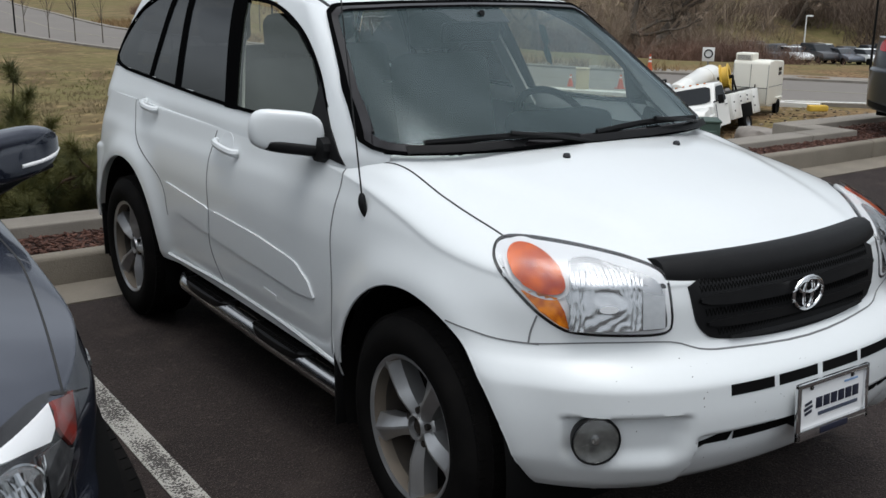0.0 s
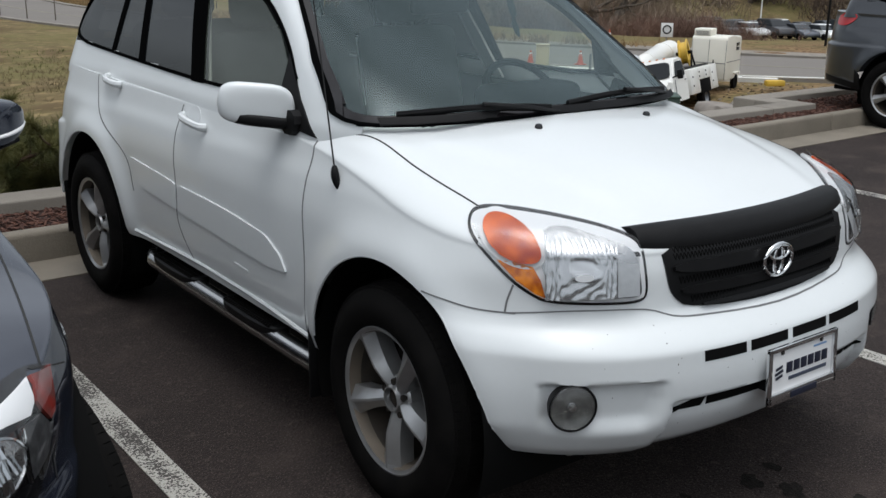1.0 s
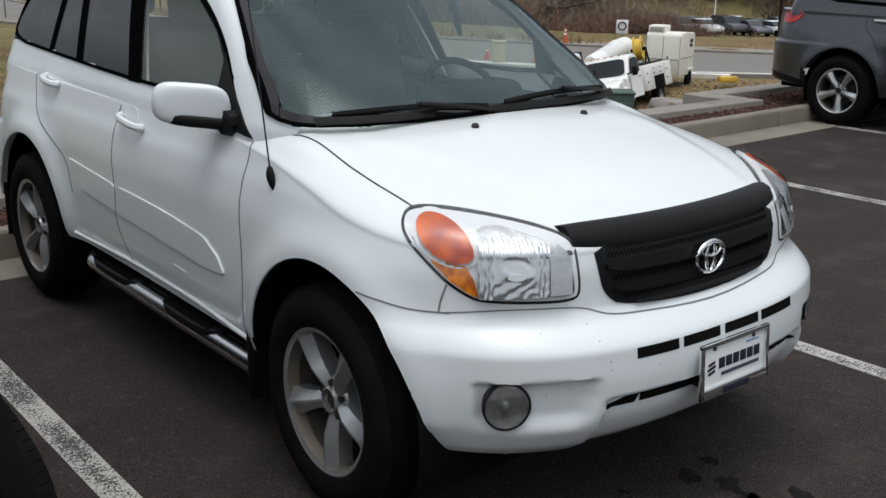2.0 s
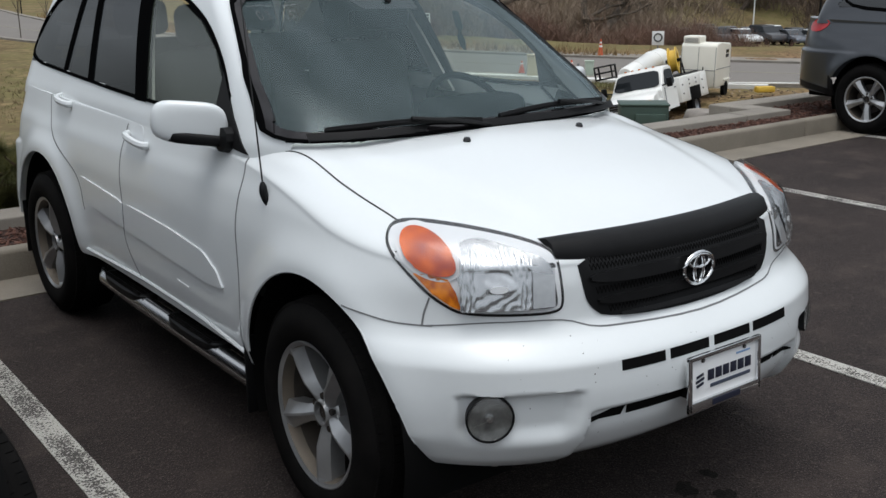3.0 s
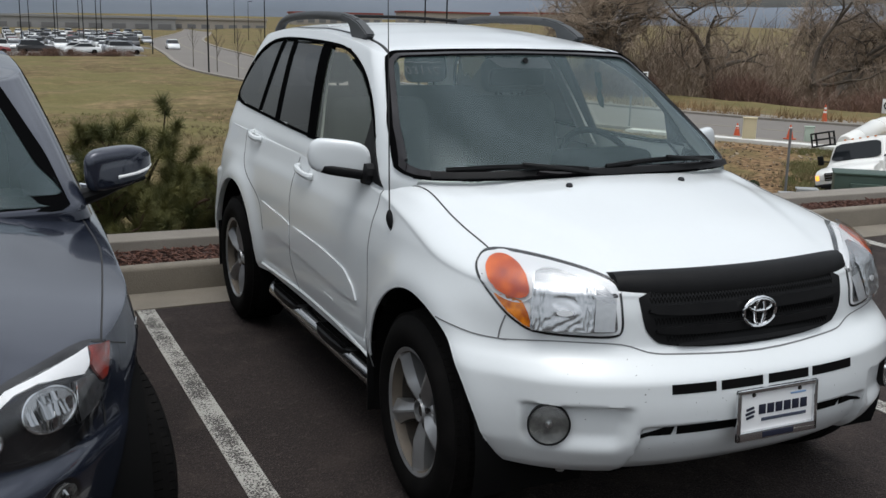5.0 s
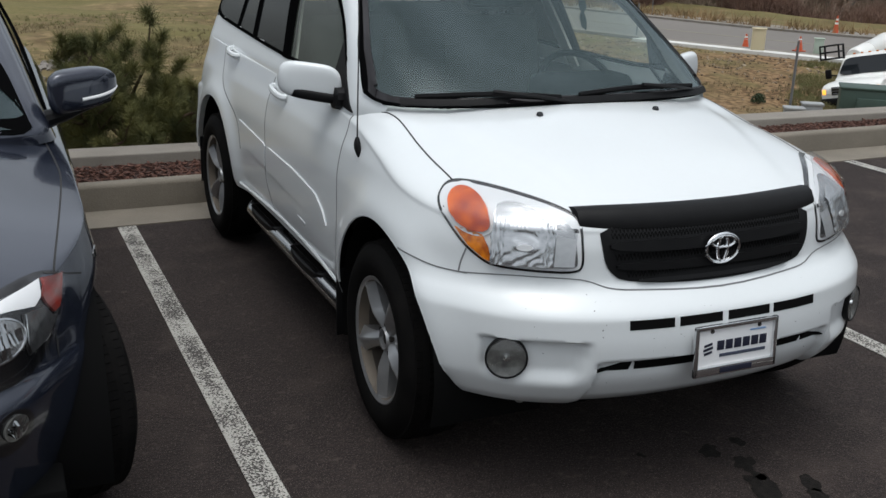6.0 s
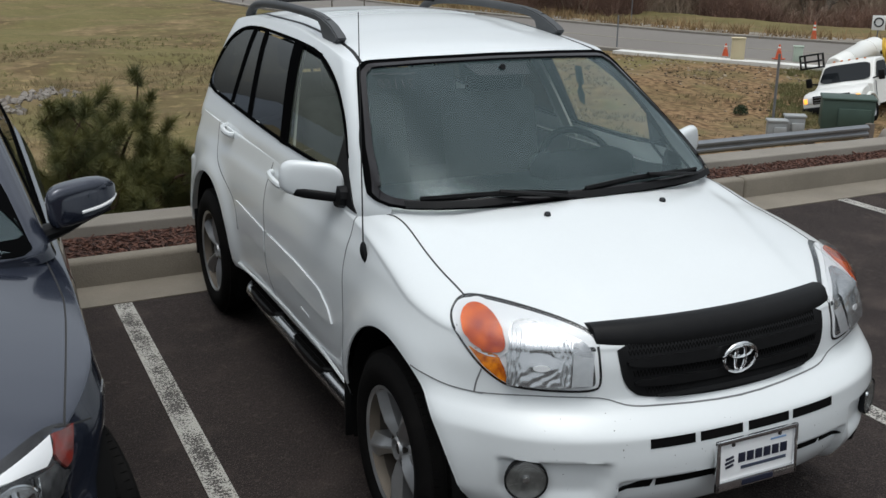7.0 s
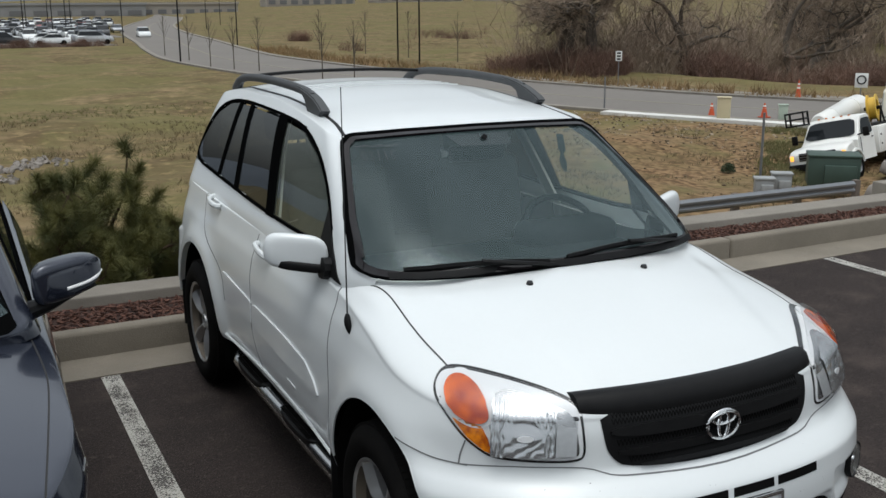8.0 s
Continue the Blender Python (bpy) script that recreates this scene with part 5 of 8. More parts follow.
# number plate with its frame
plate = new("number_plate")
plate.parent = suv
plate.matrix_basis = pose(0.0, -0.772, 0.508, -4, 0, 0)
bm = bmesh.new()
outer, inner = (0.157, 0.080), (0.143, 0.060)
for x, z, w, h in ((0, 0.073, 0.314, 0.014), (0, -0.066, 0.314, 0.030), (-0.150, 0, 0.014, 0.16), (0.150, 0, 0.014, 0.16)):
    box(bm, (w, 0.012, h), (x, -0.008, z), 0.003)
part("plate_frame", bm, CHROME, plate, "bright metal plate frame")
bm = bmesh.new()
box(bm, (0.300, 0.006, 0.150), (0, 0, 0), 0.002)
part("plate_panel", bm, SIGN := material("white_plate", (0.78, 0.78, 0.78), 0.4), plate, "white plate with dark and blue bars")
INK = material("navy_ink", (0.012, 0.014, 0.030), 0.5)
for name, x, z, w, h, mat in (("word_bar", 0.026, 0.010, 0.196, 0.030, INK), ("small_bar", 0.030, -0.022, 0.176, 0.010, material("grey_blue_ink", (0.05, 0.06, 0.09), 0.5)), ("tiny_bar", 0.085, 0.045, 0.060, 0.005, material("faint_blue_ink", (0.20, 0.33, 0.55), 0.5)), ("frame_bar", 0.0, -0.066, 0.120, 0.018, INK)):
    for k in range(6 if name == "word_bar" else 1):
        bm = bmesh.new()
        ww = w / 6 * 0.80 if name == "word_bar" else w
        xx = x - w / 2 + w / 6 * (k + 0.5) if name == "word_bar" else x
        box(bm, (ww, 0.002, h), (xx, -0.0045 if name != "frame_bar" else -0.0150, z), 0.0004)
        part(name, bm, mat, plate)
for k in range(3):
    bm = bmesh.new()
    box(bm, (0.036 - 0.006 * abs(k - 1), 0.002, 0.008), (-0.102, -0.0045, -0.010 + 0.013 * k), 0.0008, (0, -12, 0))
    part("stripe", bm, INK, plate)
for x in (-0.09, 0.09):
    bm = bmesh.new()
    lathe(bm, [(0.007, 0), (0.006, 0.003), (0.001, 0.004)], 12, pose(x, -0.004, 0.058, 90, 0, 0))
    part("plate_screw", bm, BRAKE, plate)
bm = bmesh.new()
box(bm, (0.24, 0.05, 0.10), (0.0, -0.745, 0.50), 0.006)
part("plate_bracket", bm, BLACK, suv)

# shaped pieces of the bumper: fog lamp pockets, lower lip
bm = bmesh.new()
lathe(bm, [(0.001, 0), (0.014, 0.0), (0.016, 0.02), (0.010, 0.045), (0.001, 0.05)], 12, pose(-0.55, -0.44, 0.265))
part("tow_eye", bm, GALV_SUV := material("dull_bracket", (0.35, 0.35, 0.34), 0.5, metal=0.5), suv)
# cabin inside
bm = bmesh.new()
box(bm, (1.36, 0.60, 0.30), (0, 0.80, 0.855), 0.05, (-4, 0, 0), 3)
box(bm, (0.46, 0.20, 0.14), (0.42, 0.86, 1.03), 0.05, (0, 0, 0), 3)
part("dashboard", bm, DASH, suv, "grey plastic dashboard")
bm = bmesh.new()
m = pose(0.43, 0.89, 1.025, 50, 0, 0)
ring = [m @ Vector((0.188 * math.cos(a), 0.188 * math.sin(a), 0)) for a in np.linspace(0, 2 * math.pi, 33)[:-1]]
tube(bm, ring + ring[:2], 0.015, 8, caps=False)
for a in (0.15, math.pi - 0.15, -math.pi / 2):
    rod(bm, m @ Vector((0, 0, -0.02)), m @ Vector((0.18 * math.cos(a), 0.18 * math.sin(a), 0)), 0.016)
lathe(bm, [(0.001, 0.01), (0.05, 0.005), (0.065, -0.03)], 18, m)
part("steering_wheel", bm, DASH, suv, "dark steering wheel")


def seat(x, y, w, name="seat"):
    s = new(name)
    s.parent = suv
    s.matrix_basis = pose(x, y, 0)
    bm = bmesh.new()
    box(bm, (w, 0.50, 0.16), (0, 0, 0.66), 0.05, (4, 0, 0), 3)
    part("cushion", bm, FABRIC, s)
    bm = bmesh.new()
    box(bm, (w, 0.15, 0.62), (0, 0.30, 0.98), 0.06, (-14, 0, 0), 3)
    part("backrest", bm, FABRIC, s)
    bm = bmesh.new()
    for k in ((-w / 4, w / 4) if w > 0.8 else (0,)):
        box(bm, (0.26, 0.10, 0.17), (k, 0.41, 1.38), 0.045, (-8, 0, 0), 3)
        rod(bm, (k - 0.05, 0.38, 1.22), (k - 0.05, 0.40, 1.35), 0.008)
        rod(bm, (k + 0.05, 0.38, 1.22), (k + 0.05, 0.40, 1.35), 0.008)
    part("headrest", bm, FABRIC, s)


seat(-0.36, 1.28, 0.50), seat(0.36, 1.28, 0.50), seat(0.0, 2.15, 1.20, "rear_seat")
bm = bmesh.new()
p = laid(CABINTREE, "front", 0.0, 1.46)
box(bm, (0.27, 0.04, 0.075), tuple(p + Vector((0, 0.10, -0.045))), 0.018, (10, 0, 0), 3)
rod(bm, p + Vector((0, 0.03, 0.03)), p + Vector((0, 0.11, -0.01)), 0.012)
part("rear_view_mirror", bm, BLACK, suv)
bm = bmesh.new()
box(bm, (1.30, 2.3, 0.05), (0, 1.7, 0.50), 0.01)
box(bm, (0.98, 1.3, 0.02), (0, 2.0, 1.545), 0.008)
part("cabin_lining", bm, FABRIC, suv)
# added solid cutout, stands in for a dark green image in the glass
bm = bmesh.new()
p = Vector((0.60, 1.15, 1.40))
m = pose(*(p + Vector((0, 0.05, -0.01)))) @ pose(0, 0, 0, -35, 18, -10)
leaf = [(1.25 * u, 1.25 * v) for u, v in ((-0.014, 0.030), (0.012, 0.034), (0.020, 0.004), (0.028, -0.030), (0.018, -0.050), (0.034, -0.080), (0.036, -0.122), (0.016, -0.112), (0.002, -0.076), (0.008, -0.048), (-0.004, -0.030))]
for y in (0.0, 0.004):
    bm.faces.new([bm.verts.new(m @ Vector((x, y, z))) for x, z in (leaf if y else leaf[::-1])])
part("hanging_tag", bm, material("dark_green_cutout", (0.006, 0.022, 0.012), 0.7, spec=0.1), suv, "dark green cutout standing behind the windscreen")
# hand-drawn marks on the glass: a line that cannot be read, and 03/15 below it
def chalk(strokes, x, z, w, h):
    bm = bmesh.new()
    for line in strokes:
        pts = [laid(CABINTREE, "front", x + w * (p + 0.25 * q), z + h * q) + Vector((0, -0.007, 0.004)) for p, q in line]
        tube(bm, pts, 0.0008, 4)
    return bm


CHALK = material("white_chalk", (0.24, 0.24, 0.24), 0.9, spec=0.0)
NOUGHT = [(0.5 + 0.42 * math.cos(a), 0.5 + 0.5 * math.sin(a)) for a in np.linspace(0.6, 6.6, 14)]
THREE = [(0.1, 0.9), (0.5, 1.0), (0.8, 0.8), (0.45, 0.55), (0.85, 0.3), (0.5, 0.0), (0.05, 0.1)]
SLASH = [(0.2, -0.15), (0.7, 1.15)]
ONE = [(0.5, 0.0), (0.5, 1.0)]
FIVE = [(1.5, 1.0), (0.35, 0.95), (0.25, 0.55), (0.7, 0.5), (0.75, 0.15), (0.1, 0.0)]
date = new("windscreen_marks")
date.parent = suv
date["label"] = "faint white handwritten marks on the glass"
for k, glyph in enumerate((NOUGHT, THREE, SLASH, ONE, FIVE)):
    part("mark", chalk([glyph], -0.552 + 0.027 * k, 1.431, 0.019, 0.026), CHALK, date)
for k in range(6):
    part("mark", chalk([[(0.0, 0.2), (0.5, 0.5 if k % 2 else 0.1), (1.0, 0.35)]], -0.560 + 0.029 * k, 1.472, 0.024, 0.012), CHALK, date)

# road dirt: dark specks and chips on the bumper, the lamp surround and the mirror
r = random.Random(14)
bm = bmesh.new()
for _ in range(46):
    x, z = r.uniform(-0.76, 0.55), r.uniform(0.40, 0.68)
    p = laid(BODY, "front", x, z)
    q = r.uniform(0.0008, 0.0018) * (1.5 if r.random() < 0.1 else 1.0)
    bmesh.ops.create_icosphere(bm, subdivisions=1, radius=q, matrix=Matrix.Translation(p) @ Matrix.Diagonal((1, 0.4, r.uniform(0.6, 1.5), 1)))
tagged(part("dirt_specks", bm, BRAKE, suv, "dark specks of road dirt on the bumper"), kind="stuff")

# ---- the slate car in the next stall ----
SLATECAR = dict(
    arches=((0.0, 0.335, 0.40), (2.76, 0.335, 0.40)),
    nose=[(0.18, -0.72), (0.26, -0.80), (0.40, -0.845), (0.50, -0.863), (0.55, -0.864), (0.575, -0.857), (0.595, -0.838), (0.61, -0.817), (0.64, -0.805), (0.70, -0.790), (0.75, -0.770), (0.80, -0.735), (0.90, -0.66)],
    flank=[(0.18, 0.90), (0.30, 0.915), (0.50, 0.945), (0.66, 0.975), (0.78, 0.995), (0.86, 0.992), (0.93, 0.968), (0.99, 0.930)],
    plan=[(-0.9, 0.855), (-0.3, 0.875), (0.0, 0.888), (0.6, 0.905), (1.4, 0.915), (2.2, 0.918), (2.8, 0.92), (3.6, 0.88)],
    shoulder=[(-0.9, 0.735), (-0.5, 0.80), (-0.2, 0.855), (0.1, 0.895), (0.6, 0.935), (1.5, 0.96), (3.6, 0.99)],
    sill=[(-0.9, 0.20), (-0.4, 0.22), (0.4, 0.24), (2.8, 0.26), (3.6, 0.30)],
    hood=[(-0.85, 0.72), (-0.74, 0.795), (-0.6, 0.855), (-0.4, 0.905), (-0.2, 0.94), (0.1, 0.985), (0.5, 1.035), (0.8, 1.06), (3.6, 1.06)],
    crown=0.060, swell=0.022,
    roof=[(1.20, 1.405), (1.32, 1.44), (1.5, 1.475), (1.9, 1.505), (2.4, 1.505), (3.0, 1.46), (3.3, 1.40)],
    screen=[(0.96, 0.50), (1.00, 0.49), (1.03, 0.52), (1.20, 0.82), (1.40, 1.20), (1.50, 1.36)],
    cabin=[(0.96, 0.855), (1.03, 0.828), (1.20, 0.768), (1.38, 0.695), (1.44, 0.665), (1.52, 0.60)],
    back=[(0.96, 3.45), (1.2, 3.35), (1.5, 3.2)],
    bumper=(0.78, 2.25), tail=(3.55, 0.4, 3.0), belt=0.96, cab=(1.27, 3.25), cab_bow=(0.24, 3.4))


def car_from(c, name, place, label, paint, daylight, screen, flip):
    """A car shell with cut arches and glazing; daylight and screen are outlines from the side and the front."""
    car = thing(name, place, label, "car")
    bm = shell_mesh(c, "body")
    tree = BVHTree.FromBMesh(bm)
    cut_arches(bm, c["arches"], tree)
    bmesh.ops.delete(bm, geom=[f for f in bm.faces if f.calc_center_median().z > c["belt"] + 0.015 and abs(f.calc_center_median().x) < 0.64 and f.calc_center_median().y > c["cab"][0] - 0.55], context="FACES")
    part("body", bm, paint, car, angle=60)
    bm = shell_mesh(c, "cabin")
    top = BVHTree.FromBMesh(bm)
    gone = [f for f in bm.faces if (abs(f.normal.x) > 0.5 and inside(daylight, f.calc_center_median().y, f.calc_center_median().z)) or (f.normal.y < -0.25 and inside(screen, f.calc_center_median().x, f.calc_center_median().z) and f.calc_center_median().y < c["cab"][0] + 0.25)]
    bmesh.ops.delete(bm, geom=gone, context="FACES")
    part("cabin", bm, paint, car, angle=60)
    part("windscreen", sheet(top, "front", screen, 0.004, 0.006, 0.06), GLASS, car).visible_shadow = False
    part("windscreen_seal", band(top, "front", rounded(offset(screen, -0.030), 2, 0.08), rounded(offset(screen, 0.016), 2, 0.08), 0.006, 0.01), FRIT, car)
    for w in mirrored("side_window", sheet(top, "side", daylight, -0.002, 0.004, 0.07), TINTED, car):
        w.visible_shadow = False
    mirrored("window_surround", band(top, "side", rounded(offset(daylight, -0.020), 2), rounded(offset(daylight, 0.014), 2), 0.005, 0.02), FRIT, car)
    for cy, cz, r in c["arches"]:
        for s in (-1, 1):
            bm = bmesh.new()
            rings = [[bm.verts.new((s * xx, cy + (r + 0.002) * math.cos(a), cz + (r + 0.002) * math.sin(a))) for a in np.linspace(-0.35, math.pi + 0.35, 33)] for xx in (0.88, 0.48)]
            for k in range(32):
                bm.faces.new((rings[0][k], rings[0][k + 1], rings[1][k + 1], rings[1][k]))
            bm.faces.new(rings[1])
            part("wheel_housing", bm, WELL, car)
    bm = bmesh.new()
    l0, l1 = -0.55, c["tail"][0] - 0.3
    box(bm, (1.5, l1 - l0, 0.08), (0, (l0 + l1) / 2, c["sill"][2][1] + 0.02), 0.01)
    part("underside", bm, WELL, car)
    bm = bmesh.new()
    box(bm, (1.4, 0.6, 0.26), (0, c["cab"][0] - 0.32, c["belt"] - 0.10), 0.08)
    part("dashboard", bm, DASH, car)
    return car, tree, top


side_glass = [(0.84, 1.00), (1.02, 1.12), (1.30, 1.30), (1.55, 1.395), (1.9, 1.43), (2.5, 1.42), (3.0, 1.33), (3.05, 1.06), (2.2, 1.02), (1.2, 1.0)]
screen_glass = [(-0.775, 1.015), (-0.35, 1.022), (0.0, 1.024), (0.35, 1.022), (0.775, 1.015), (0.705, 1.15), (0.575, 1.372), (0.28, 1.390), (0.0, 1.394), (-0.28, 1.390), (-0.575, 1.372), (-0.705, 1.15)]
slate, SL, SLTOP = car_from(SLATECAR, "slate_car", (-2.66, 0.02, 0), "slate blue-grey metallic crossover car in the next stall", SLATE, side_glass, screen_glass, False)
for x, y in ((-0.775, 0.0), (-0.775, 2.76), (0.775, 2.76)):
    fit_wheel(copy_thing(first_wheel, Matrix()), x, y, 0.344, slate)
fit_wheel(copy_thing(first_wheel, Matrix()), 0.765, 0.0, 0.344, slate, steer=17)
AIM["corner_left"] = lambda a, b: ((0.8 * a + 1.8, 0.6 * a - 2.4, b), (-0.6, 0.8, 0))
AIM["back"] = lambda a, b: ((a, 6, b), (0, -1, 0))
AIM["right"] = lambda a, b: ((3, a, b), (-1, 0, 0))
TOWARD["corner_left"] = Vector((0.6, -0.8, 0))
TOWARD["back"], TOWARD["right"] = Vector((0, 1, 0)), Vector((1, 0, 0))


def slate_lamp():
    """A swept lamp on the left front corner, drawn along that corner."""
    out = [(0.433, 0.813), (0.350, 0.822), (0.067, 0.797), (-0.10, 0.750), (-0.105, 0.705), (-0.019, 0.652), (0.060, 0.636), (0.176, 0.624), (0.262, 0.632), (0.322, 0.674), (0.372, 0.735)]
    lamp = part("headlamp", sheet(SL, "corner_left", rounded(offset(out, 0.010), 2, 0.2), 0.002, 0.01, 0.02), GLOSSBLACK, slate, "clear headlamp with an amber corner and round bowls")
    part("brow", sheet(SL, "corner_left", [(-0.09, 0.728), (-0.085, 0.748), (0.067, 0.793), (0.346, 0.818), (0.318, 0.784), (0.290, 0.772), (0.225, 0.783), (0.15, 0.790), (0.08, 0.783), (0.02, 0.764)], 0.007, 0.01, 0.02), SIGN, lamp, "white light bar above the bowls")
    for x, z, r in ((0.154, 0.731, 0.080), (-0.040, 0.704, 0.056)):
        ring = [(x + r * math.cos(a), z + 0.60 * r * math.sin(a)) for a in np.linspace(0, 2 * math.pi, 29)[:-1]]
        b = part("bowl", sheet(SL, "corner_left", ring, 0.010, 0.012, 0.02), REFLECT, lamp, "bright round reflector bowl with upright flutes")
        bm = bmesh.new()
        rng = random.Random(int(1000 * r))
        for f0, f1 in ((-0.86, -0.30), (-0.26, 0.40), (0.44, 0.86)):
            u = -0.92 * r
            while u < 0.90 * r:
                cell = [(x + u, z + 0.60 * r * f0), (x + u + 0.0056, z + 0.60 * r * f0), (x + u + 0.0056, z + 0.60 * r * f1), (x + u, z + 0.60 * r * f1)]
                if all(math.hypot(a - x, (b - z) / 0.60) < 0.96 * r for a, b in cell):
                    tilt, nod = rng.uniform(-0.0028, 0.0028), rng.uniform(-0.008, 0.004)
                    bm.faces.new([bm.verts.new(laid(SL, "corner_left", *p) + TOWARD["corner_left"] * (0.015 + h)) for p, h in zip(cell, (-tilt - nod, tilt - nod, tilt + nod, nod - tilt))])
                u += 0.0064
        tagged(part("facets", bm, FACET, b, angle=2), kind="stuff")
        part("bowl_ring", band(SL, "corner_left", offset(ring, -0.002), offset(ring, 0.002), 0.013, 0.012), CHROME, b)
    part("corner_signal", sheet(SL, "corner_left", [(0.354, 0.818), (0.430, 0.810), (0.402, 0.772), (0.378, 0.742), (0.352, 0.738), (0.330, 0.768), (0.326, 0.784)], 0.009, 0.01, 0.02), AMBERRED, lamp, "red-amber corner signal")
    part("side_reflector", sheet(SL, "corner_left", [(0.245, 0.768), (0.322, 0.762), (0.346, 0.732), (0.362, 0.728), (0.318, 0.686), (0.240, 0.668), (0.235, 0.700)], 0.008, 0.01, 0.02), SIDEGREY, lamp, "grey pleated side reflector")
    part("reflector_edge", strip(SL, "corner_left", [(0.248, 0.766), (0.240, 0.735), (0.236, 0.700), (0.240, 0.674)], 0.004, 0.013, 0.006), CHROME, lamp)
    part("lens", sheet(SL, "corner_left", rounded(offset(out, -0.004), 2, 0.2), 0.020, 0.004, 0.03), LENS, lamp).visible_shadow = False
    return lamp


slate.matrix_basis = pose(-2.66, 0.02, 0, 0, 0, -1.0)
SIDEGREY = material("pleated_reflector_grey", (0.13, 0.13, 0.132), 0.3, metal=0.6, vary=0.8, scale=45, dark=(0.05, 0.05, 0.052))
AMBERRED = material("amber_red_lens", (0.24, 0.022, 0.014), 0.2, coat=0.3, vary=0.9, scale=20, dark=(0.12, 0.05, 0.045))
lamp1 = slate_lamp()
lamp2 = copy_thing(lamp1, Matrix())
for o in (lamp2, *lamp2.children_recursive):
    o.data = o.data.copy()
    o.data.transform(Matrix.Diagonal((-1, 1, 1, 1)))
    o.data.flip_normals()
fog_out = [(0.142 + 0.074 * math.cos(a), 0.514 + 0.056 * math.sin(a)) for a in np.linspace(0, 2 * math.pi, 29)[:-1]]
fog_in = [(0.148 + 0.040 * math.cos(a), 0.526 + 0.032 * math.sin(a)) for a in np.linspace(0, 2 * math.pi, 29)[:-1]]
mirrored("fog_lamp_recess", sheet(SL, "corner_left", fog_out, 0.002, 0.01, 0.02), GLOSSBLACK, slate)
for fog in mirrored("fog_lamp", sheet(SL, "corner_left", fog_in, 0.008, 0.012, 0.02), SMOKED, slate, "round fog lamp with a bright fluted bowl"):
    side = 1 if fog.name == "fog_lamp" or fog.data.vertices[0].co.x > 0 else -1
    bm = bmesh.new()
    rng = random.Random(4)
    for k in range(9):
        u = -0.034 + 0.0076 * k
        low, high = -0.80 * math.sqrt(max(0.0, 1 - (u / 0.040) ** 2)), 0.80 * math.sqrt(max(0.0, 1 - (u / 0.040) ** 2))
        for v0, v1 in ((low, -0.1 * k % 0.3), (-0.1 * k % 0.3 + 0.06, high)):
            if v1 - v0 < 0.2:
                continue
            nod, tilt = rng.uniform(-0.008, 0.004), rng.uniform(-0.003, 0.003)
            quad = []
            for (a, b), h in zip(((u * 0.6, v0), (u * 0.6 + 0.0045, v0), (u + 0.006, v1), (u, v1)), (-tilt - nod, tilt - nod, tilt + nod, nod - tilt)):
                p = laid(SL, "corner_left", 0.148 + a, 0.526 + 0.032 * b) + TOWARD["corner_left"] * (0.014 + h)
                quad.append(bm.verts.new((side * p.x, p.y, p.z)))
            bm.faces.new(quad)
    tagged(part("facets", bm, FACET, fog, angle=2), kind="stuff")
for s in (-1, 1):
    axis = "right" if s > 0 else "side"
    part("bumper_gap", strip(SL, axis, [(-0.365, 0.822), (-0.335, 0.810), (-0.30, 0.795), (-0.24, 0.772)], 0.004), SEAL, slate)
    part("hood_gap", strip(SL, "top", [(s * 0.762, -0.42), (s * 0.806, -0.064), (s * 0.836, 0.25), (s * 0.834, 0.42), (s * 0.805, 0.75)], 0.005), SEAL, slate)
    part("door_gap", strip(SL, axis, [(0.60, 0.93), (0.62, 0.75), (0.60, 0.45), (0.50, 0.28)], 0.006), SEAL, slate)
    part("hood_crease", strip(SL, "top", [(s * 0.50, -0.66), (s * 0.56, -0.3), (s * 0.60, 0.1), (s * 0.62, 0.5)], 0.018, 0.003, 0.006), SLATE, slate)
    part("side_marker", sheet(SL, axis, rounded([(-0.10, 0.785), (0.02, 0.775), (0.02, 0.755), (-0.10, 0.762)], 1), 0.003, 0.006), SMOKED, slate)
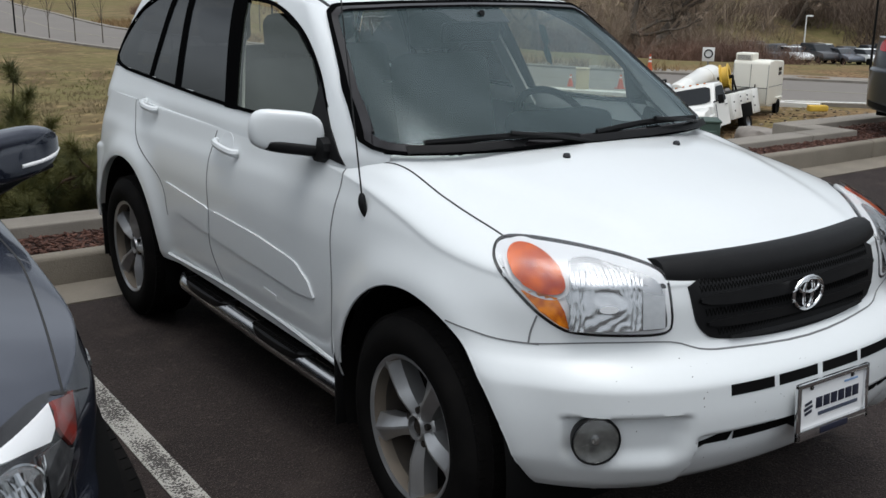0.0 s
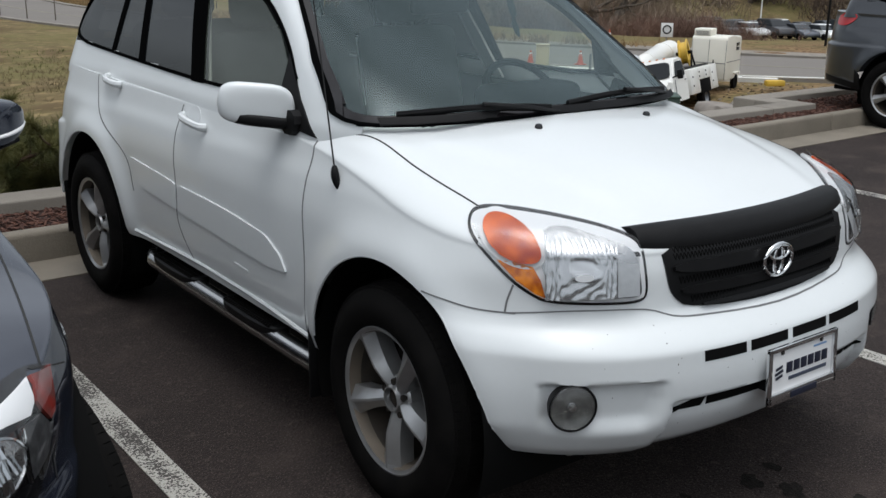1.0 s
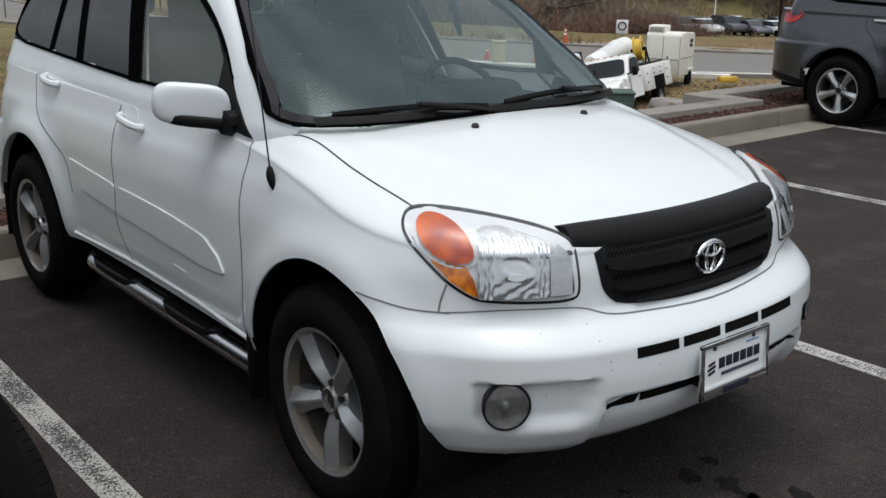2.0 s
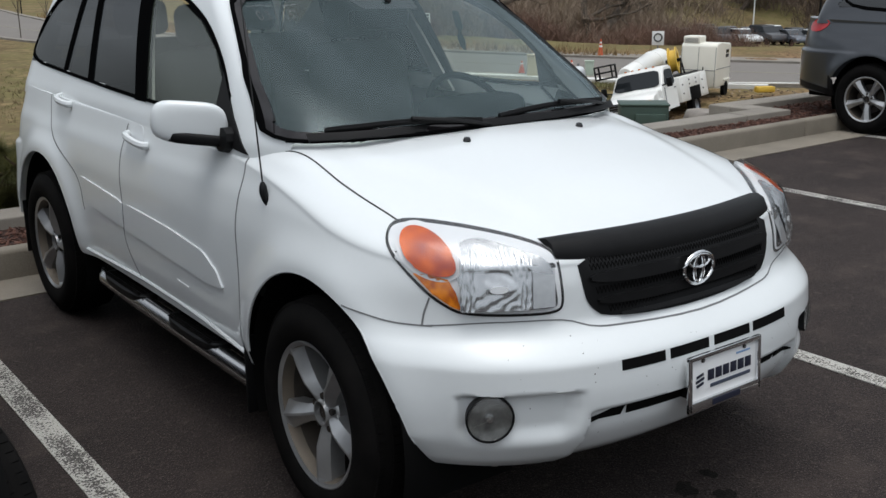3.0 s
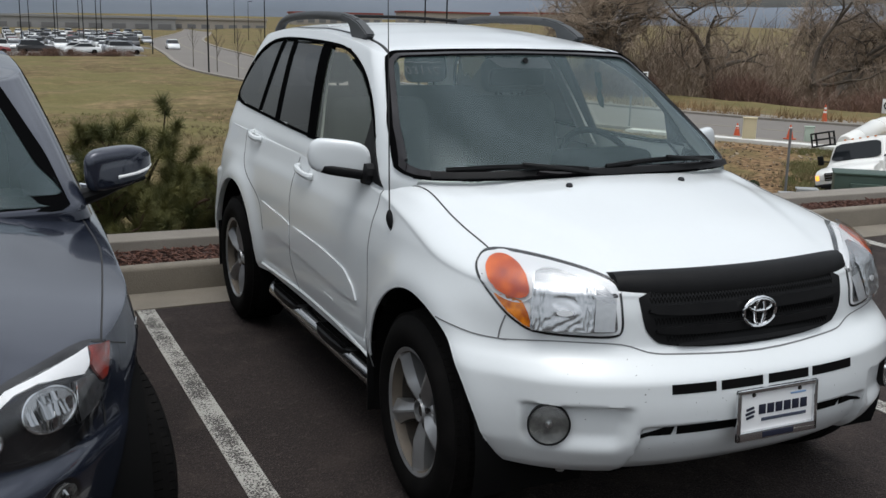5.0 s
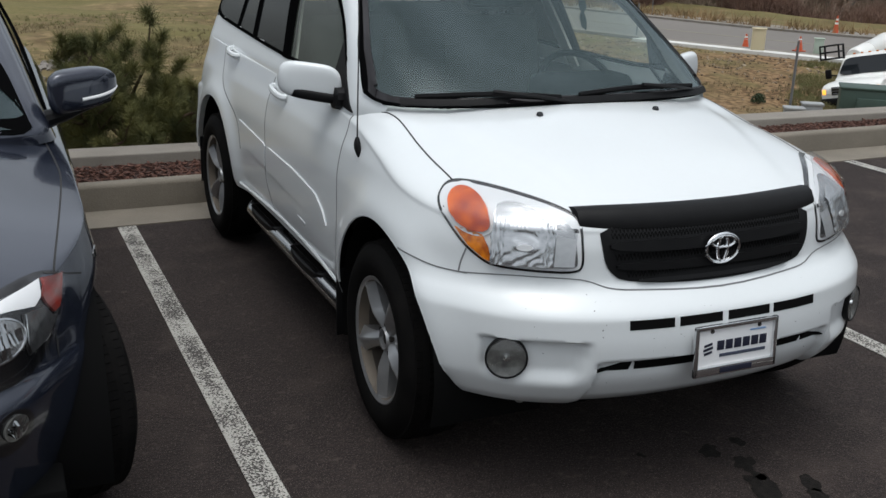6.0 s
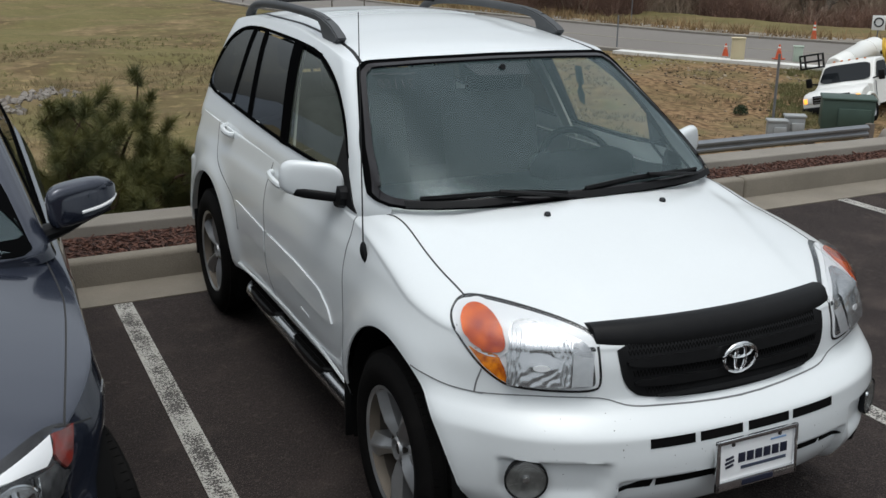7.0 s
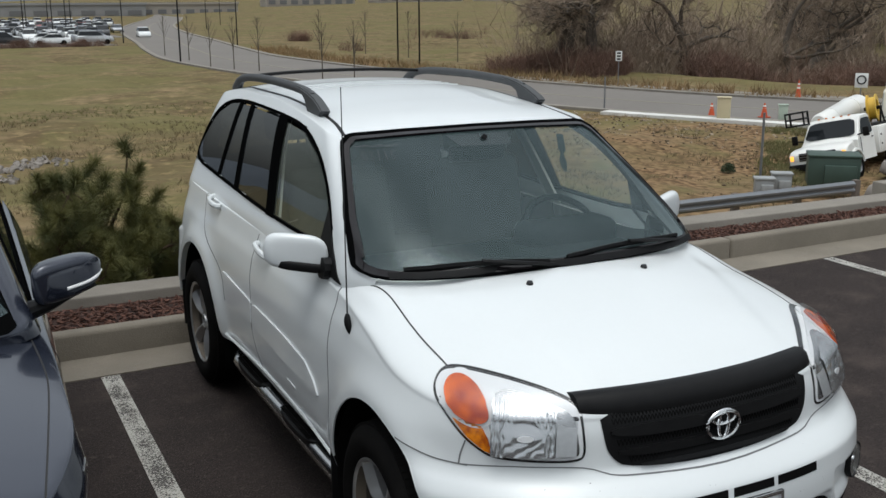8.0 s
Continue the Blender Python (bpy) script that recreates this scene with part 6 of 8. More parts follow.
for s in (-1, 1):
    out = rounded([(s * 0.30, 0.755), (s * 0.06, 0.745), (s * 0.05, 0.65), (s * 0.10, 0.60), (s * 0.26, 0.61), (s * 0.33, 0.68)], 2)
    gr = part("kidney_grille", sheet(SL, "front", out, 0.006, 0.01, 0.03), GLOSSBLACK, slate)
    for k in range(8):
        x = s * (0.08 + 0.028 * k)
        part("grille_slat", sheet(SL, "front", [(x - 0.005, 0.625), (x + 0.005, 0.625), (x + 0.005, 0.735), (x - 0.005, 0.735)], 0.014, 0.012), CHROME, gr)
    bm = bmesh.new()
    bmesh.ops.create_cube(bm, size=1.0)
    bmesh.ops.subdivide_edges(bm, edges=bm.edges[:], cuts=7, use_grid_fill=True)
    for v in bm.verts:
        q = v.co * 2
        l = (abs(q.x) ** 5 + abs(q.y) ** 3 + abs(q.z) ** 4) ** (1 / 4.0)
        q = q / max(l, 1e-6)
        taper = 1 - 0.36 * max(0, q.x) ** 2
        lip = 0.020 * max(0.0, -q.z) * (1 - q.x) / 2
        v.co = Vector((s * (0.962 + 0.122 * q.x), 0.815 + 0.055 * q.y * taper + 0.060 * q.x, 1.112 + 0.070 * q.z * taper - lip + 0.006 * q.x))
    mm = part("door_mirror", bm, SLATE, slate, "slate door mirror with a bright signal strip", angle=80)
    bm = bmesh.new()
    tube(bm, smooth_line([(s * 0.955, 0.756, 1.076), (s * 1.02, 0.790, 1.083), (s * 1.062, 0.830, 1.092), (s * 1.082, 0.870, 1.104)], 10), 0.0058, 8)
    part("signal_strip", bm, SIGN, mm)
    bm = bmesh.new()
    tube(bm, smooth_line([(s * 1.055, 0.855, 1.058), (s * 0.96, 0.81, 1.044), (s * 0.89, 0.79, 1.022), (s * 0.80, 0.80, 0.995)], 10), [0.012, 0.016, 0.02, 0.024, 0.027, 0.03, 0.033, 0.036, 0.04, 0.045, 0.05], 10, 0.75)
    part("mirror_foot", bm, BLACK, mm)
    bm = bmesh.new()
    p = laid(SL, "right" if s > 0 else "side", 1.62, 0.90)
    tube(bm, smooth_line([p + Vector((0, -0.11, 0)), p + Vector((s * 0.035, -0.08, 0)), p + Vector((s * 0.04, 0.05, 0)), p + Vector((0, 0.11, 0))], 12), 0.014, 8)
    part("door_handle", bm, CHROME, slate)
    bm = bmesh.new()
    tube(bm, smooth_line([(s * 0.56, 1.45, 1.45), (s * 0.54, 1.7, 1.52), (s * 0.53, 2.4, 1.53), (s * 0.52, 3.0, 1.47)], 20), 0.016, 8)
    part("roof_rail", bm, BLACK, slate)
    bm = bmesh.new()
    box(bm, (0.5, 0.16, 0.62), (s * 0.36, 1.75, 0.86), 0.06, (-14, 0, 0), 3)
    box(bm, (0.25, 0.10, 0.18), (s * 0.36, 1.86, 1.26), 0.04, (-8, 0, 0), 3)
    part("seat", bm, FABRIC, slate)

# ---- the grey sport utility vehicle across the stalls ----
GREYSUV = {k: v for k, v in SUV.items() if k != "bow"}
GREYSUV["cab_bow"] = (0.25, 3.5)
GREYSUV.update(
    arches=((0.0, 0.345, 0.42), (2.75, 0.345, 0.42)),
    plan=[(-0.9, 0.945), (0.0, 0.955), (1.4, 0.95), (2.4, 0.96), (3.0, 0.955), (3.7, 0.90)],
    shoulder=[(-0.9, 0.88), (-0.4, 0.93), (0.3, 1.02), (1.5, 1.06), (3.7, 1.10)],
    hood=[(-0.9, 0.90), (-0.6, 0.96), (-0.2, 1.05), (0.4, 1.12), (3.7, 1.16)],
    sill=[(-0.9, 0.26), (0.3, 0.30), (2.75, 0.33), (3.25, 0.36), (3.7, 0.40)],
    tail=(3.82, 0.60, 2.4), cab=(0.95, 3.45), back=[(1.02, 3.58), (1.2, 3.55), (1.4, 3.48), (1.65, 3.3)],
    roof=[(0.85, 1.55), (1.1, 1.63), (1.5, 1.69), (2.4, 1.71), (3.2, 1.66), (3.5, 1.60)],
    screen=[(1.02, 0.30), (1.12, 0.33), (1.30, 0.60), (1.55, 0.90), (1.68, 1.05)],
    cabin=[(1.02, 0.86), (1.10, 0.845), (1.35, 0.77), (1.55, 0.69), (1.68, 0.62)], belt=1.05)
grey, GT, GTOP = car_from(GREYSUV, "grey_utility_vehicle", (8.10, 0.30, 0), "dark grey metallic sport utility vehicle backed against the kerb", GREYPAINT,
                          [(0.75, 1.16), (1.0, 1.36), (1.4, 1.55), (2.4, 1.60), (3.1, 1.52), (3.25, 1.22), (2.4, 1.18), (1.4, 1.16)], [(-0.78, 1.14), (0, 1.15), (0.78, 1.14), (0.60, 1.52), (0, 1.54), (-0.60, 1.52)], False)
for x in (-0.86, 0.86):
    for y in (0.0, 2.75):
        fit_wheel(copy_thing(first_wheel, Matrix()), x, y, 0.344, grey, spin=20)
for s, axis in ((-1, "side"), (1, "right")):
    tl = part("tail_lamp", sheet(GT, axis, rounded([(3.24, 1.085), (3.50, 1.10), (3.57, 0.965), (3.36, 0.965)], 2), 0.006, 0.012, 0.03), REDLENS, grey, "red wrap-round tail lamp")
    part("rear_bumper_guard", sheet(GT, axis, [(3.15, 0.36), (3.58, 0.41), (3.60, 0.47), (3.40, 0.45), (3.17, 0.42)], 0.006, 0.015, 0.04), BLACK, grey, "black lower edge of the rear bumper")
    part("door_gap", strip(GT, axis, [(2.55, 1.09), (2.57, 0.98), (2.45, 0.85), (2.36, 0.70)], 0.006), SEAL, grey)
    part("mud_guard", sheet(GT, axis, [(3.10, 0.34), (3.16, 0.34), (3.17, 0.55), (3.12, 0.50)], 0.008, 0.02, 0.04), BLACK, grey)
    bm = bmesh.new()
    p = laid(GT, axis, 2.40, 1.04)
    tube(bm, smooth_line([p + Vector((0, -0.11, 0)), p + Vector((s * 0.035, -0.08, 0)), p + Vector((s * 0.04, 0.05, 0)), p + Vector((0, 0.11, 0))], 12), 0.014, 8)
    part("door_handle", bm, CHROME, grey)

# ---- the open land behind: shrubs, rail, boxes, lorry, trees, far cars ----
PINE = material("pine_needles", (0.150, 0.142, 0.042), 0.7, vary=0.9, scale=6.0, dark=(0.040, 0.052, 0.016))
BARK = material("red_brown_bark", (0.075, 0.042, 0.03), 0.9, vary=0.5, scale=20, bump=0.5, bump_scale=60)
GREYBARK = material("grey_brown_bark", (0.095, 0.078, 0.062), 0.95, vary=0.5, scale=2)
TWIGS = material("bare_twigs", (0.30, 0.235, 0.175), 0.95, vary=0.8, scale=0.12, dark=(0.17, 0.125, 0.092))
DUSKWOOD = material("dark_woodland_twigs", (0.145, 0.108, 0.082), 0.95, vary=0.8, scale=0.15, dark=(0.085, 0.062, 0.048))
RUSSET = material("russet_brush", (0.17, 0.10, 0.072), 0.95, vary=0.7, scale=0.4, dark=(0.095, 0.06, 0.048))
STRAW = material("straw_grass", (0.205, 0.158, 0.088), 0.95, vary=0.9, scale=0.5, dark=(0.105, 0.088, 0.046))
GREENGRASS = material("olive_grass_blades", (0.115, 0.125, 0.045), 0.95, vary=0.7, scale=1.4, dark=(0.18, 0.15, 0.07))
REED = material("rusty_dead_grass", (0.27, 0.175, 0.085), 0.95, vary=0.9, scale=0.5, dark=(0.16, 0.115, 0.06))
LUSH = material("green_weed_blades", (0.125, 0.135, 0.050), 0.9, vary=0.9, scale=0.9, dark=(0.19, 0.155, 0.075))
GALV = material("galvanised_steel", (0.19, 0.20, 0.215), 0.45, metal=0.6, vary=0.4, scale=3, dark=(0.24, 0.25, 0.27))
BOXGREEN = material("utility_green", (0.045, 0.075, 0.06), 0.55, vary=0.3, scale=3)
BOXGREY = material("utility_grey", (0.30, 0.31, 0.31), 0.6, vary=0.5, scale=3, dark=(0.2, 0.2, 0.2))
BEIGE = material("beige_cabinet", (0.50, 0.43, 0.28), 0.6, vary=0.2, scale=2)
PALEGREEN = material("pale_green_pedestal", (0.36, 0.42, 0.35), 0.6, vary=0.2, scale=2)
ORANGE = material("cone_orange", (0.55, 0.09, 0.03), 0.6, vary=0.3, scale=5)
LORRY = material("white_lorry_paint", (0.74, 0.74, 0.71), 0.4, coat=0.4, vary=0.25, scale=1.2, dark=(0.6, 0.58, 0.53))
CREAM = material("cream_trailer_paint", (0.76, 0.74, 0.66), 0.45, coat=0.2, vary=0.25, scale=1.0, dark=(0.62, 0.60, 0.52))
YELLOW = material("hose_yellow", (0.62, 0.40, 0.05), 0.5, vary=0.3, scale=4)
DARKGLASS = material("dark_car_glass", (0.010, 0.012, 0.014), 0.08, spec=0.35)
ROCK = material("grey_rock", (0.24, 0.215, 0.19), 0.9, vary=0.7, scale=2.5, dark=(0.14, 0.125, 0.11), bump=0.8, bump_scale=9)
SIGNWHITE = material("sign_white", (0.75, 0.75, 0.73), 0.5)
rnd = random.Random(11)


def blade(bm, base, tip, w):
    """A thin three-cornered needle."""
    d = (tip - base).normalized()
    s = d.cross(Vector((rnd.uniform(-1, 1), rnd.uniform(-1, 1), rnd.uniform(-1, 1)))).normalized() * w
    u = d.cross(s).normalized() * w
    v = [bm.verts.new(base + s), bm.verts.new(base - s * 0.5 + u * 0.8), bm.verts.new(base - s * 0.5 - u * 0.8), bm.verts.new(tip)]
    for k in ((0, 1, 3), (1, 2, 3), (2, 0, 3)):
        bm.faces.new([v[i] for i in k])


def pine_shrub(x, y, height, spread, seed):
    """A sprawling young pine: bent brown stems from one foot, forking shoots and a brush of needles round each tip."""
    global rnd
    rnd = random.Random(seed)
    z = ground_z(x, y)
    shrub = thing("pine_shrub", (x, y, z), "sprawling young pine with long olive needles and brown stems", "shrub", "pine shrubs")
    wood, tips = bmesh.new(), []

    def shoot(a, d, length, r, depth):
        pts, q = [a], d.copy()
        for k in range(5):
            q = (q + Vector((rnd.gauss(0, 0.16), rnd.gauss(0, 0.16), rnd.gauss(0.05, 0.10)))).normalized()
            pts.append(pts[-1] + q * length / 5)
        tube(wood, pts, [r * (1 - 0.11 * k) for k in range(6)], 6)
        if depth == 2:
            tips.append((pts[-1], q, rnd.uniform(0.8, 1.15)))
            return
        for k in range(rnd.randint(3, 4) if depth == 0 else rnd.randint(2, 3)):
            at = pts[rnd.randint(2 if depth else 1, 5)]
            side = Vector((rnd.gauss(0, 1), rnd.gauss(0, 0.7), rnd.gauss(0.15, 0.45))).normalized()
            shoot(at, (q * 0.8 + side * 0.9).normalized(), length * rnd.uniform(0.48, 0.72), r * 0.55, depth + 1)
        tips.append((pts[-1], q, 1.1))

    for k in range(13):
        a = 2 * math.pi * (k + rnd.uniform(-0.25, 0.25)) / 13
        lift = rnd.uniform(0.75, 1.3) if k % 3 else 2.2
        d = Vector((math.cos(a), 0.7 * math.sin(a), lift)).normalized()
        shoot(Vector((0.05 * math.cos(a), 0.05 * math.sin(a), -0.1)), d, rnd.uniform(0.52, 0.66) * (spread if lift < 2 else 0.74 * height), 0.028, 0)
    # one long shoot stands clear on one side
    shoot(Vector((-0.40, 0, 0.42 * height)), Vector((-0.10, 0.0, 1)).normalized(), 0.26 * height, 0.012, 1)
    part("stem", wood, BARK, shrub)
    bm = bmesh.new()
    for p, d, size in tips:
        for k in range(280):
            s = rnd.random() * 0.15 * size
            o = Vector((rnd.gauss(0, 1), rnd.gauss(0, 1), rnd.gauss(0, 1))).normalized()
            t = (d * rnd.uniform(0.35, 1.0) + o * 0.80).normalized()
            b = p - d * (0.15 * size - s)
            blade(bm, b, b + t * rnd.uniform(0.085, 0.15) * size, 0.0025)
    tagged(part("needles", bm, PINE, shrub, "long olive needles in brush-like tufts"), kind="stuff")


pine_shrub(-1.00, 4.74, 1.22, 1.10, 4)
pine_shrub(-0.25, 4.95, 0.92, 0.80, 9)


def mulch_chips():
    """Loose bark on the planting strip."""
    r = random.Random(2)
    verts, faces = [], []
    for _ in range(9000):
        x = r.uniform(-5, 9.5)
        y = r.uniform(MULCH_Y + 0.02, (WALL_Y if x < JOG else WALL_Y + 0.52) - 0.02 - 0.032 * max(0, x)) + SKEW * x
        m = pose(x, y, 0.134 + r.uniform(0, 0.016), r.uniform(-25, 25), r.uniform(-25, 25), r.uniform(0, 180))
        l, w, h = r.uniform(0.01, 0.032), r.uniform(0.003, 0.008), r.uniform(0.0015, 0.004)
        n = len(verts)
        verts += [tuple(m @ Vector((sx * l, sy * w, sz * h))) for sx in (-1, 1) for sy in (-1, 1) for sz in (-1, 1)]
        faces += [tuple(n + i for i in f) for f in ((0, 1, 3, 2), (4, 6, 7, 5), (0, 4, 5, 1), (2, 3, 7, 6), (1, 5, 7, 3), (0, 2, 6, 4))]
    me = bpy.data.meshes.new("bark_chips")
    me.from_pydata(verts, [], faces)
    me.materials.append(CHIP)
    return tagged(new("bark_chips", me), "loose red-brown bark chips on the bed", "mulch", kind="stuff")


mulch_chips()


def grass(name, count, x0, x1, y0, y1, lo, hi, mat, label, seed, width=0.004, keep=None):
    """Tufts of blades strewn over the land."""
    r = random.Random(seed)
    verts, faces = [], []
    for _ in range(count):
        x, y = r.uniform(x0, x1), r.uniform(y0, y1)
        if keep and not keep(x, y):
            continue
        z = ground_z(x, y) - 0.02
        for _ in range(5):
            a, l = r.uniform(0, 6.283), r.uniform(lo, hi)
            px, py = x + r.gauss(0, lo * 0.6), y + r.gauss(0, lo * 0.6)
            dx, dy = math.cos(a) * width, math.sin(a) * width
            tx, ty = px + r.gauss(0, l * 0.45), py + r.gauss(0, l * 0.45)
            n = len(verts)
            verts += [(px - dx, py - dy, z), (px + dx, py + dy, z), (tx, ty, z + l)]
            faces.append((n, n + 1, n + 2))
    me = bpy.data.meshes.new(name)
    me.from_pydata(verts, [], faces)
    me.materials.append(mat)
    return tagged(new(name, me), label, "grass", kind="stuff")


grass("dry_grass", 9000, -8, 14, 4.0, 13, 0.05, 0.16, STRAW, "short dry tan grass on the bank", 21, 0.004)
grass("dry_grass", 14000, -12, 26, 12, 45, 0.08, 0.22, STRAW, "dry tan grass on the field", 22, 0.012, lambda x, y: x < road_near(y) - 1.0 and not (x > 10.5 and y < 40) and noise.noise((x * 0.22, y * 0.22, 6.1)) > -0.04)
grass("dry_grass", 5000, 10.5, 26, 12, 40, 0.06, 0.20, STRAW, "thin dry tufts on the bare earth bank", 27, 0.012, lambda x, y: x < road_near(y) - 1.0 and noise.noise((x * 0.4, y * 0.4, 2.7)) > 0.12)
grass("green_grass", 9000, -12, 26, 6, 50, 0.06, 0.2, GREENGRASS, "patches of olive green grass", 23, 0.012, lambda x, y: x < road_near(y) - 1.0 and noise.noise((x * 0.14, y * 0.14, 3.3)) > 0.12 and not (x > 10.5 and y < 40))
grass("green_grass", 9000, 18.5, 29.5, 18.5, 28.0, 0.08, 0.22, LUSH, "rough green weeds on the bank beside the lorry", 25, 0.014, lambda x, y: x < road_near(y) - 1.4 and -0.3 < x - y < 2.6 and noise.noise((x * 0.35, y * 0.35, 8.3)) > -0.05)
grass("roadside_grass", 14000, 15, 60, 10, 110, 0.25, 0.75, REED, "rusty straw-coloured grass along the far side of the road", 24, 0.03, lambda x, y: ROAD_W + 1.0 < x - road_near(y) < ROAD_W + 5.0 and (y > 36 or noise.noise((x * 0.2, y * 0.2, 1)) > 0.2))


def guard_rail():
    rail = thing("guard_rail", (6.0, 14.45, -2.95), "galvanised steel road guard rail at the foot of the bank", "guard rail")
    bm = bmesh.new()
    prof = [(0.0, 0.0), (0.03, 0.03), (0.075, 0.06), (0.075, 0.10), (0.02, 0.145), (0.02, 0.165), (0.075, 0.21), (0.075, 0.25), (0.03, 0.28), (0.0, 0.31)]
    rows = [[bm.verts.new((x, -d, 0.42 + z)) for d, z in prof] + [bm.verts.new((x, -d + 0.006, 0.42 + z)) for d, z in reversed(prof)] for x in (0.0, 11.6)]
    n = len(rows[0])
    for k in range(n):
        bm.faces.new((rows[0][k], rows[0][(k + 1) % n], rows[1][(k + 1) % n], rows[1][k]))
    part("beam", bm, GALV, rail, angle=20)
    for k in range(7):
        bm = bmesh.new()
        box(bm, (0.15, 0.15, 1.1), (0.4 + 1.9 * k, 0.10, 0.17), 0.005)
        part("post", bm, material("weathered_post", (0.12, 0.10, 0.085), 0.9) if k == 0 else bpy.data.materials["weathered_post"], rail)


guard_rail()


def rubble(count, line, spread, lo, hi, label, seed):
    """Broken pale stones spilled along a line of the land."""
    r = random.Random(seed)
    verts, faces = [], []
    for _ in range(count):
        t = r.random()
        x = line[0] + (line[2] - line[0]) * t + r.gauss(0, spread)
        y = line[1] + (line[3] - line[1]) * t + r.gauss(0, spread)
        m = pose(x, y, ground_z(x, y) + 0.02, r.uniform(-40, 40), r.uniform(-40, 40), r.uniform(0, 180))
        l, w, h = (r.uniform(lo, hi) for _ in range(3))
        n = len(verts)
        verts += [tuple(m @ Vector((sx * l * r.uniform(0.55, 1), sy * w * r.uniform(0.55, 1), sz * h * 0.55))) for sx in (-1, 1) for sy in (-1, 1) for sz in (-1, 1)]
        faces += [tuple(n + i for i in f) for f in ((0, 1, 3, 2), (4, 6, 7, 5), (0, 4, 5, 1), (2, 3, 7, 6), (1, 5, 7, 3), (0, 2, 6, 4))]
    me = bpy.data.meshes.new("rubble")
    me.from_pydata(verts, [], faces)
    me.materials.append(ROCK)
    return tagged(new("rubble", me), label, "stones", kind="stuff")


rubble(260, (-4.5, 26.0, 1.2, 34.5), 0.55, 0.04, 0.14, "grey broken stones in the field's drainage channel", 61)
rubble(90, (-2.4, 4.25, 1.6, 4.3), 0.06, 0.02, 0.06, "pale pebbles at the foot of the low wall", 62)


def cabinet(name, place, size, mat, label, turn=0, lid=0.06, door=True):
    w, d, h = size
    c = thing(name, place, label, "utility box", turn=turn)
    bm = bmesh.new()
    box(bm, (w, d, h), (0, 0, h / 2), 0.02)
    part("body", bm, mat, c)
    bm = bmesh.new()
    box(bm, (w + 0.06, d + 0.06, lid), (0, 0, h + lid / 2 + 0.001), 0.015)
    part("lid", bm, mat, c)
    if door:
        bm = bmesh.new()
        box(bm, (w * 0.62, 0.10, h * 0.62), (w * 0.12, -d / 2 - 0.051, h * 0.42), 0.015)
        part("door", bm, mat, c)
    return c


cabinet("transformer_box", (20.3, 17.6, -3.0), (1.36, 0.95, 0.80), BOXGREEN, "dark green pad-mounted transformer box on the grass", turn=-42)
cabinet("meter_box", (17.30, 17.10, -2.98), (0.48, 0.34, 0.42), BOXGREY, "grey metal utility box behind the rail", turn=-35)
cabinet("meter_box", (17.92, 17.12, -2.98), (0.50, 0.34, 0.50), BOXGREY, "grey metal utility box behind the rail", turn=-35)
cabinet("control_cabinet", (28.0, 30.8, -3.0), (0.55, 0.45, 1.0), BEIGE, "tall beige roadside control cabinet", turn=-40, lid=0.04, door=False)
cabinet("pedestal", (29.7, 29.1, -3.08), (0.36, 0.3, 0.82), PALEGREEN, "pale green roadside pedestal", turn=-40, lid=0.05, door=False)


def cone(x, y, h=0.9):
    c = thing("traffic_cone", (x, y, LOW + 0.06), "orange traffic cone with white collars beside the road", "cone", "traffic cones")
    bm = bmesh.new()
    box(bm, (0.4, 0.4, 0.04), (0, 0, 0.02), 0.01)
    part("base", bm, ORANGE, c)
    bm = bmesh.new()
    lathe(bm, [(0.15, 0.04), (0.03, h), (0.001, h)], 16)
    part("body", bm, ORANGE, c)
    for f in (0.55, 0.75):
        bm = bmesh.new()
        lathe(bm, [(0.153 - 0.12 * f, h * f), (0.153 - 0.12 * (f + 0.1), h * (f + 0.1))], 16)
        part("collar", bm, SIGNWHITE, c)


cone(28.3, 31.9, 0.62)
cone(30.2, 30.7, 0.62)
cone(37.8, 36.3, 0.95)


def post_sign(name, x, y, z, h, plate, label, mat=SIGNWHITE, bars=0, turn=-38, pole=0.03):
    s = thing(name, (x, y, z), label, "sign", turn=turn)
    bm = bmesh.new()
    rod(bm, (0, 0, -0.3), (0, 0, h), pole, steps=8)
    part("post", bm, GALV, s)
    if plate:
        bm = bmesh.new()
        box(bm, (plate[0], 0.02, plate[1]), (0, -0.05, h - plate[1] / 2), 0.004)
        panel = part("panel", bm, mat, s)
        for k in range(bars):
            bm = bmesh.new()
            box(bm, (plate[0] * 0.6, 0.012, plate[1] * 0.16), (0, -0.068, h - plate[1] * (0.2 + 0.3 * k)), 0.002)
            part("bar", bm, GLOSSBLACK, panel)
    return s


post_sign("speed_sign", 34.9, 47.9, -3.0, 2.1, (0.38, 0.58), "white roadside sign with dark bars of writing", bars=3)
post_sign("sign_post", 17.6, 17.57, -3.0, 2.13, None, "bare grey metal sign post behind the rail", pole=0.034)
post_sign("marker_post", 26.3, 37.1, -3.0, 1.55, None, "thin brown marker post by the road", pole=0.035)
board = post_sign("round_symbol_sign", 39.9, 34.2, -3.0, 1.42, (0.62, 0.72), "white square sign with a black ring", turn=-49)
bm = bmesh.new()
pts = [(0.20 * math.cos(a), -0.075, 1.09 + 0.20 * math.sin(a)) for a in np.linspace(0, 2 * math.pi, 25)[:-1]]
tube(bm, pts + pts[:2], 0.04, 6, caps=False)
part("ring", bm, GLOSSBLACK, board)


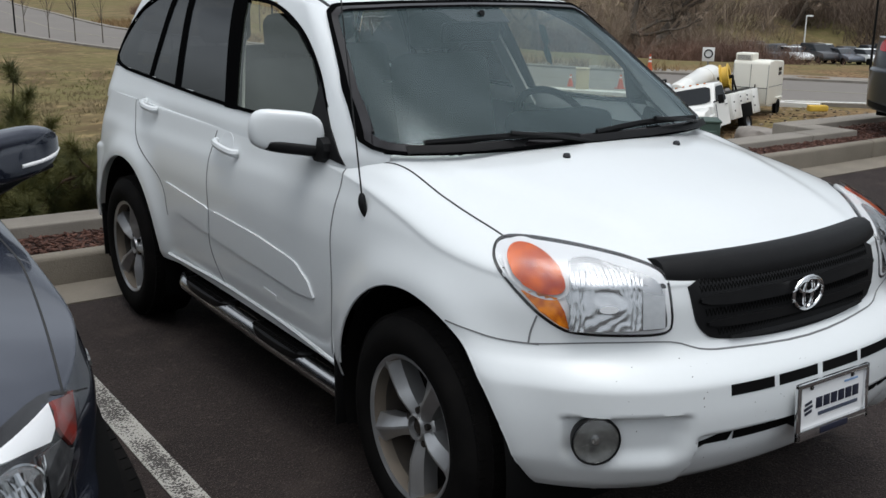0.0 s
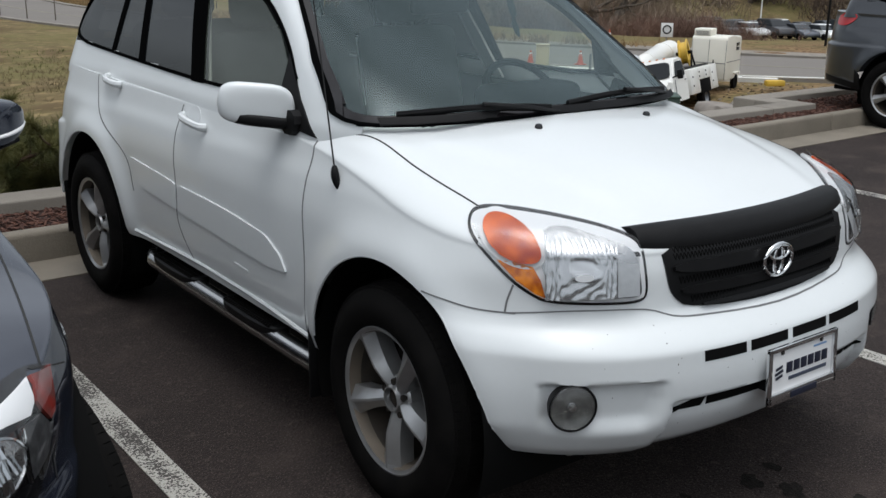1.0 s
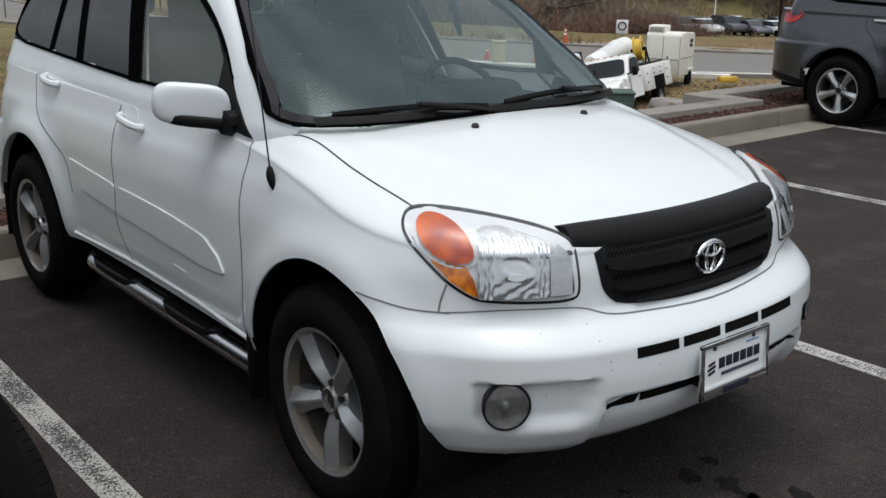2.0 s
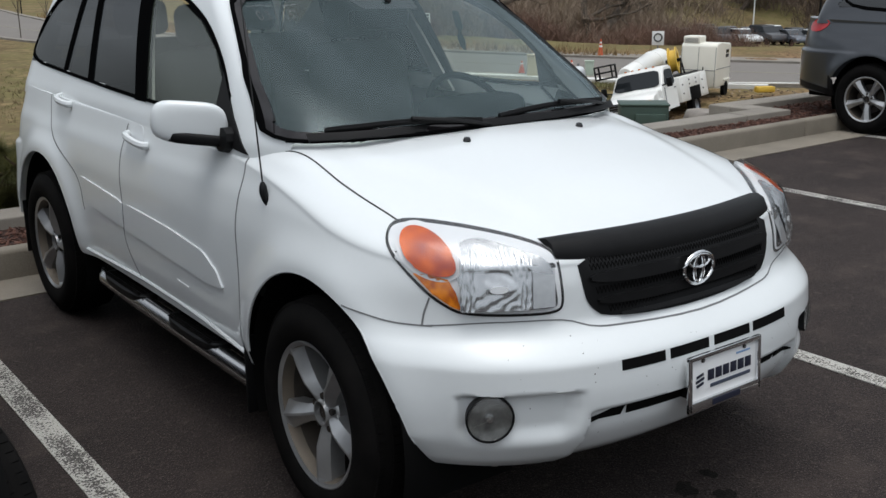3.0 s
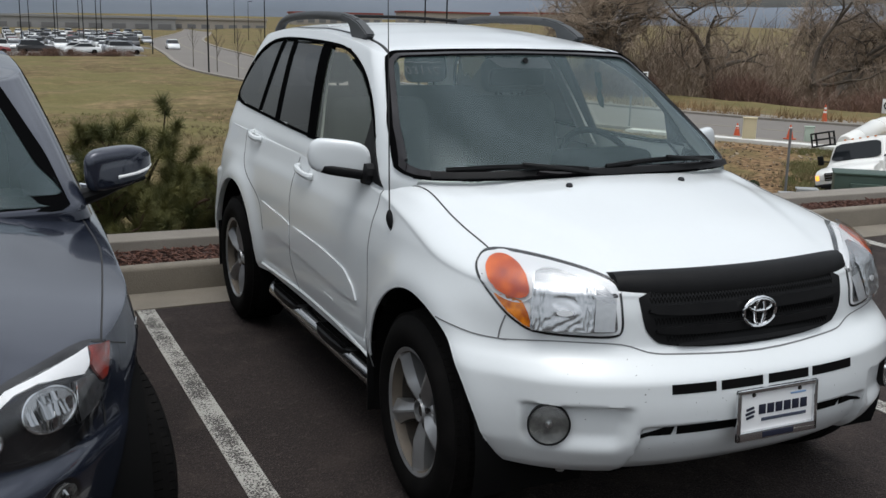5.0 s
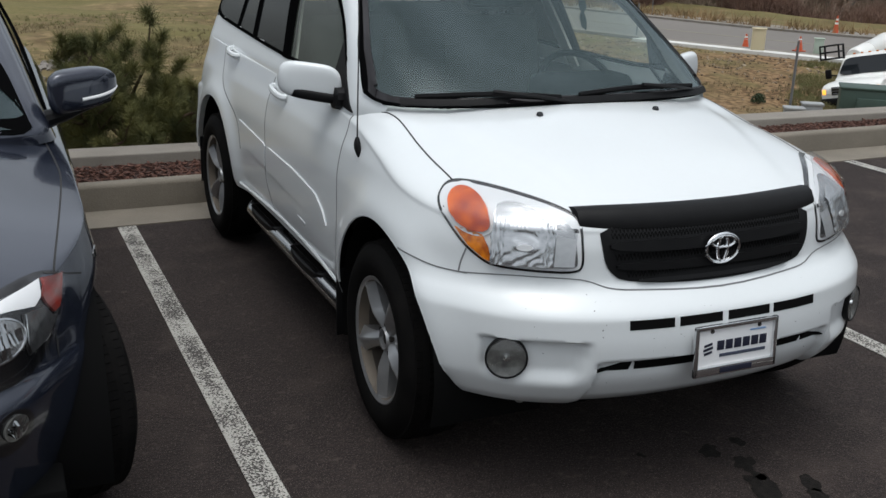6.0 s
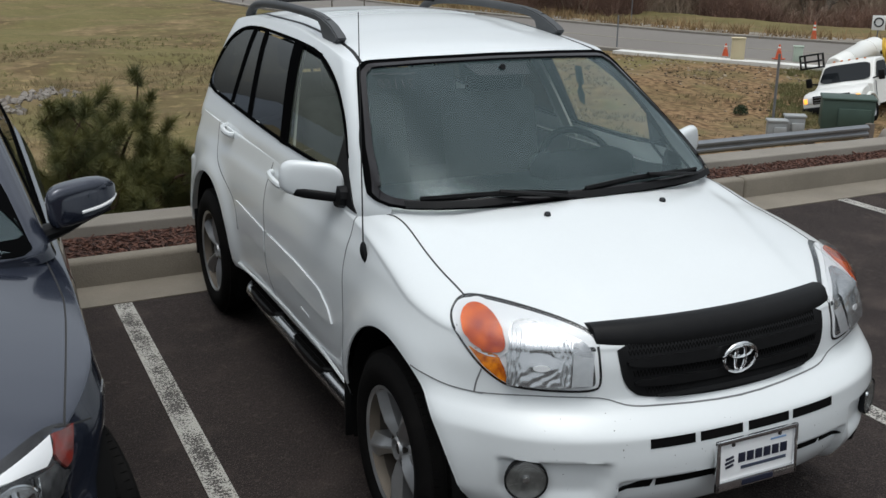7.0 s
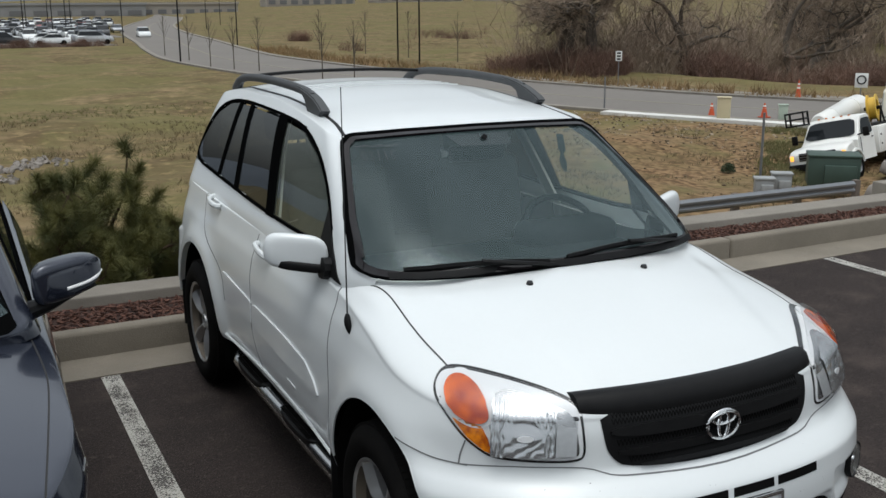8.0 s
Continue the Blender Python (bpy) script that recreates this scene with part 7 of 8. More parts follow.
def plate_solid(bm, outline, stations):
    """A body drawn as a side outline (along, up) and carried across: stations are (place across, drop, set-in)."""
    top = max(z for _, z in outline)
    rows = []
    for y, drop, inset in stations:
        mid = sum(x for x, _ in outline) / len(outline)
        rows.append([bm.verts.new((x - inset * (1 if x > mid else -1), y * (1 - 0.12 * max(0.0, (z - 1.25) / (top - 1.25))), z - drop * (z > 0.9))) for x, z in outline])
    n = len(outline)
    for a, b in zip(rows, rows[1:]):
        for k in range(n):
            bm.faces.new((a[k], a[(k + 1) % n], b[(k + 1) % n], b[k]))
    bm.faces.new(rows[0]), bm.faces.new(rows[-1][::-1])


def lorry():
    """A white utility lorry with a service body and a long boom tank; local x is ahead, y to its left."""
    t = thing("utility_lorry", (23.8, 20.7, -3.66), "white utility service lorry with lit amber lamps on the grass", "lorry", turn=180 + 21)
    edges = ((-0.98, 0.05, 0.05), (-0.93, 0.015, 0.02), (-0.5, 0.0, 0.0), (0.0, -0.01, -0.02), (0.5, 0.0, 0.0), (0.93, 0.015, 0.02), (0.98, 0.05, 0.05))
    bm = bmesh.new()
    plate_solid(bm, [(1.05, 0.58), (1.08, 0.85), (1.06, 1.08), (0.92, 1.19), (0.55, 1.25), (0.10, 1.29), (0.05, 0.60)], edges)
    part("hood", bm, LORRY, t, angle=40)
    bm = bmesh.new()
    plate_solid(bm, [(0.08, 0.55), (0.10, 1.29), (-0.08, 1.40), (-0.52, 1.98), (-0.66, 2.07), (-1.25, 2.09), (-1.42, 2.05), (-1.48, 1.30), (-1.48, 0.55)], edges)
    part("cab", bm, LORRY, t, angle=32)
    bm = bmesh.new()
    m = pose(-0.285, 0, 1.690, 0, -37.2, 0)
    ring = rounded([(-0.345, -0.86), (0.345, -0.76), (0.345, 0.76), (-0.345, 0.86)], 2, 0.12)
    faces = [[bm.verts.new(m @ Vector((d, y, x))) for x, y in ring] for d in (0.0, 0.022)]
    bm.faces.new(faces[0]), bm.faces.new(faces[1][::-1])
    for k in range(len(ring)):
        q = (k + 1) % len(ring)
        bm.faces.new((faces[0][k], faces[0][q], faces[1][q], faces[1][k]))
    part("windscreen", bm, DARKGLASS, t)
    for s in (-1, 1):
        bm = bmesh.new()
        outline = rounded([(-0.32, 1.42), (-0.64, 1.94), (-1.30, 1.95), (-1.32, 1.40)], 2, 0.12)
        sheets = [[bm.verts.new((x, s * (d - 0.110 * (z - 1.30) / 0.79), z)) for x, z in outline] for d in (0.955, 0.992)]
        bm.faces.new(sheets[0]), bm.faces.new(sheets[1][::-1])
        for k in range(len(outline)):
            q = (k + 1) % len(outline)
            bm.faces.new((sheets[0][k], sheets[0][q], sheets[1][q], sheets[1][k]))
        part("door_window", bm, DARKGLASS, t)
        bm = bmesh.new()
        box(bm, (0.05, 0.17, 0.20), (1.065, s * 0.72, 0.96), 0.015)
        part("headlamp", bm, SIGNWHITE, t)
        bm = bmesh.new()
        box(bm, (0.06, 0.13, 0.17), (1.045, s * 0.875, 0.95), 0.02)
        part("turn_signal", bm, AMBERLIT, t, "lit amber turn signal")
        bm = bmesh.new()
        box(bm, (0.12, 0.20, 0.32), (-0.12, s * 1.22, 1.50), 0.04)
        rod(bm, (-0.15, s * 0.93, 1.42), (-0.12, s * 1.16, 1.46), 0.025)
        part("mirror", bm, BLACK, t)
        # bulging front wing with a dark wheel opening
        bm = bmesh.new()
        arc = [(0.52 * math.cos(a), 0.52 * math.sin(a)) for a in np.linspace(0.15, math.pi - 0.15, 15)]
        rows = [[bm.verts.new((0.30 + f * x, s * y, 0.42 + f * z)) for x, z in arc] for f, y in ((1.16, 0.96), (1.10, 1.03), (1.0, 1.04), (0.94, 1.00))]
        for a, b in zip(rows, rows[1:]):
            for k in range(len(arc) - 1):
                bm.faces.new((a[k], a[k + 1], b[k + 1], b[k]))
        part("wing", bm, LORRY, t)
        bm = bmesh.new()
        bm.faces.new([bm.verts.new((0.30 + 0.97 * x, s * 0.985, 0.42 + 0.97 * z)) for x, z in arc] + [bm.verts.new((-0.20, s * 0.985, 0.40)), bm.verts.new((0.80, s * 0.985, 0.40))])
        part("wheel_opening", bm, WELL, t)
        bm = bmesh.new()
        box(bm, (0.022, 0.02, 0.66), (-0.20, s * 0.988, 1.0), 0.0)
        part("door_seam", bm, SEAM, t)
        bm = bmesh.new()
        box(bm, (0.12, 0.04, 0.04), (-1.22, s * 0.995, 1.26), 0.008)
        part("door_handle", bm, SEAM, t)
    bm = bmesh.new()
    box(bm, (0.06, 1.24, 0.27), (1.065, 0, 0.965), 0.02)
    g = part("grille", bm, GLOSSBLACK, t)
    for k in range(3):
        bm = bmesh.new()
        box(bm, (0.03, 1.16, 0.022), (1.10, 0, 0.88 + 0.085 * k), 0.004)
        part("grille_bar", bm, GALV, g)
    bm = bmesh.new()
    box(bm, (0.18, 1.98, 0.24), (1.10, 0, 0.62), 0.05)
    part("bumper", bm, BLACK, t)
    for k in range(5):
        bm = bmesh.new()
        box(bm, (0.08, 0.07, 0.04), (-0.66, -0.52 + 0.26 * k, 2.10), 0.012)
        part("roof_marker", bm, AMBER2, t)
    bm = bmesh.new()
    box(bm, (3.0, 2.10, 0.92), (-3.10, 0, 1.10), 0.03)
    body = part("service_body", bm, LORRY, t)
    bm = bmesh.new()
    box(bm, (3.0, 1.5, 0.12), (-3.10, 0, 1.565), 0.02)
    part("load_bed", bm, BLACK, body)
    for s in (-1, 1):
        for k in range(4):
            bm = bmesh.new()
            tall = k in (0, 3)
            box(bm, (0.66, 0.03, 0.80 if tall else 0.40), (-2.00 - 0.73 * k, s * 1.055, 1.10 if tall else 1.31), 0.012)
            d = part("locker_door", bm, LORRY, body)
            for dz in (0.16, -0.16):
                bm = bmesh.new()
                box(bm, (0.07, 0.03, 0.06), (-1.78 - 0.73 * k, s * 1.075, (1.10 if tall else 1.31) + dz * (1 if tall else 0.5)), 0.006)
                part("latch", bm, BLACK, d)
        bm = bmesh.new()
        box(bm, (1.15, 0.03, 0.52), (-3.10, s * 1.048, 0.86), 0.01)
        part("wheel_opening", bm, WELL, body)
    bm = bmesh.new()
    lathe(bm, [(0.001, 0.0), (0.25, 0.0), (0.29, 0.05), (0.31, 0.12), (0.34, 1.00), (0.355, 1.01), (0.355, 1.06), (0.35, 1.07), (0.44, 2.7), (0.46, 2.72), (0.46, 2.80), (0.44, 2.82), (0.44, 3.6), (0.32, 3.75), (0.001, 3.77)], 32, pose(-0.80, -0.60, 1.98, 0, -85, 0))
    part("tank", bm, LORRY, t, "white boom tank on the lorry's back")
    bm = bmesh.new()
    lathe(bm, [(0.30, -0.16), (0.50, -0.16), (0.50, -0.12), (0.40, -0.10), (0.40, 0.10), (0.50, 0.12), (0.50, 0.16), (0.30, 0.16)], 32, pose(-3.30, 0.35, 2.15, 90, 0, 12), closed=True)
    reel = part("hose_reel", bm, YELLOW, t, "yellow hose reel")
    bm = bmesh.new()
    rod(bm, (-3.30, 0.05, 2.15), (-3.30, 0.65, 2.15), 0.07)
    for s in (-0.2, 0.2):
        rod(bm, (-3.30 + s, 0.62, 1.60), (-3.30, 0.62, 2.15), 0.035)
    part("reel_stand", bm, BLACK, reel)
    bm = bmesh.new()
    for y in (-1.25, -0.62):
        rod(bm, (-0.05, y, 1.98), (-0.05, y, 2.48), 0.035)
        rod(bm, (0.32, y, 2.02), (0.32, y, 2.46), 0.03)
    for z in (2.02, 2.24, 2.46):
        rod(bm, (-0.05, -1.25, z), (-0.05, -0.62, z), 0.03)
        rod(bm, (0.32, -1.25, z), (0.32, -0.62, z), 0.03)
        for y in (-1.25, -0.62):
            rod(bm, (-0.05, y, z), (0.32, y, z), 0.03)
    part("rack", bm, BLACK, t)
    for x in (0.30, -3.10):
        for s in (-1, 1):
            bm = bmesh.new()
            m = pose(x, s * 0.90, 0.40, 90 * -s, 0, 0)
            lathe(bm, [(0.20, -0.13), (0.40, -0.12), (0.41, -0.05), (0.41, 0.06), (0.40, 0.12), (0.36, 0.145), (0.22, 0.14)], 28, m)
            tyre = part("tyre", bm, RUBBER, t)
            bm = bmesh.new()
            lathe(bm, [(0.001, 0.06), (0.08, 0.07), (0.10, 0.03), (0.18, 0.03), (0.215, 0.13)], 24, m)
            part("rim", bm, GALV, tyre)
    t.matrix_basis = t.matrix_basis @ pose(0, 0, 0, 13, 0, 0) @ Matrix.Diagonal((0.96, 0.96, 0.95, 1))


AMBERLIT = material("lit_amber_lamp", (0.9, 0.4, 0.05), 0.3)
AMBERLIT.node_tree.nodes["Principled BSDF"].inputs["Emission Color"].default_value = (1.0, 0.42, 0.06, 1)
AMBERLIT.node_tree.nodes["Principled BSDF"].inputs["Emission Strength"].default_value = 1.2
lorry()


def trailer():
    t = thing("vacuum_trailer", (29.3, 22.6, -3.11), "cream box trailer with a raised front hitched behind a lorry", "trailer", turn=180 + 20)
    bm = bmesh.new()
    prof = [(1.1, 0.50), (1.15, 1.25), (1.08, 2.30), (0.96, 2.42), (0.35, 2.42), (-1.05, 2.36), (-1.18, 2.22), (-1.2, 0.50)]
    rows = [[bm.verts.new((x, y, z)) for x, z in prof] for y in (-0.98, 0.98)]
    for k in range(len(prof)):
        bm.faces.new((rows[0][k], rows[0][(k + 1) % len(prof)], rows[1][(k + 1) % len(prof)], rows[1][k]))
    bm.faces.new(rows[0]), bm.faces.new(rows[1][::-1])
    bmesh.ops.bevel(bm, geom=bm.edges[:], offset=0.07, segments=3, profile=0.5, affect="EDGES")
    part("box_body", bm, CREAM, t)
    bm = bmesh.new()
    box(bm, (0.90, 0.92, 0.34), (0.55, -0.46, 2.54), 0.06, (0, 0, 0), 3)
    unit = part("roof_unit", bm, CREAM, t, "white cooling unit on the trailer's roof")
    for k in range(4):
        bm = bmesh.new()
        box(bm, (0.02, 0.70, 0.022), (1.005, -0.46, 2.45 + 0.05 * k), 0.004)
        part("vent_slat", bm, SEAM, unit)
    for y in (-0.93, 0.0, 0.93):
        bm = bmesh.new()
        box(bm, (0.02, 0.022, 1.7), (1.135, y, 1.40), 0.004, (0, -2, 0))
        part("front_seam", bm, SEAM, t)
    bm = bmesh.new()
    box(bm, (0.03, 1.90, 0.03), (1.150, 0, 1.25), 0.006)
    part("front_band", bm, SEAM, t)
    for s in (-1, 1):
        bm = bmesh.new()
        box(bm, (0.45, 0.03, 0.34), (-0.55, s * 0.985, 1.92), 0.01)
        w = part("side_window", bm, DARKGLASS, t)
        bm = bmesh.new()
        box(bm, (0.47, 0.02, 0.03), (-0.55, s * 1.0, 1.92), 0.003)
        part("window_bar", bm, CREAM, w)
        bm = bmesh.new()
        box(bm, (2.2, 0.02, 0.025), (-0.05, s * 0.985, 1.30), 0.004)
        part("seam", bm, SEAM, t)
        bm = bmesh.new()
        m = pose(-0.62, s * 0.90, 0.34, 90 * -s, 0, 0)
        lathe(bm, [(0.18, -0.1), (0.34, -0.1), (0.34, 0.09), (0.18, 0.1), (0.001, 0.05)], 24, m)
        part("wheel", bm, RUBBER, t)
        bm = bmesh.new()
        box(bm, (0.95, 0.26, 0.06), (-0.62, s * 0.93, 0.76), 0.02)
        part("mudguard", bm, CREAM, t)
    bm = bmesh.new()
    lathe(bm, [(0.001, 0), (0.18, 0), (0.18, 0.2), (0.001, 0.2)], 20, pose(1.3, 0.45, 1.0, 90, 0, 0))
    rod(bm, (1.1, 0, 0.6), (2.3, 0, 0.55), 0.06)
    rod(bm, (1.2, 0.3, 0.8), (1.2, 0.3, 1.4), 0.03)
    part("hitch", bm, BLACK, t)
    t.matrix_basis = t.matrix_basis @ Matrix.Diagonal((0.74, 0.70, 0.84, 1))


trailer()


def barricade():
    b = thing("fallen_barricade", (30.3, 20.6, LOW + 0.14), "yellow barricade foot with a white pole lying across it", "barricade")
    bm = bmesh.new()
    box(bm, (0.72, 0.32, 0.22), (0, 0, 0.11), 0.05, (0, 0, -30))
    part("foot", bm, YELLOW, b)
    bm = bmesh.new()
    rod(bm, (-0.9, 0.8, 0.34), (1.3, -1.4, 0.34), 0.03)
    part("pole", bm, SIGNWHITE, b)


barricade()


def boulder(x, y, z, size, seed):
    r = random.Random(seed)
    bm = bmesh.new()
    bmesh.ops.create_icosphere(bm, subdivisions=3, radius=1.0)
    o = Vector((r.uniform(0, 50), r.uniform(0, 50), 0))
    for v in bm.verts:
        v.co *= 1 + 0.22 * noise.noise(v.co * 1.3 + o)
        v.co = Vector((v.co.x * size[0], v.co.y * size[1], max(-0.5, min(0.62, v.co.z)) * size[2]))
    ob = part("boulder", bm, ROCK, angle=25)
    ob.matrix_basis = pose(x, y, z, 0, 0, r.uniform(0, 180))
    return tagged(ob, "flat grey-brown landscaping boulder behind the low wall", "boulder", "boulders")


boulder(18.9, 14.2, -2.85, (0.75, 0.55, 0.75), 1)
boulder(20.3, 14.9, -2.85, (0.95, 0.6, 0.70), 2)
boulder(24.2, 18.4, -3.02, (0.9, 0.6, 0.36), 3)
boulder(25.4, 18.0, -3.02, (0.8, 0.55, 0.30), 4)
def bank_stones():
    """Pale broken stones strewn over the bare bank."""
    r = random.Random(6)
    verts, faces = [], []
    for _ in range(420):
        y = r.uniform(16, 38)
        x = road_near(y) - 1.2 - abs(r.gauss(0, 4.5))
        if x < 9:
            continue
        m = pose(x, y, ground_z(x, y) + 0.01, r.uniform(-30, 30), r.uniform(-30, 30), r.uniform(0, 180))
        l, w, h = (r.uniform(0.025, 0.075) for _ in range(3))
        n = len(verts)
        verts += [tuple(m @ Vector((sx * l * r.uniform(0.6, 1), sy * w * r.uniform(0.6, 1), sz * h * 0.5))) for sx in (-1, 1) for sy in (-1, 1) for sz in (-1, 1)]
        faces += [tuple(n + i for i in f) for f in ((0, 1, 3, 2), (4, 6, 7, 5), (0, 4, 5, 1), (2, 3, 7, 6), (1, 5, 7, 3), (0, 2, 6, 4))]
    me = bpy.data.meshes.new("bank_stones")
    me.from_pydata(verts, [], faces)
    me.materials.append(material("pale_stone", (0.33, 0.27, 0.20), 0.9, vary=0.8, scale=0.6, dark=(0.16, 0.12, 0.085)))
    tagged(new("bank_stones", me), "pale broken stones on the bare earth bank", "stones", kind="stuff")


bank_stones()


def soil_clods():
    """Dark lumps and dead tussocks over the bare bank."""
    r = random.Random(16)
    bm = bmesh.new()
    for _ in range(620):
        y = r.uniform(15.5, 37)
        x = road_near(y) - 2.0 - abs(r.gauss(0, 6.5))
        if x < 8.5:
            continue
        q = r.uniform(0.022, 0.060)
        bmesh.ops.create_icosphere(bm, subdivisions=1, radius=1.0, matrix=pose(x, y, ground_z(x, y) + 0.01, 0, 0, r.uniform(0, 180)) @ Matrix.Diagonal((q * r.uniform(0.9, 1.5), q, q * 0.8, 1)))
    tagged(part("soil_clods", bm, material("dark_soil_clod", (0.040, 0.028, 0.018), 0.95, vary=0.8, scale=2.0, dark=(0.11, 0.075, 0.042))), "dark clods and dead tussocks on the earth bank", "soil", kind="stuff")


soil_clods()

# ---- bare cottonwoods and brush beyond the road ----
def branch(bm, p, d, length, r, depth, rng, twigs):
    pts, q = [p], d.copy()
    n = 4
    for k in range(n):
        q = (q + Vector((rng.gauss(0, 0.30), rng.gauss(0, 0.30), rng.gauss(0.03, 0.20)))).normalized()
        pts.append(pts[-1] + q * length / n)
    tube(bm, pts, [r * (1 - 0.42 * k / n) for k in range(n + 1)], 6 if depth < 2 else 4, caps=False)
    if depth >= 4:
        twigs.append((pts[2], pts[-1], q))
        return
    for k in range(rng.randint(2, 4) if depth else 4):
        at = pts[rng.randint(2, n)]
        out = Vector((rng.gauss(0, 1), rng.gauss(0, 1), rng.gauss(0.25, 0.5))).normalized()
        branch(bm, at, (q * 0.55 + out).normalized(), length * rng.uniform(0.55, 0.82), r * rng.uniform(0.42, 0.6), depth + 1, rng, twigs)


def cottonwood(x, y, height, seed, lean=(0, 0), stems=1):
    rng = random.Random(seed)
    z = ground_z(x, y)
    tree = thing("cottonwood_tree", (x, y, z), "bare grey-brown cottonwood with gnarled spreading limbs", "tree", "bare trees")
    bm, tw, twigs = bmesh.new(), bmesh.new(), []
    for s in range(stems):
        d = Vector((lean[0] + rng.gauss(0, 0.28) * (stems > 1), lean[1] + rng.gauss(0, 0.2), 1)).normalized()
        branch(bm, Vector((rng.gauss(0, 0.4) * (stems > 1), 0, -0.2)), d, height * 0.34, 0.029 * height / (1 + 0.25 * (stems > 1)), 0, rng, twigs)
    for a, b, d in twigs:
        for k in range(22):
            p = a.lerp(b, rng.random())
            e = p + (d * 0.5 + Vector((rng.gauss(0, 0.7), rng.gauss(0, 0.7), rng.gauss(-0.15, 0.6)))).normalized() * rng.uniform(0.4, 1.5)
            rod(tw, p, e, 0.014, 0.004, 3, caps=False)
    part("trunk", bm, GREYBARK, tree, angle=60)
    tagged(part("twig_spray", tw, TWIGS, tree, "fine bare twigs"), kind="stuff")


cottonwood(38.5, 59.5, 15.5, 4, (-0.2, 0), 3)
cottonwood(42.0, 62.0, 15.0, 9, (0.1, 0), 2)
cottonwood(50.0, 60.0, 15.0, 5, (0.35, 0))
cottonwood(60.0, 59.0, 16.0, 6, (0.3, 0.1), 2)
cottonwood(68.5, 62.0, 15.0, 7, (0.1, 0), 2)
cottonwood(112.0, 76.0, 16.0, 12, (-0.1, 0), 2)
cottonwood(121.0, 65.0, 16.0, 14, (0.1, 0), 2)
cottonwood(58.0, 70.0, 11.0, 15, (0, 0), 2)
cottonwood(128.0, 54.0, 15.0, 17, (0, 0), 2)
cottonwood(98.0, 72.0, 13.0, 19, (0.2, 0), 2)
cottonwood(112.0, 60.0, 13.0, 21, (-0.2, 0), 2)


def thicket(name, count, spots, lo, hi, mat, label, seed, low_side=4.0):
    """Brush: domed leafless shrubs of many thin forking stems, standing in uneven clumps."""
    rng = random.Random(seed)
    verts, faces = [], []

    def stem(a, b, w):
        t = rng.uniform(0, 6.283)
        s = Vector((math.cos(t) * w, math.sin(t) * w, 0))
        n = len(verts)
        verts.extend((tuple(a + s), tuple(a - s), tuple(b)))
        faces.append((n, n + 1, n + 2))

    for _ in range(count):
        cx, cy, sx, sy = rng.choice(spots)
        x, y = rng.gauss(cx, sx), rng.gauss(cy, sy)
        if 0 < x - road_near(y) + 2 < ROAD_W + 2 + low_side or noise.noise((x * 0.13, y * 0.13, seed)) < -0.06:
            continue
        h = rng.uniform(lo, hi) * (0.8 + 0.7 * noise.noise((x * 0.2, y * 0.2, 6)))
        z = ground_z(x, y) - 0.05
        for _ in range(15):
            az, el = rng.uniform(0, 6.283), rng.uniform(0.35, 1.5)
            d = Vector((math.cos(az) * math.cos(el) * 0.9, math.sin(az) * math.cos(el) * 0.9, math.sin(el)))
            base = Vector((x + rng.gauss(0, 0.12 * h), y + rng.gauss(0, 0.12 * h), z))
            mid = base + d * h * rng.uniform(0.45, 0.6)
            tip = mid + (d + Vector((rng.gauss(0, 0.5), rng.gauss(0, 0.5), 0.1))).normalized() * h * rng.uniform(0.3, 0.5)
            w = 0.010 + 0.0045 * h
            stem(base, mid + (mid - base) * 0.25, w)
            stem(mid, tip, w * 0.8)
            for _ in range(3):
                q = base.lerp(mid, rng.uniform(0.4, 1.0)) if rng.random() < 0.5 else mid.lerp(tip, rng.random())
                stem(q, q + (d * 0.6 + Vector((rng.gauss(0, 0.8), rng.gauss(0, 0.8), rng.gauss(0.15, 0.5)))).normalized() * h * rng.uniform(0.14, 0.34), w * 0.6)
    me = bpy.data.meshes.new(name)
    me.from_pydata(verts, [], faces)
    me.materials.append(mat)
    return tagged(new(name, me), label, "brush", kind="stuff")


thicket("brush_thicket", 3000, [(44, 62, 3, 3), (50, 62, 4, 3), (56, 60, 4, 3), (62, 59, 3, 3), (66, 63, 2.5, 2.5), (112, 80, 5, 4), (118, 70, 5, 4), (124, 61, 5, 4), (130, 50, 6, 5), (122, 86, 6, 5), (134, 66, 7, 5)], 1.8, 5.0, TWIGS, "dense leafless grey-brown riverside brush", 31)
thicket("brush_thicket", 2600, [(37.5, 62, 1.6, 1.6), (41, 57, 2.2, 1.5), (49, 54, 3, 1.5), (58, 49, 4, 2), (56, 46, 2, 2), (108, 76, 3, 2.5), (116, 66, 3, 3)], 0.9, 2.4, RUSSET, "russet bare shrubs along the roadside", 32, 2.2)
thicket("low_bushes", 230, [(42.7, 130, 0.8, 0.8), (40, 100, 1.6, 0.4), (63, 126, 2.2, 0.7), (52, 118, 1.2, 0.5), (70, 140, 3, 0.8)], 1.0, 2.2, RUSSET, "dark low bushes on the far meadow", 33)
thicket("low_hedge", 420, [(-14, 128, 4, 0.5), (-6, 128, 4, 0.5), (2, 128, 4, 0.5), (9, 128, 3, 0.5), (14, 128, 1.5, 0.5)], 0.8, 1.7, RUSSET, "brown winter hedge before the distant car park", 34)


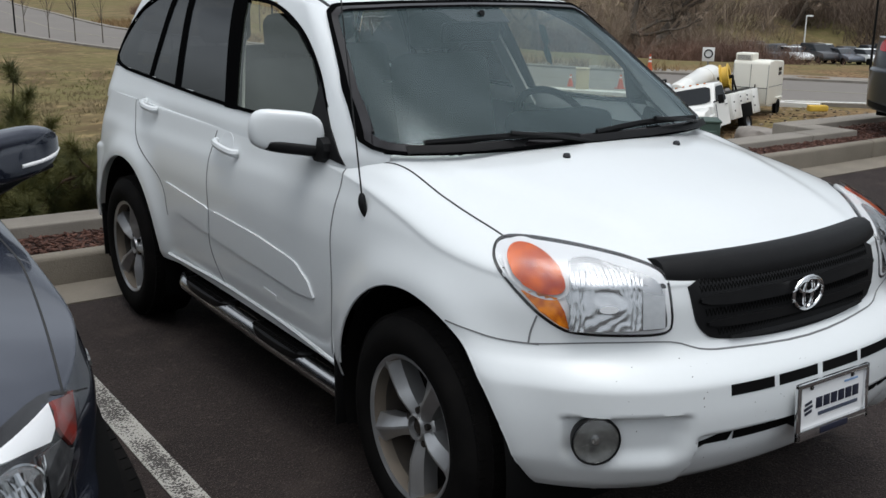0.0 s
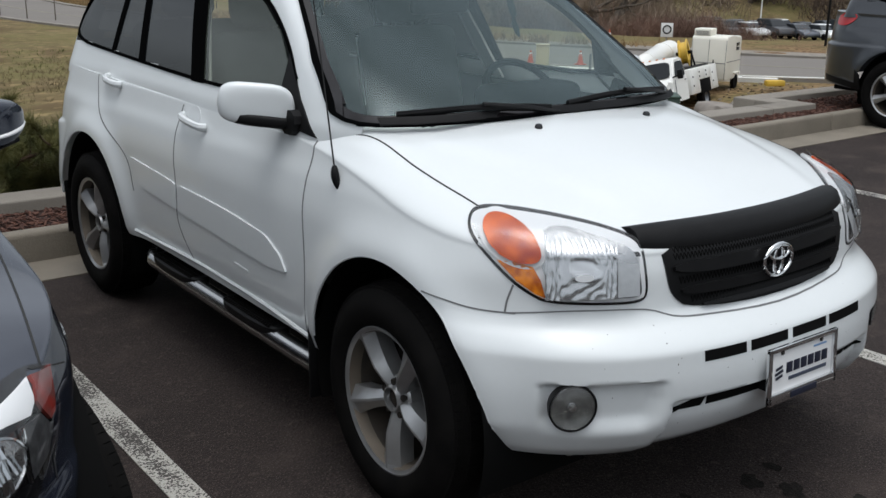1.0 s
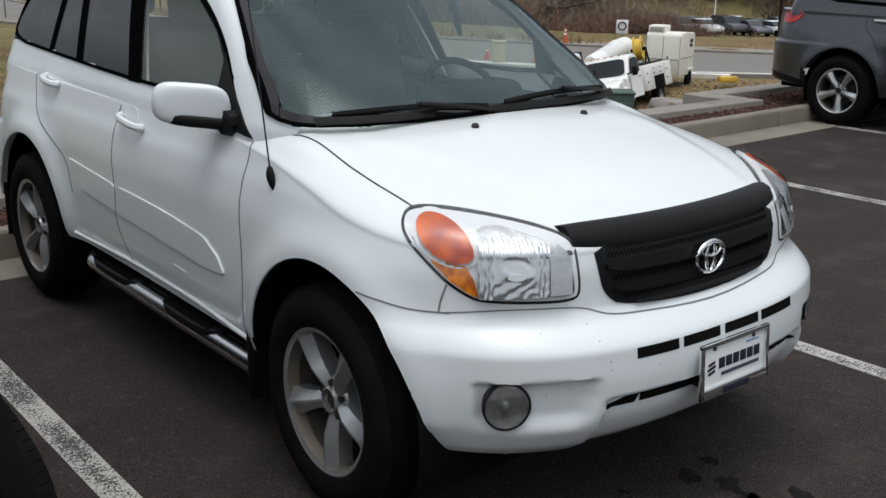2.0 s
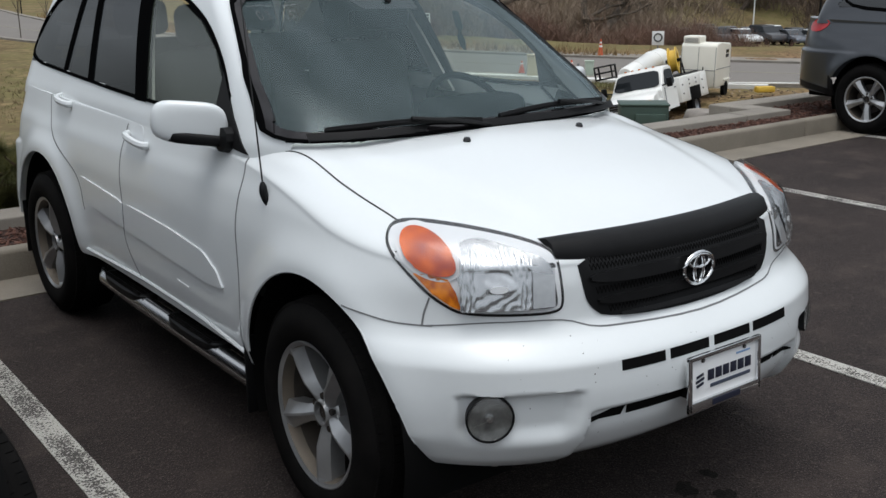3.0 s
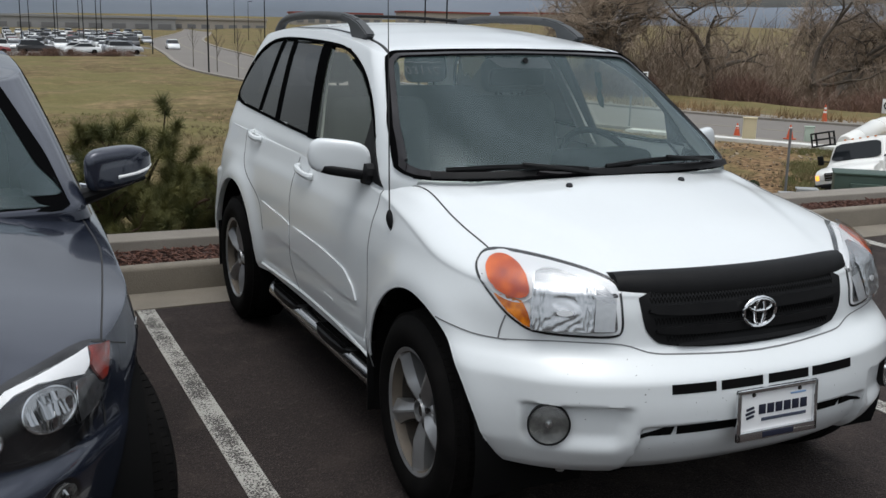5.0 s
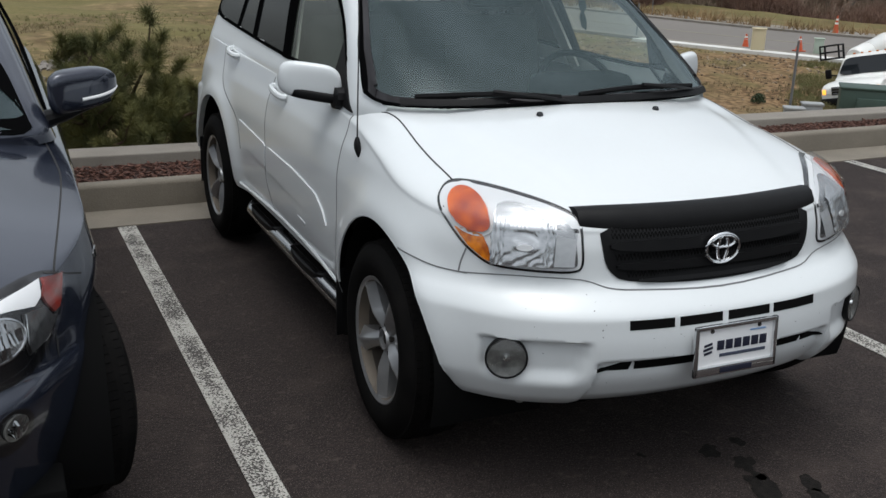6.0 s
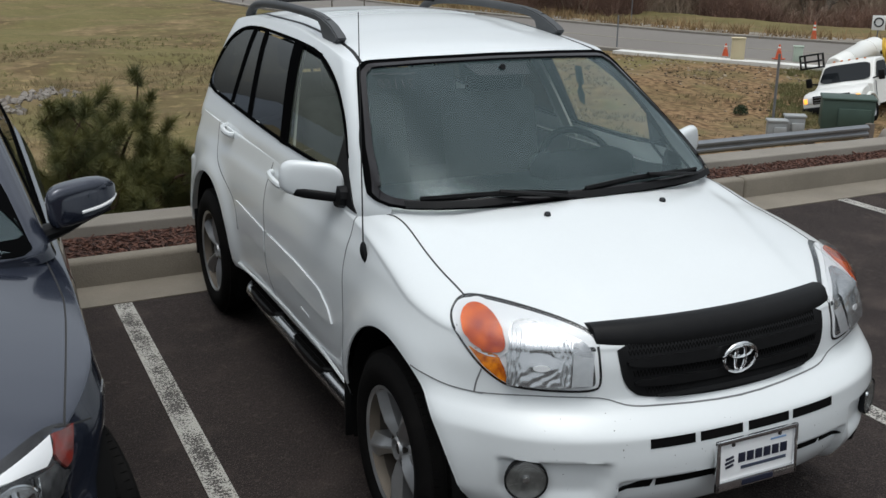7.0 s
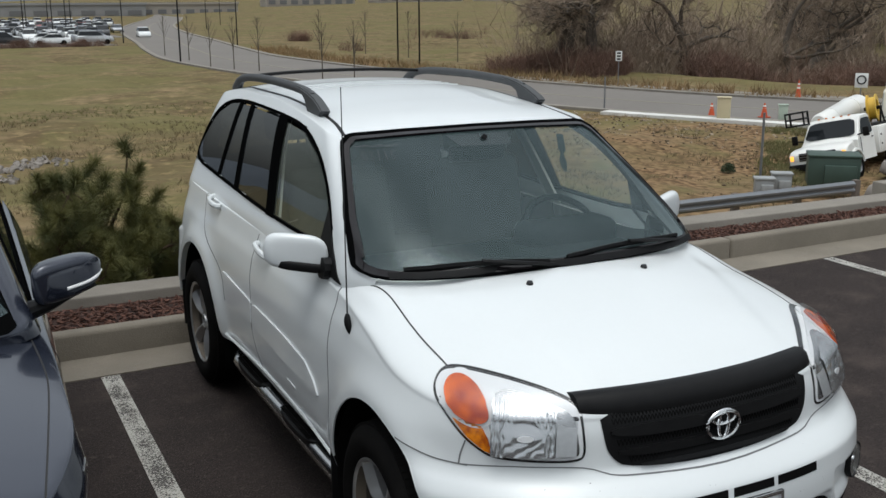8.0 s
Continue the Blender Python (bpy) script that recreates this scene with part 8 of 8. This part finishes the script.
thicket("brush_thicket", 620, [(82, 86, 4, 3), (90, 79, 4, 3), (98, 72, 4, 3), (106, 64, 4, 3), (114, 56, 4, 3)], 4.5, 9.0, DUSKWOOD, "dark brown leafless woodland behind the parked cars", 36)
thicket("tall_brush", 240, [(46, 64, 3.5, 3), (53, 63, 4, 3), (60, 62, 4, 3), (67, 61, 4, 3), (118, 74, 5, 4), (128, 56, 5, 4)], 5.0, 9.5, TWIGS, "tall thin leafless grey-brown saplings among the trees", 35)


def sapling(x, y, h, seed):
    rng = random.Random(seed)
    t = thing("sapling", (x, y, ground_z(x, y)), "thin bare street sapling beside the road", "tree", "saplings")
    bm = bmesh.new()
    rod(bm, (0, 0, -0.2), (0, 0, h), 0.05, 0.012, 6)
    part("trunk", bm, GREYBARK, t)
    bm = bmesh.new()
    for k in range(16):
        z = h * rng.uniform(0.35, 0.95)
        a = rng.uniform(0, 6.283)
        l = (h - z) * 0.5 + 0.25
        rod(bm, (0, 0, z), (l * 0.5 * math.cos(a), l * 0.5 * math.sin(a), z + l), 0.016, 0.006, 4)
    tagged(part("twig_spray", bm, GREYBARK, t), kind="stuff")


for k, (x, y) in enumerate(((17.8, 78.5), (18.9, 75.6), (20.0, 72.6), (18.6, 100), (18.7, 90), (21.2, 62), (21.9, 58), (36, 104), (36.5, 92), (37.5, 84), (38.5, 76))):
    sapling(x, y, 4.2, 50 + k)
def green_bush():
    """A small leafy bush: short shoots with many little leaves."""
    r = random.Random(8)
    bush = thing("green_shrub", (20.4, 21.9, ground_z(20.4, 21.9)), "small dark green shrub on the bare bank", "shrub")
    bm = bmesh.new()
    for _ in range(700):
        a, e, q = r.uniform(0, 6.283), r.uniform(0.1, 1.5), r.uniform(0.5, 1.0)
        p = Vector((0.26 * q * math.cos(a) * math.cos(e), 0.26 * q * math.sin(a) * math.cos(e), 0.03 + 0.30 * q * math.sin(e)))
        u = Vector((r.gauss(0, 1), r.gauss(0, 1), r.gauss(0, 1))).normalized() * 0.035
        v = u.cross(Vector((r.gauss(0, 1), r.gauss(0, 1), r.gauss(0, 1)))).normalized() * 0.014
        bm.faces.new([bm.verts.new(p + k) for k in (u, v, -u, -v)])
    tagged(part("leaves", bm, material("dark_shrub_leaf", (0.030, 0.050, 0.018), 0.7, vary=0.5, scale=9), bush), kind="stuff")
    bm = bmesh.new()
    for k in range(6):
        rod(bm, (0, 0, -0.05), (0.15 * math.cos(k), 0.15 * math.sin(k), 0.24), 0.008, 0.003, 5)
    part("stem", bm, BARK, bush)


green_bush()


# ---- lamps, far cars, buildings, hills ----
def street_lamp(x, y, h, heads=1, mat=None, turn=0):
    lamp = thing("street_lamp", (x, y, ground_z(x, y)), "tall dark lamp post with a box head", "street lamp", "street lamps", turn=turn)
    bm = bmesh.new()
    rod(bm, (0, 0, -0.3), (0, 0, h), 0.075, 0.055, 8)
    part("pole", bm, mat or BLACK, lamp)
    for k in range(heads):
        s = -1 if k else 1
        bm = bmesh.new()
        box(bm, (0.7, 0.35, 0.16), (s * 0.55, 0, h - 0.05), 0.02)
        rod(bm, (0, 0, h - 0.05), (s * 0.25, 0, h - 0.05), 0.04)
        part("lamp_head", bm, mat or BLACK, lamp)


for x, y, h, n in ((17.2, 86.6, 7.6, 1), (31.4, 120.4, 8, 1), (32.1, 74.2, 8.5, 1), (32.4, 70.7, 8.7, 1), (20.8, 137, 9, 1), (1.5, 150, 9, 2), (5.5, 150, 9, 2), (10, 152, 9, 2), (14.2, 156, 9, 2), (16.5, 160, 9, 2),
                   (19, 175, 9, 2), (8, 175, 9, 2), (12.5, 178, 9, 2), (-3, 160, 9, 2), (3.5, 190, 9, 2), (17.5, 195, 9, 2), (47, 200, 9, 1), (60, 240, 9, 1), (88.0, 63.4, 4.5, 1), (50.0, 31.3, 7.5, 1)):
    street_lamp(x, y, h, n, SIGNWHITE if x == 88.0 else None)

PAINTS = [material("far_paint", c, 0.35, metal=m, coat=0.6) for c, m in (((0.75, 0.76, 0.76), 0), ((0.30, 0.31, 0.33), 0.5), ((0.03, 0.03, 0.033), 0.2), ((0.09, 0.10, 0.12), 0.4), ((0.52, 0.53, 0.54), 0.5), ((0.20, 0.035, 0.035), 0.2), ((0.035, 0.06, 0.14), 0.2))]


def far_car(paint, tall):
    """A small saloon or sport utility for the distant rows; local x is ahead."""
    c = thing("parked_car", (0, 0, 0), "car parked in a distant row", "car", "far parked cars")
    bm = bmesh.new()
    h = 0.28 if tall else 0.0
    low = [(-2.25, 0.35), (-2.28, 0.75 + h * 0.4), (-2.15, 0.92 + h * 0.7), (-0.6, 0.95 + h * 0.5), (1.0, 0.95 + h * 0.5), (2.05, 0.80 + h * 0.6), (2.25, 0.60), (2.25, 0.32)]
    rows = [[bm.verts.new((x, y, z)) for x, z in low] for y in (-0.9, 0.9)]
    n = len(low)
    for k in range(n):
        bm.faces.new((rows[0][k], rows[0][(k + 1) % n], rows[1][(k + 1) % n], rows[1][k]))
    bm.faces.new(rows[0]), bm.faces.new(rows[1][::-1])
    bmesh.ops.bevel(bm, geom=bm.edges[:], offset=0.10, segments=2, profile=0.5, affect="EDGES")
    part("body", bm, paint, c)
    b = 0.92 + h * 0.5
    t = 1.42 + h
    up = [(-2.0 if tall else -1.55, b), (-1.75 if tall else -0.85, t), (0.15, t), (1.05, b)]
    for nm, mat, zz0, zz1 in (("window_band", DARKGLASS, b, t - 0.06), ("roof", paint, t - 0.06, t)):
        bm = bmesh.new()
        def at(z, i):
            f = (z - b) / (t - b)
            return up[0][0] + (up[1][0] - up[0][0]) * f if i == 0 else up[3][0] + (up[2][0] - up[3][0]) * f
        vs = [[bm.verts.new((at(z, i), y * (0.84 - 0.16 * (z - b) / (t - b)), z)) for i, y in ((0, -1), (1, -1), (1, 1), (0, 1))] for z in (zz0, zz1)]
        for k in range(4):
            bm.faces.new((vs[0][k], vs[0][(k + 1) % 4], vs[1][(k + 1) % 4], vs[1][k]))
        bm.faces.new(vs[1])
        part(nm, bm, mat, c)
    for x in (-1.4, 1.4):
        for y in (-0.83, 0.83):
            bm = bmesh.new()
            rod(bm, (x, y - 0.1, 0.33), (x, y + 0.1, 0.33), 0.33, steps=16)
            part("wheel", bm, RUBBER, c)
    return c


protos = {}
rng = random.Random(77)


def park(x, y, turn, k, tall):
    z = ground_z(x, y) + 0.04
    if (k, tall) not in protos:
        protos[(k, tall)] = far_car(PAINTS[k], tall)
        protos[(k, tall)].matrix_basis = pose(x, y, z, 0, 0, turn)
        return
    copy_thing(protos[(k, tall)], pose(x, y, z, 0, 0, turn))


for row, y in enumerate((133, 138.5, 147, 155, 165, 174, 186, 198, 214, 232, 252, 275)):
    x = 1.0 + 0.03 * (y - 130)
    while x < road_near(y) - 3.5:
        if rng.random() < 0.85:
            side = row in (0, 1)
            park(x, y + rng.uniform(-0.3, 0.3), rng.choice((0, 180)) if side else (92 if row % 2 else 268), rng.choice((0, 1, 2, 5, 3, 0, 4, 0)), rng.random() < 0.6)
        x += 5.2 if row in (0, 1) else 2.9
for k in range(18):
    park(69.5 + 1.20 * k, 75.3 - 1.82 * k, 250, (2, 3, 2, 2, 3, 2, 2, 3, 2, 0, 2, 3, 0, 2, 1, 2, 2, 3)[k], k in (0, 3, 4, 8, 10, 13, 15))
for k in range(13):
    park(82.0 + 1.20 * k, 70.0 - 1.82 * k, 250, (1, 4, 2, 3, 1, 0, 2, 2, 4, 3, 1, 2, 0)[k], k in (0, 2, 5, 9, 11))
park(27.6, 160, 265, 0, True)
park(28.0, 187, 268, 1, False)
slab("far_car_park", -30, 25, 160.004, 285, LOW - 0.3, LOW + 0.05, ROADTAR, "grey asphalt of the distant car park", "pavement")
slab("far_car_park", -30, 18.8, 129, 160, LOW - 0.3, LOW + 0.05, ROADTAR, "grey asphalt of the distant car park", "pavement")


def building(name, x, y, w, d, h, mat, label, rows=1, cols=12, roof=None, turn=-8):
    z = ground_z(x, y)
    b = thing(name, (x, y, z), label, "building", turn=turn)
    bm = bmesh.new()
    box(bm, (w, d, h + 1), (0, 0, h / 2 - 0.5))
    wall = part("wall", bm, mat, b)
    bm = bmesh.new()
    box(bm, (w + 1, d + 1, 0.9), (0, 0, h + 0.46))
    part("roof", bm, roof or mat, b)
    for r in range(rows):
        for k in range(cols):
            bm = bmesh.new()
            box(bm, (w / cols * 0.6, 0.3, h * 0.42 / rows), (-w / 2 + w / cols * (k + 0.5), -d / 2 - 0.1, h * (0.3 + r / rows)))
            part("window", bm, FARGLASS, wall)


FARGLASS = material("far_window_glass", (0.15, 0.15, 0.155), 0.3)
TANWALL = material("tan_building_wall", (0.34, 0.31, 0.27), 0.9, vary=0.3, scale=0.1)
GREYWALL = material("grey_building_wall", (0.28, 0.28, 0.28), 0.9, vary=0.3, scale=0.1)
REDROOF = material("red_roof", (0.22, 0.055, 0.045), 0.8, vary=0.3, scale=0.1)
building("office_block", 40, 440, 78, 30, 4.2, GREYWALL, "long grey flat-roofed building in the distance", 1, 9)
building("office_block", 88, 450, 62, 30, 4.0, TANWALL, "tan flat-roofed building with a window band", 1, 11)
building("warehouse", -60, 480, 90, 40, 4.2, TANWALL, "long tan warehouse in the distance", 1, 8)
for k in range(3):
    building("school_block", 178 + 55 * k, 520 - 16 * k, 46, 22, 5.0, TANWALL, "tan building with a dark red roof", 1, 8, REDROOF)


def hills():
    """Foothills that close the horizon; distance haze is put into their blue-grey colour."""
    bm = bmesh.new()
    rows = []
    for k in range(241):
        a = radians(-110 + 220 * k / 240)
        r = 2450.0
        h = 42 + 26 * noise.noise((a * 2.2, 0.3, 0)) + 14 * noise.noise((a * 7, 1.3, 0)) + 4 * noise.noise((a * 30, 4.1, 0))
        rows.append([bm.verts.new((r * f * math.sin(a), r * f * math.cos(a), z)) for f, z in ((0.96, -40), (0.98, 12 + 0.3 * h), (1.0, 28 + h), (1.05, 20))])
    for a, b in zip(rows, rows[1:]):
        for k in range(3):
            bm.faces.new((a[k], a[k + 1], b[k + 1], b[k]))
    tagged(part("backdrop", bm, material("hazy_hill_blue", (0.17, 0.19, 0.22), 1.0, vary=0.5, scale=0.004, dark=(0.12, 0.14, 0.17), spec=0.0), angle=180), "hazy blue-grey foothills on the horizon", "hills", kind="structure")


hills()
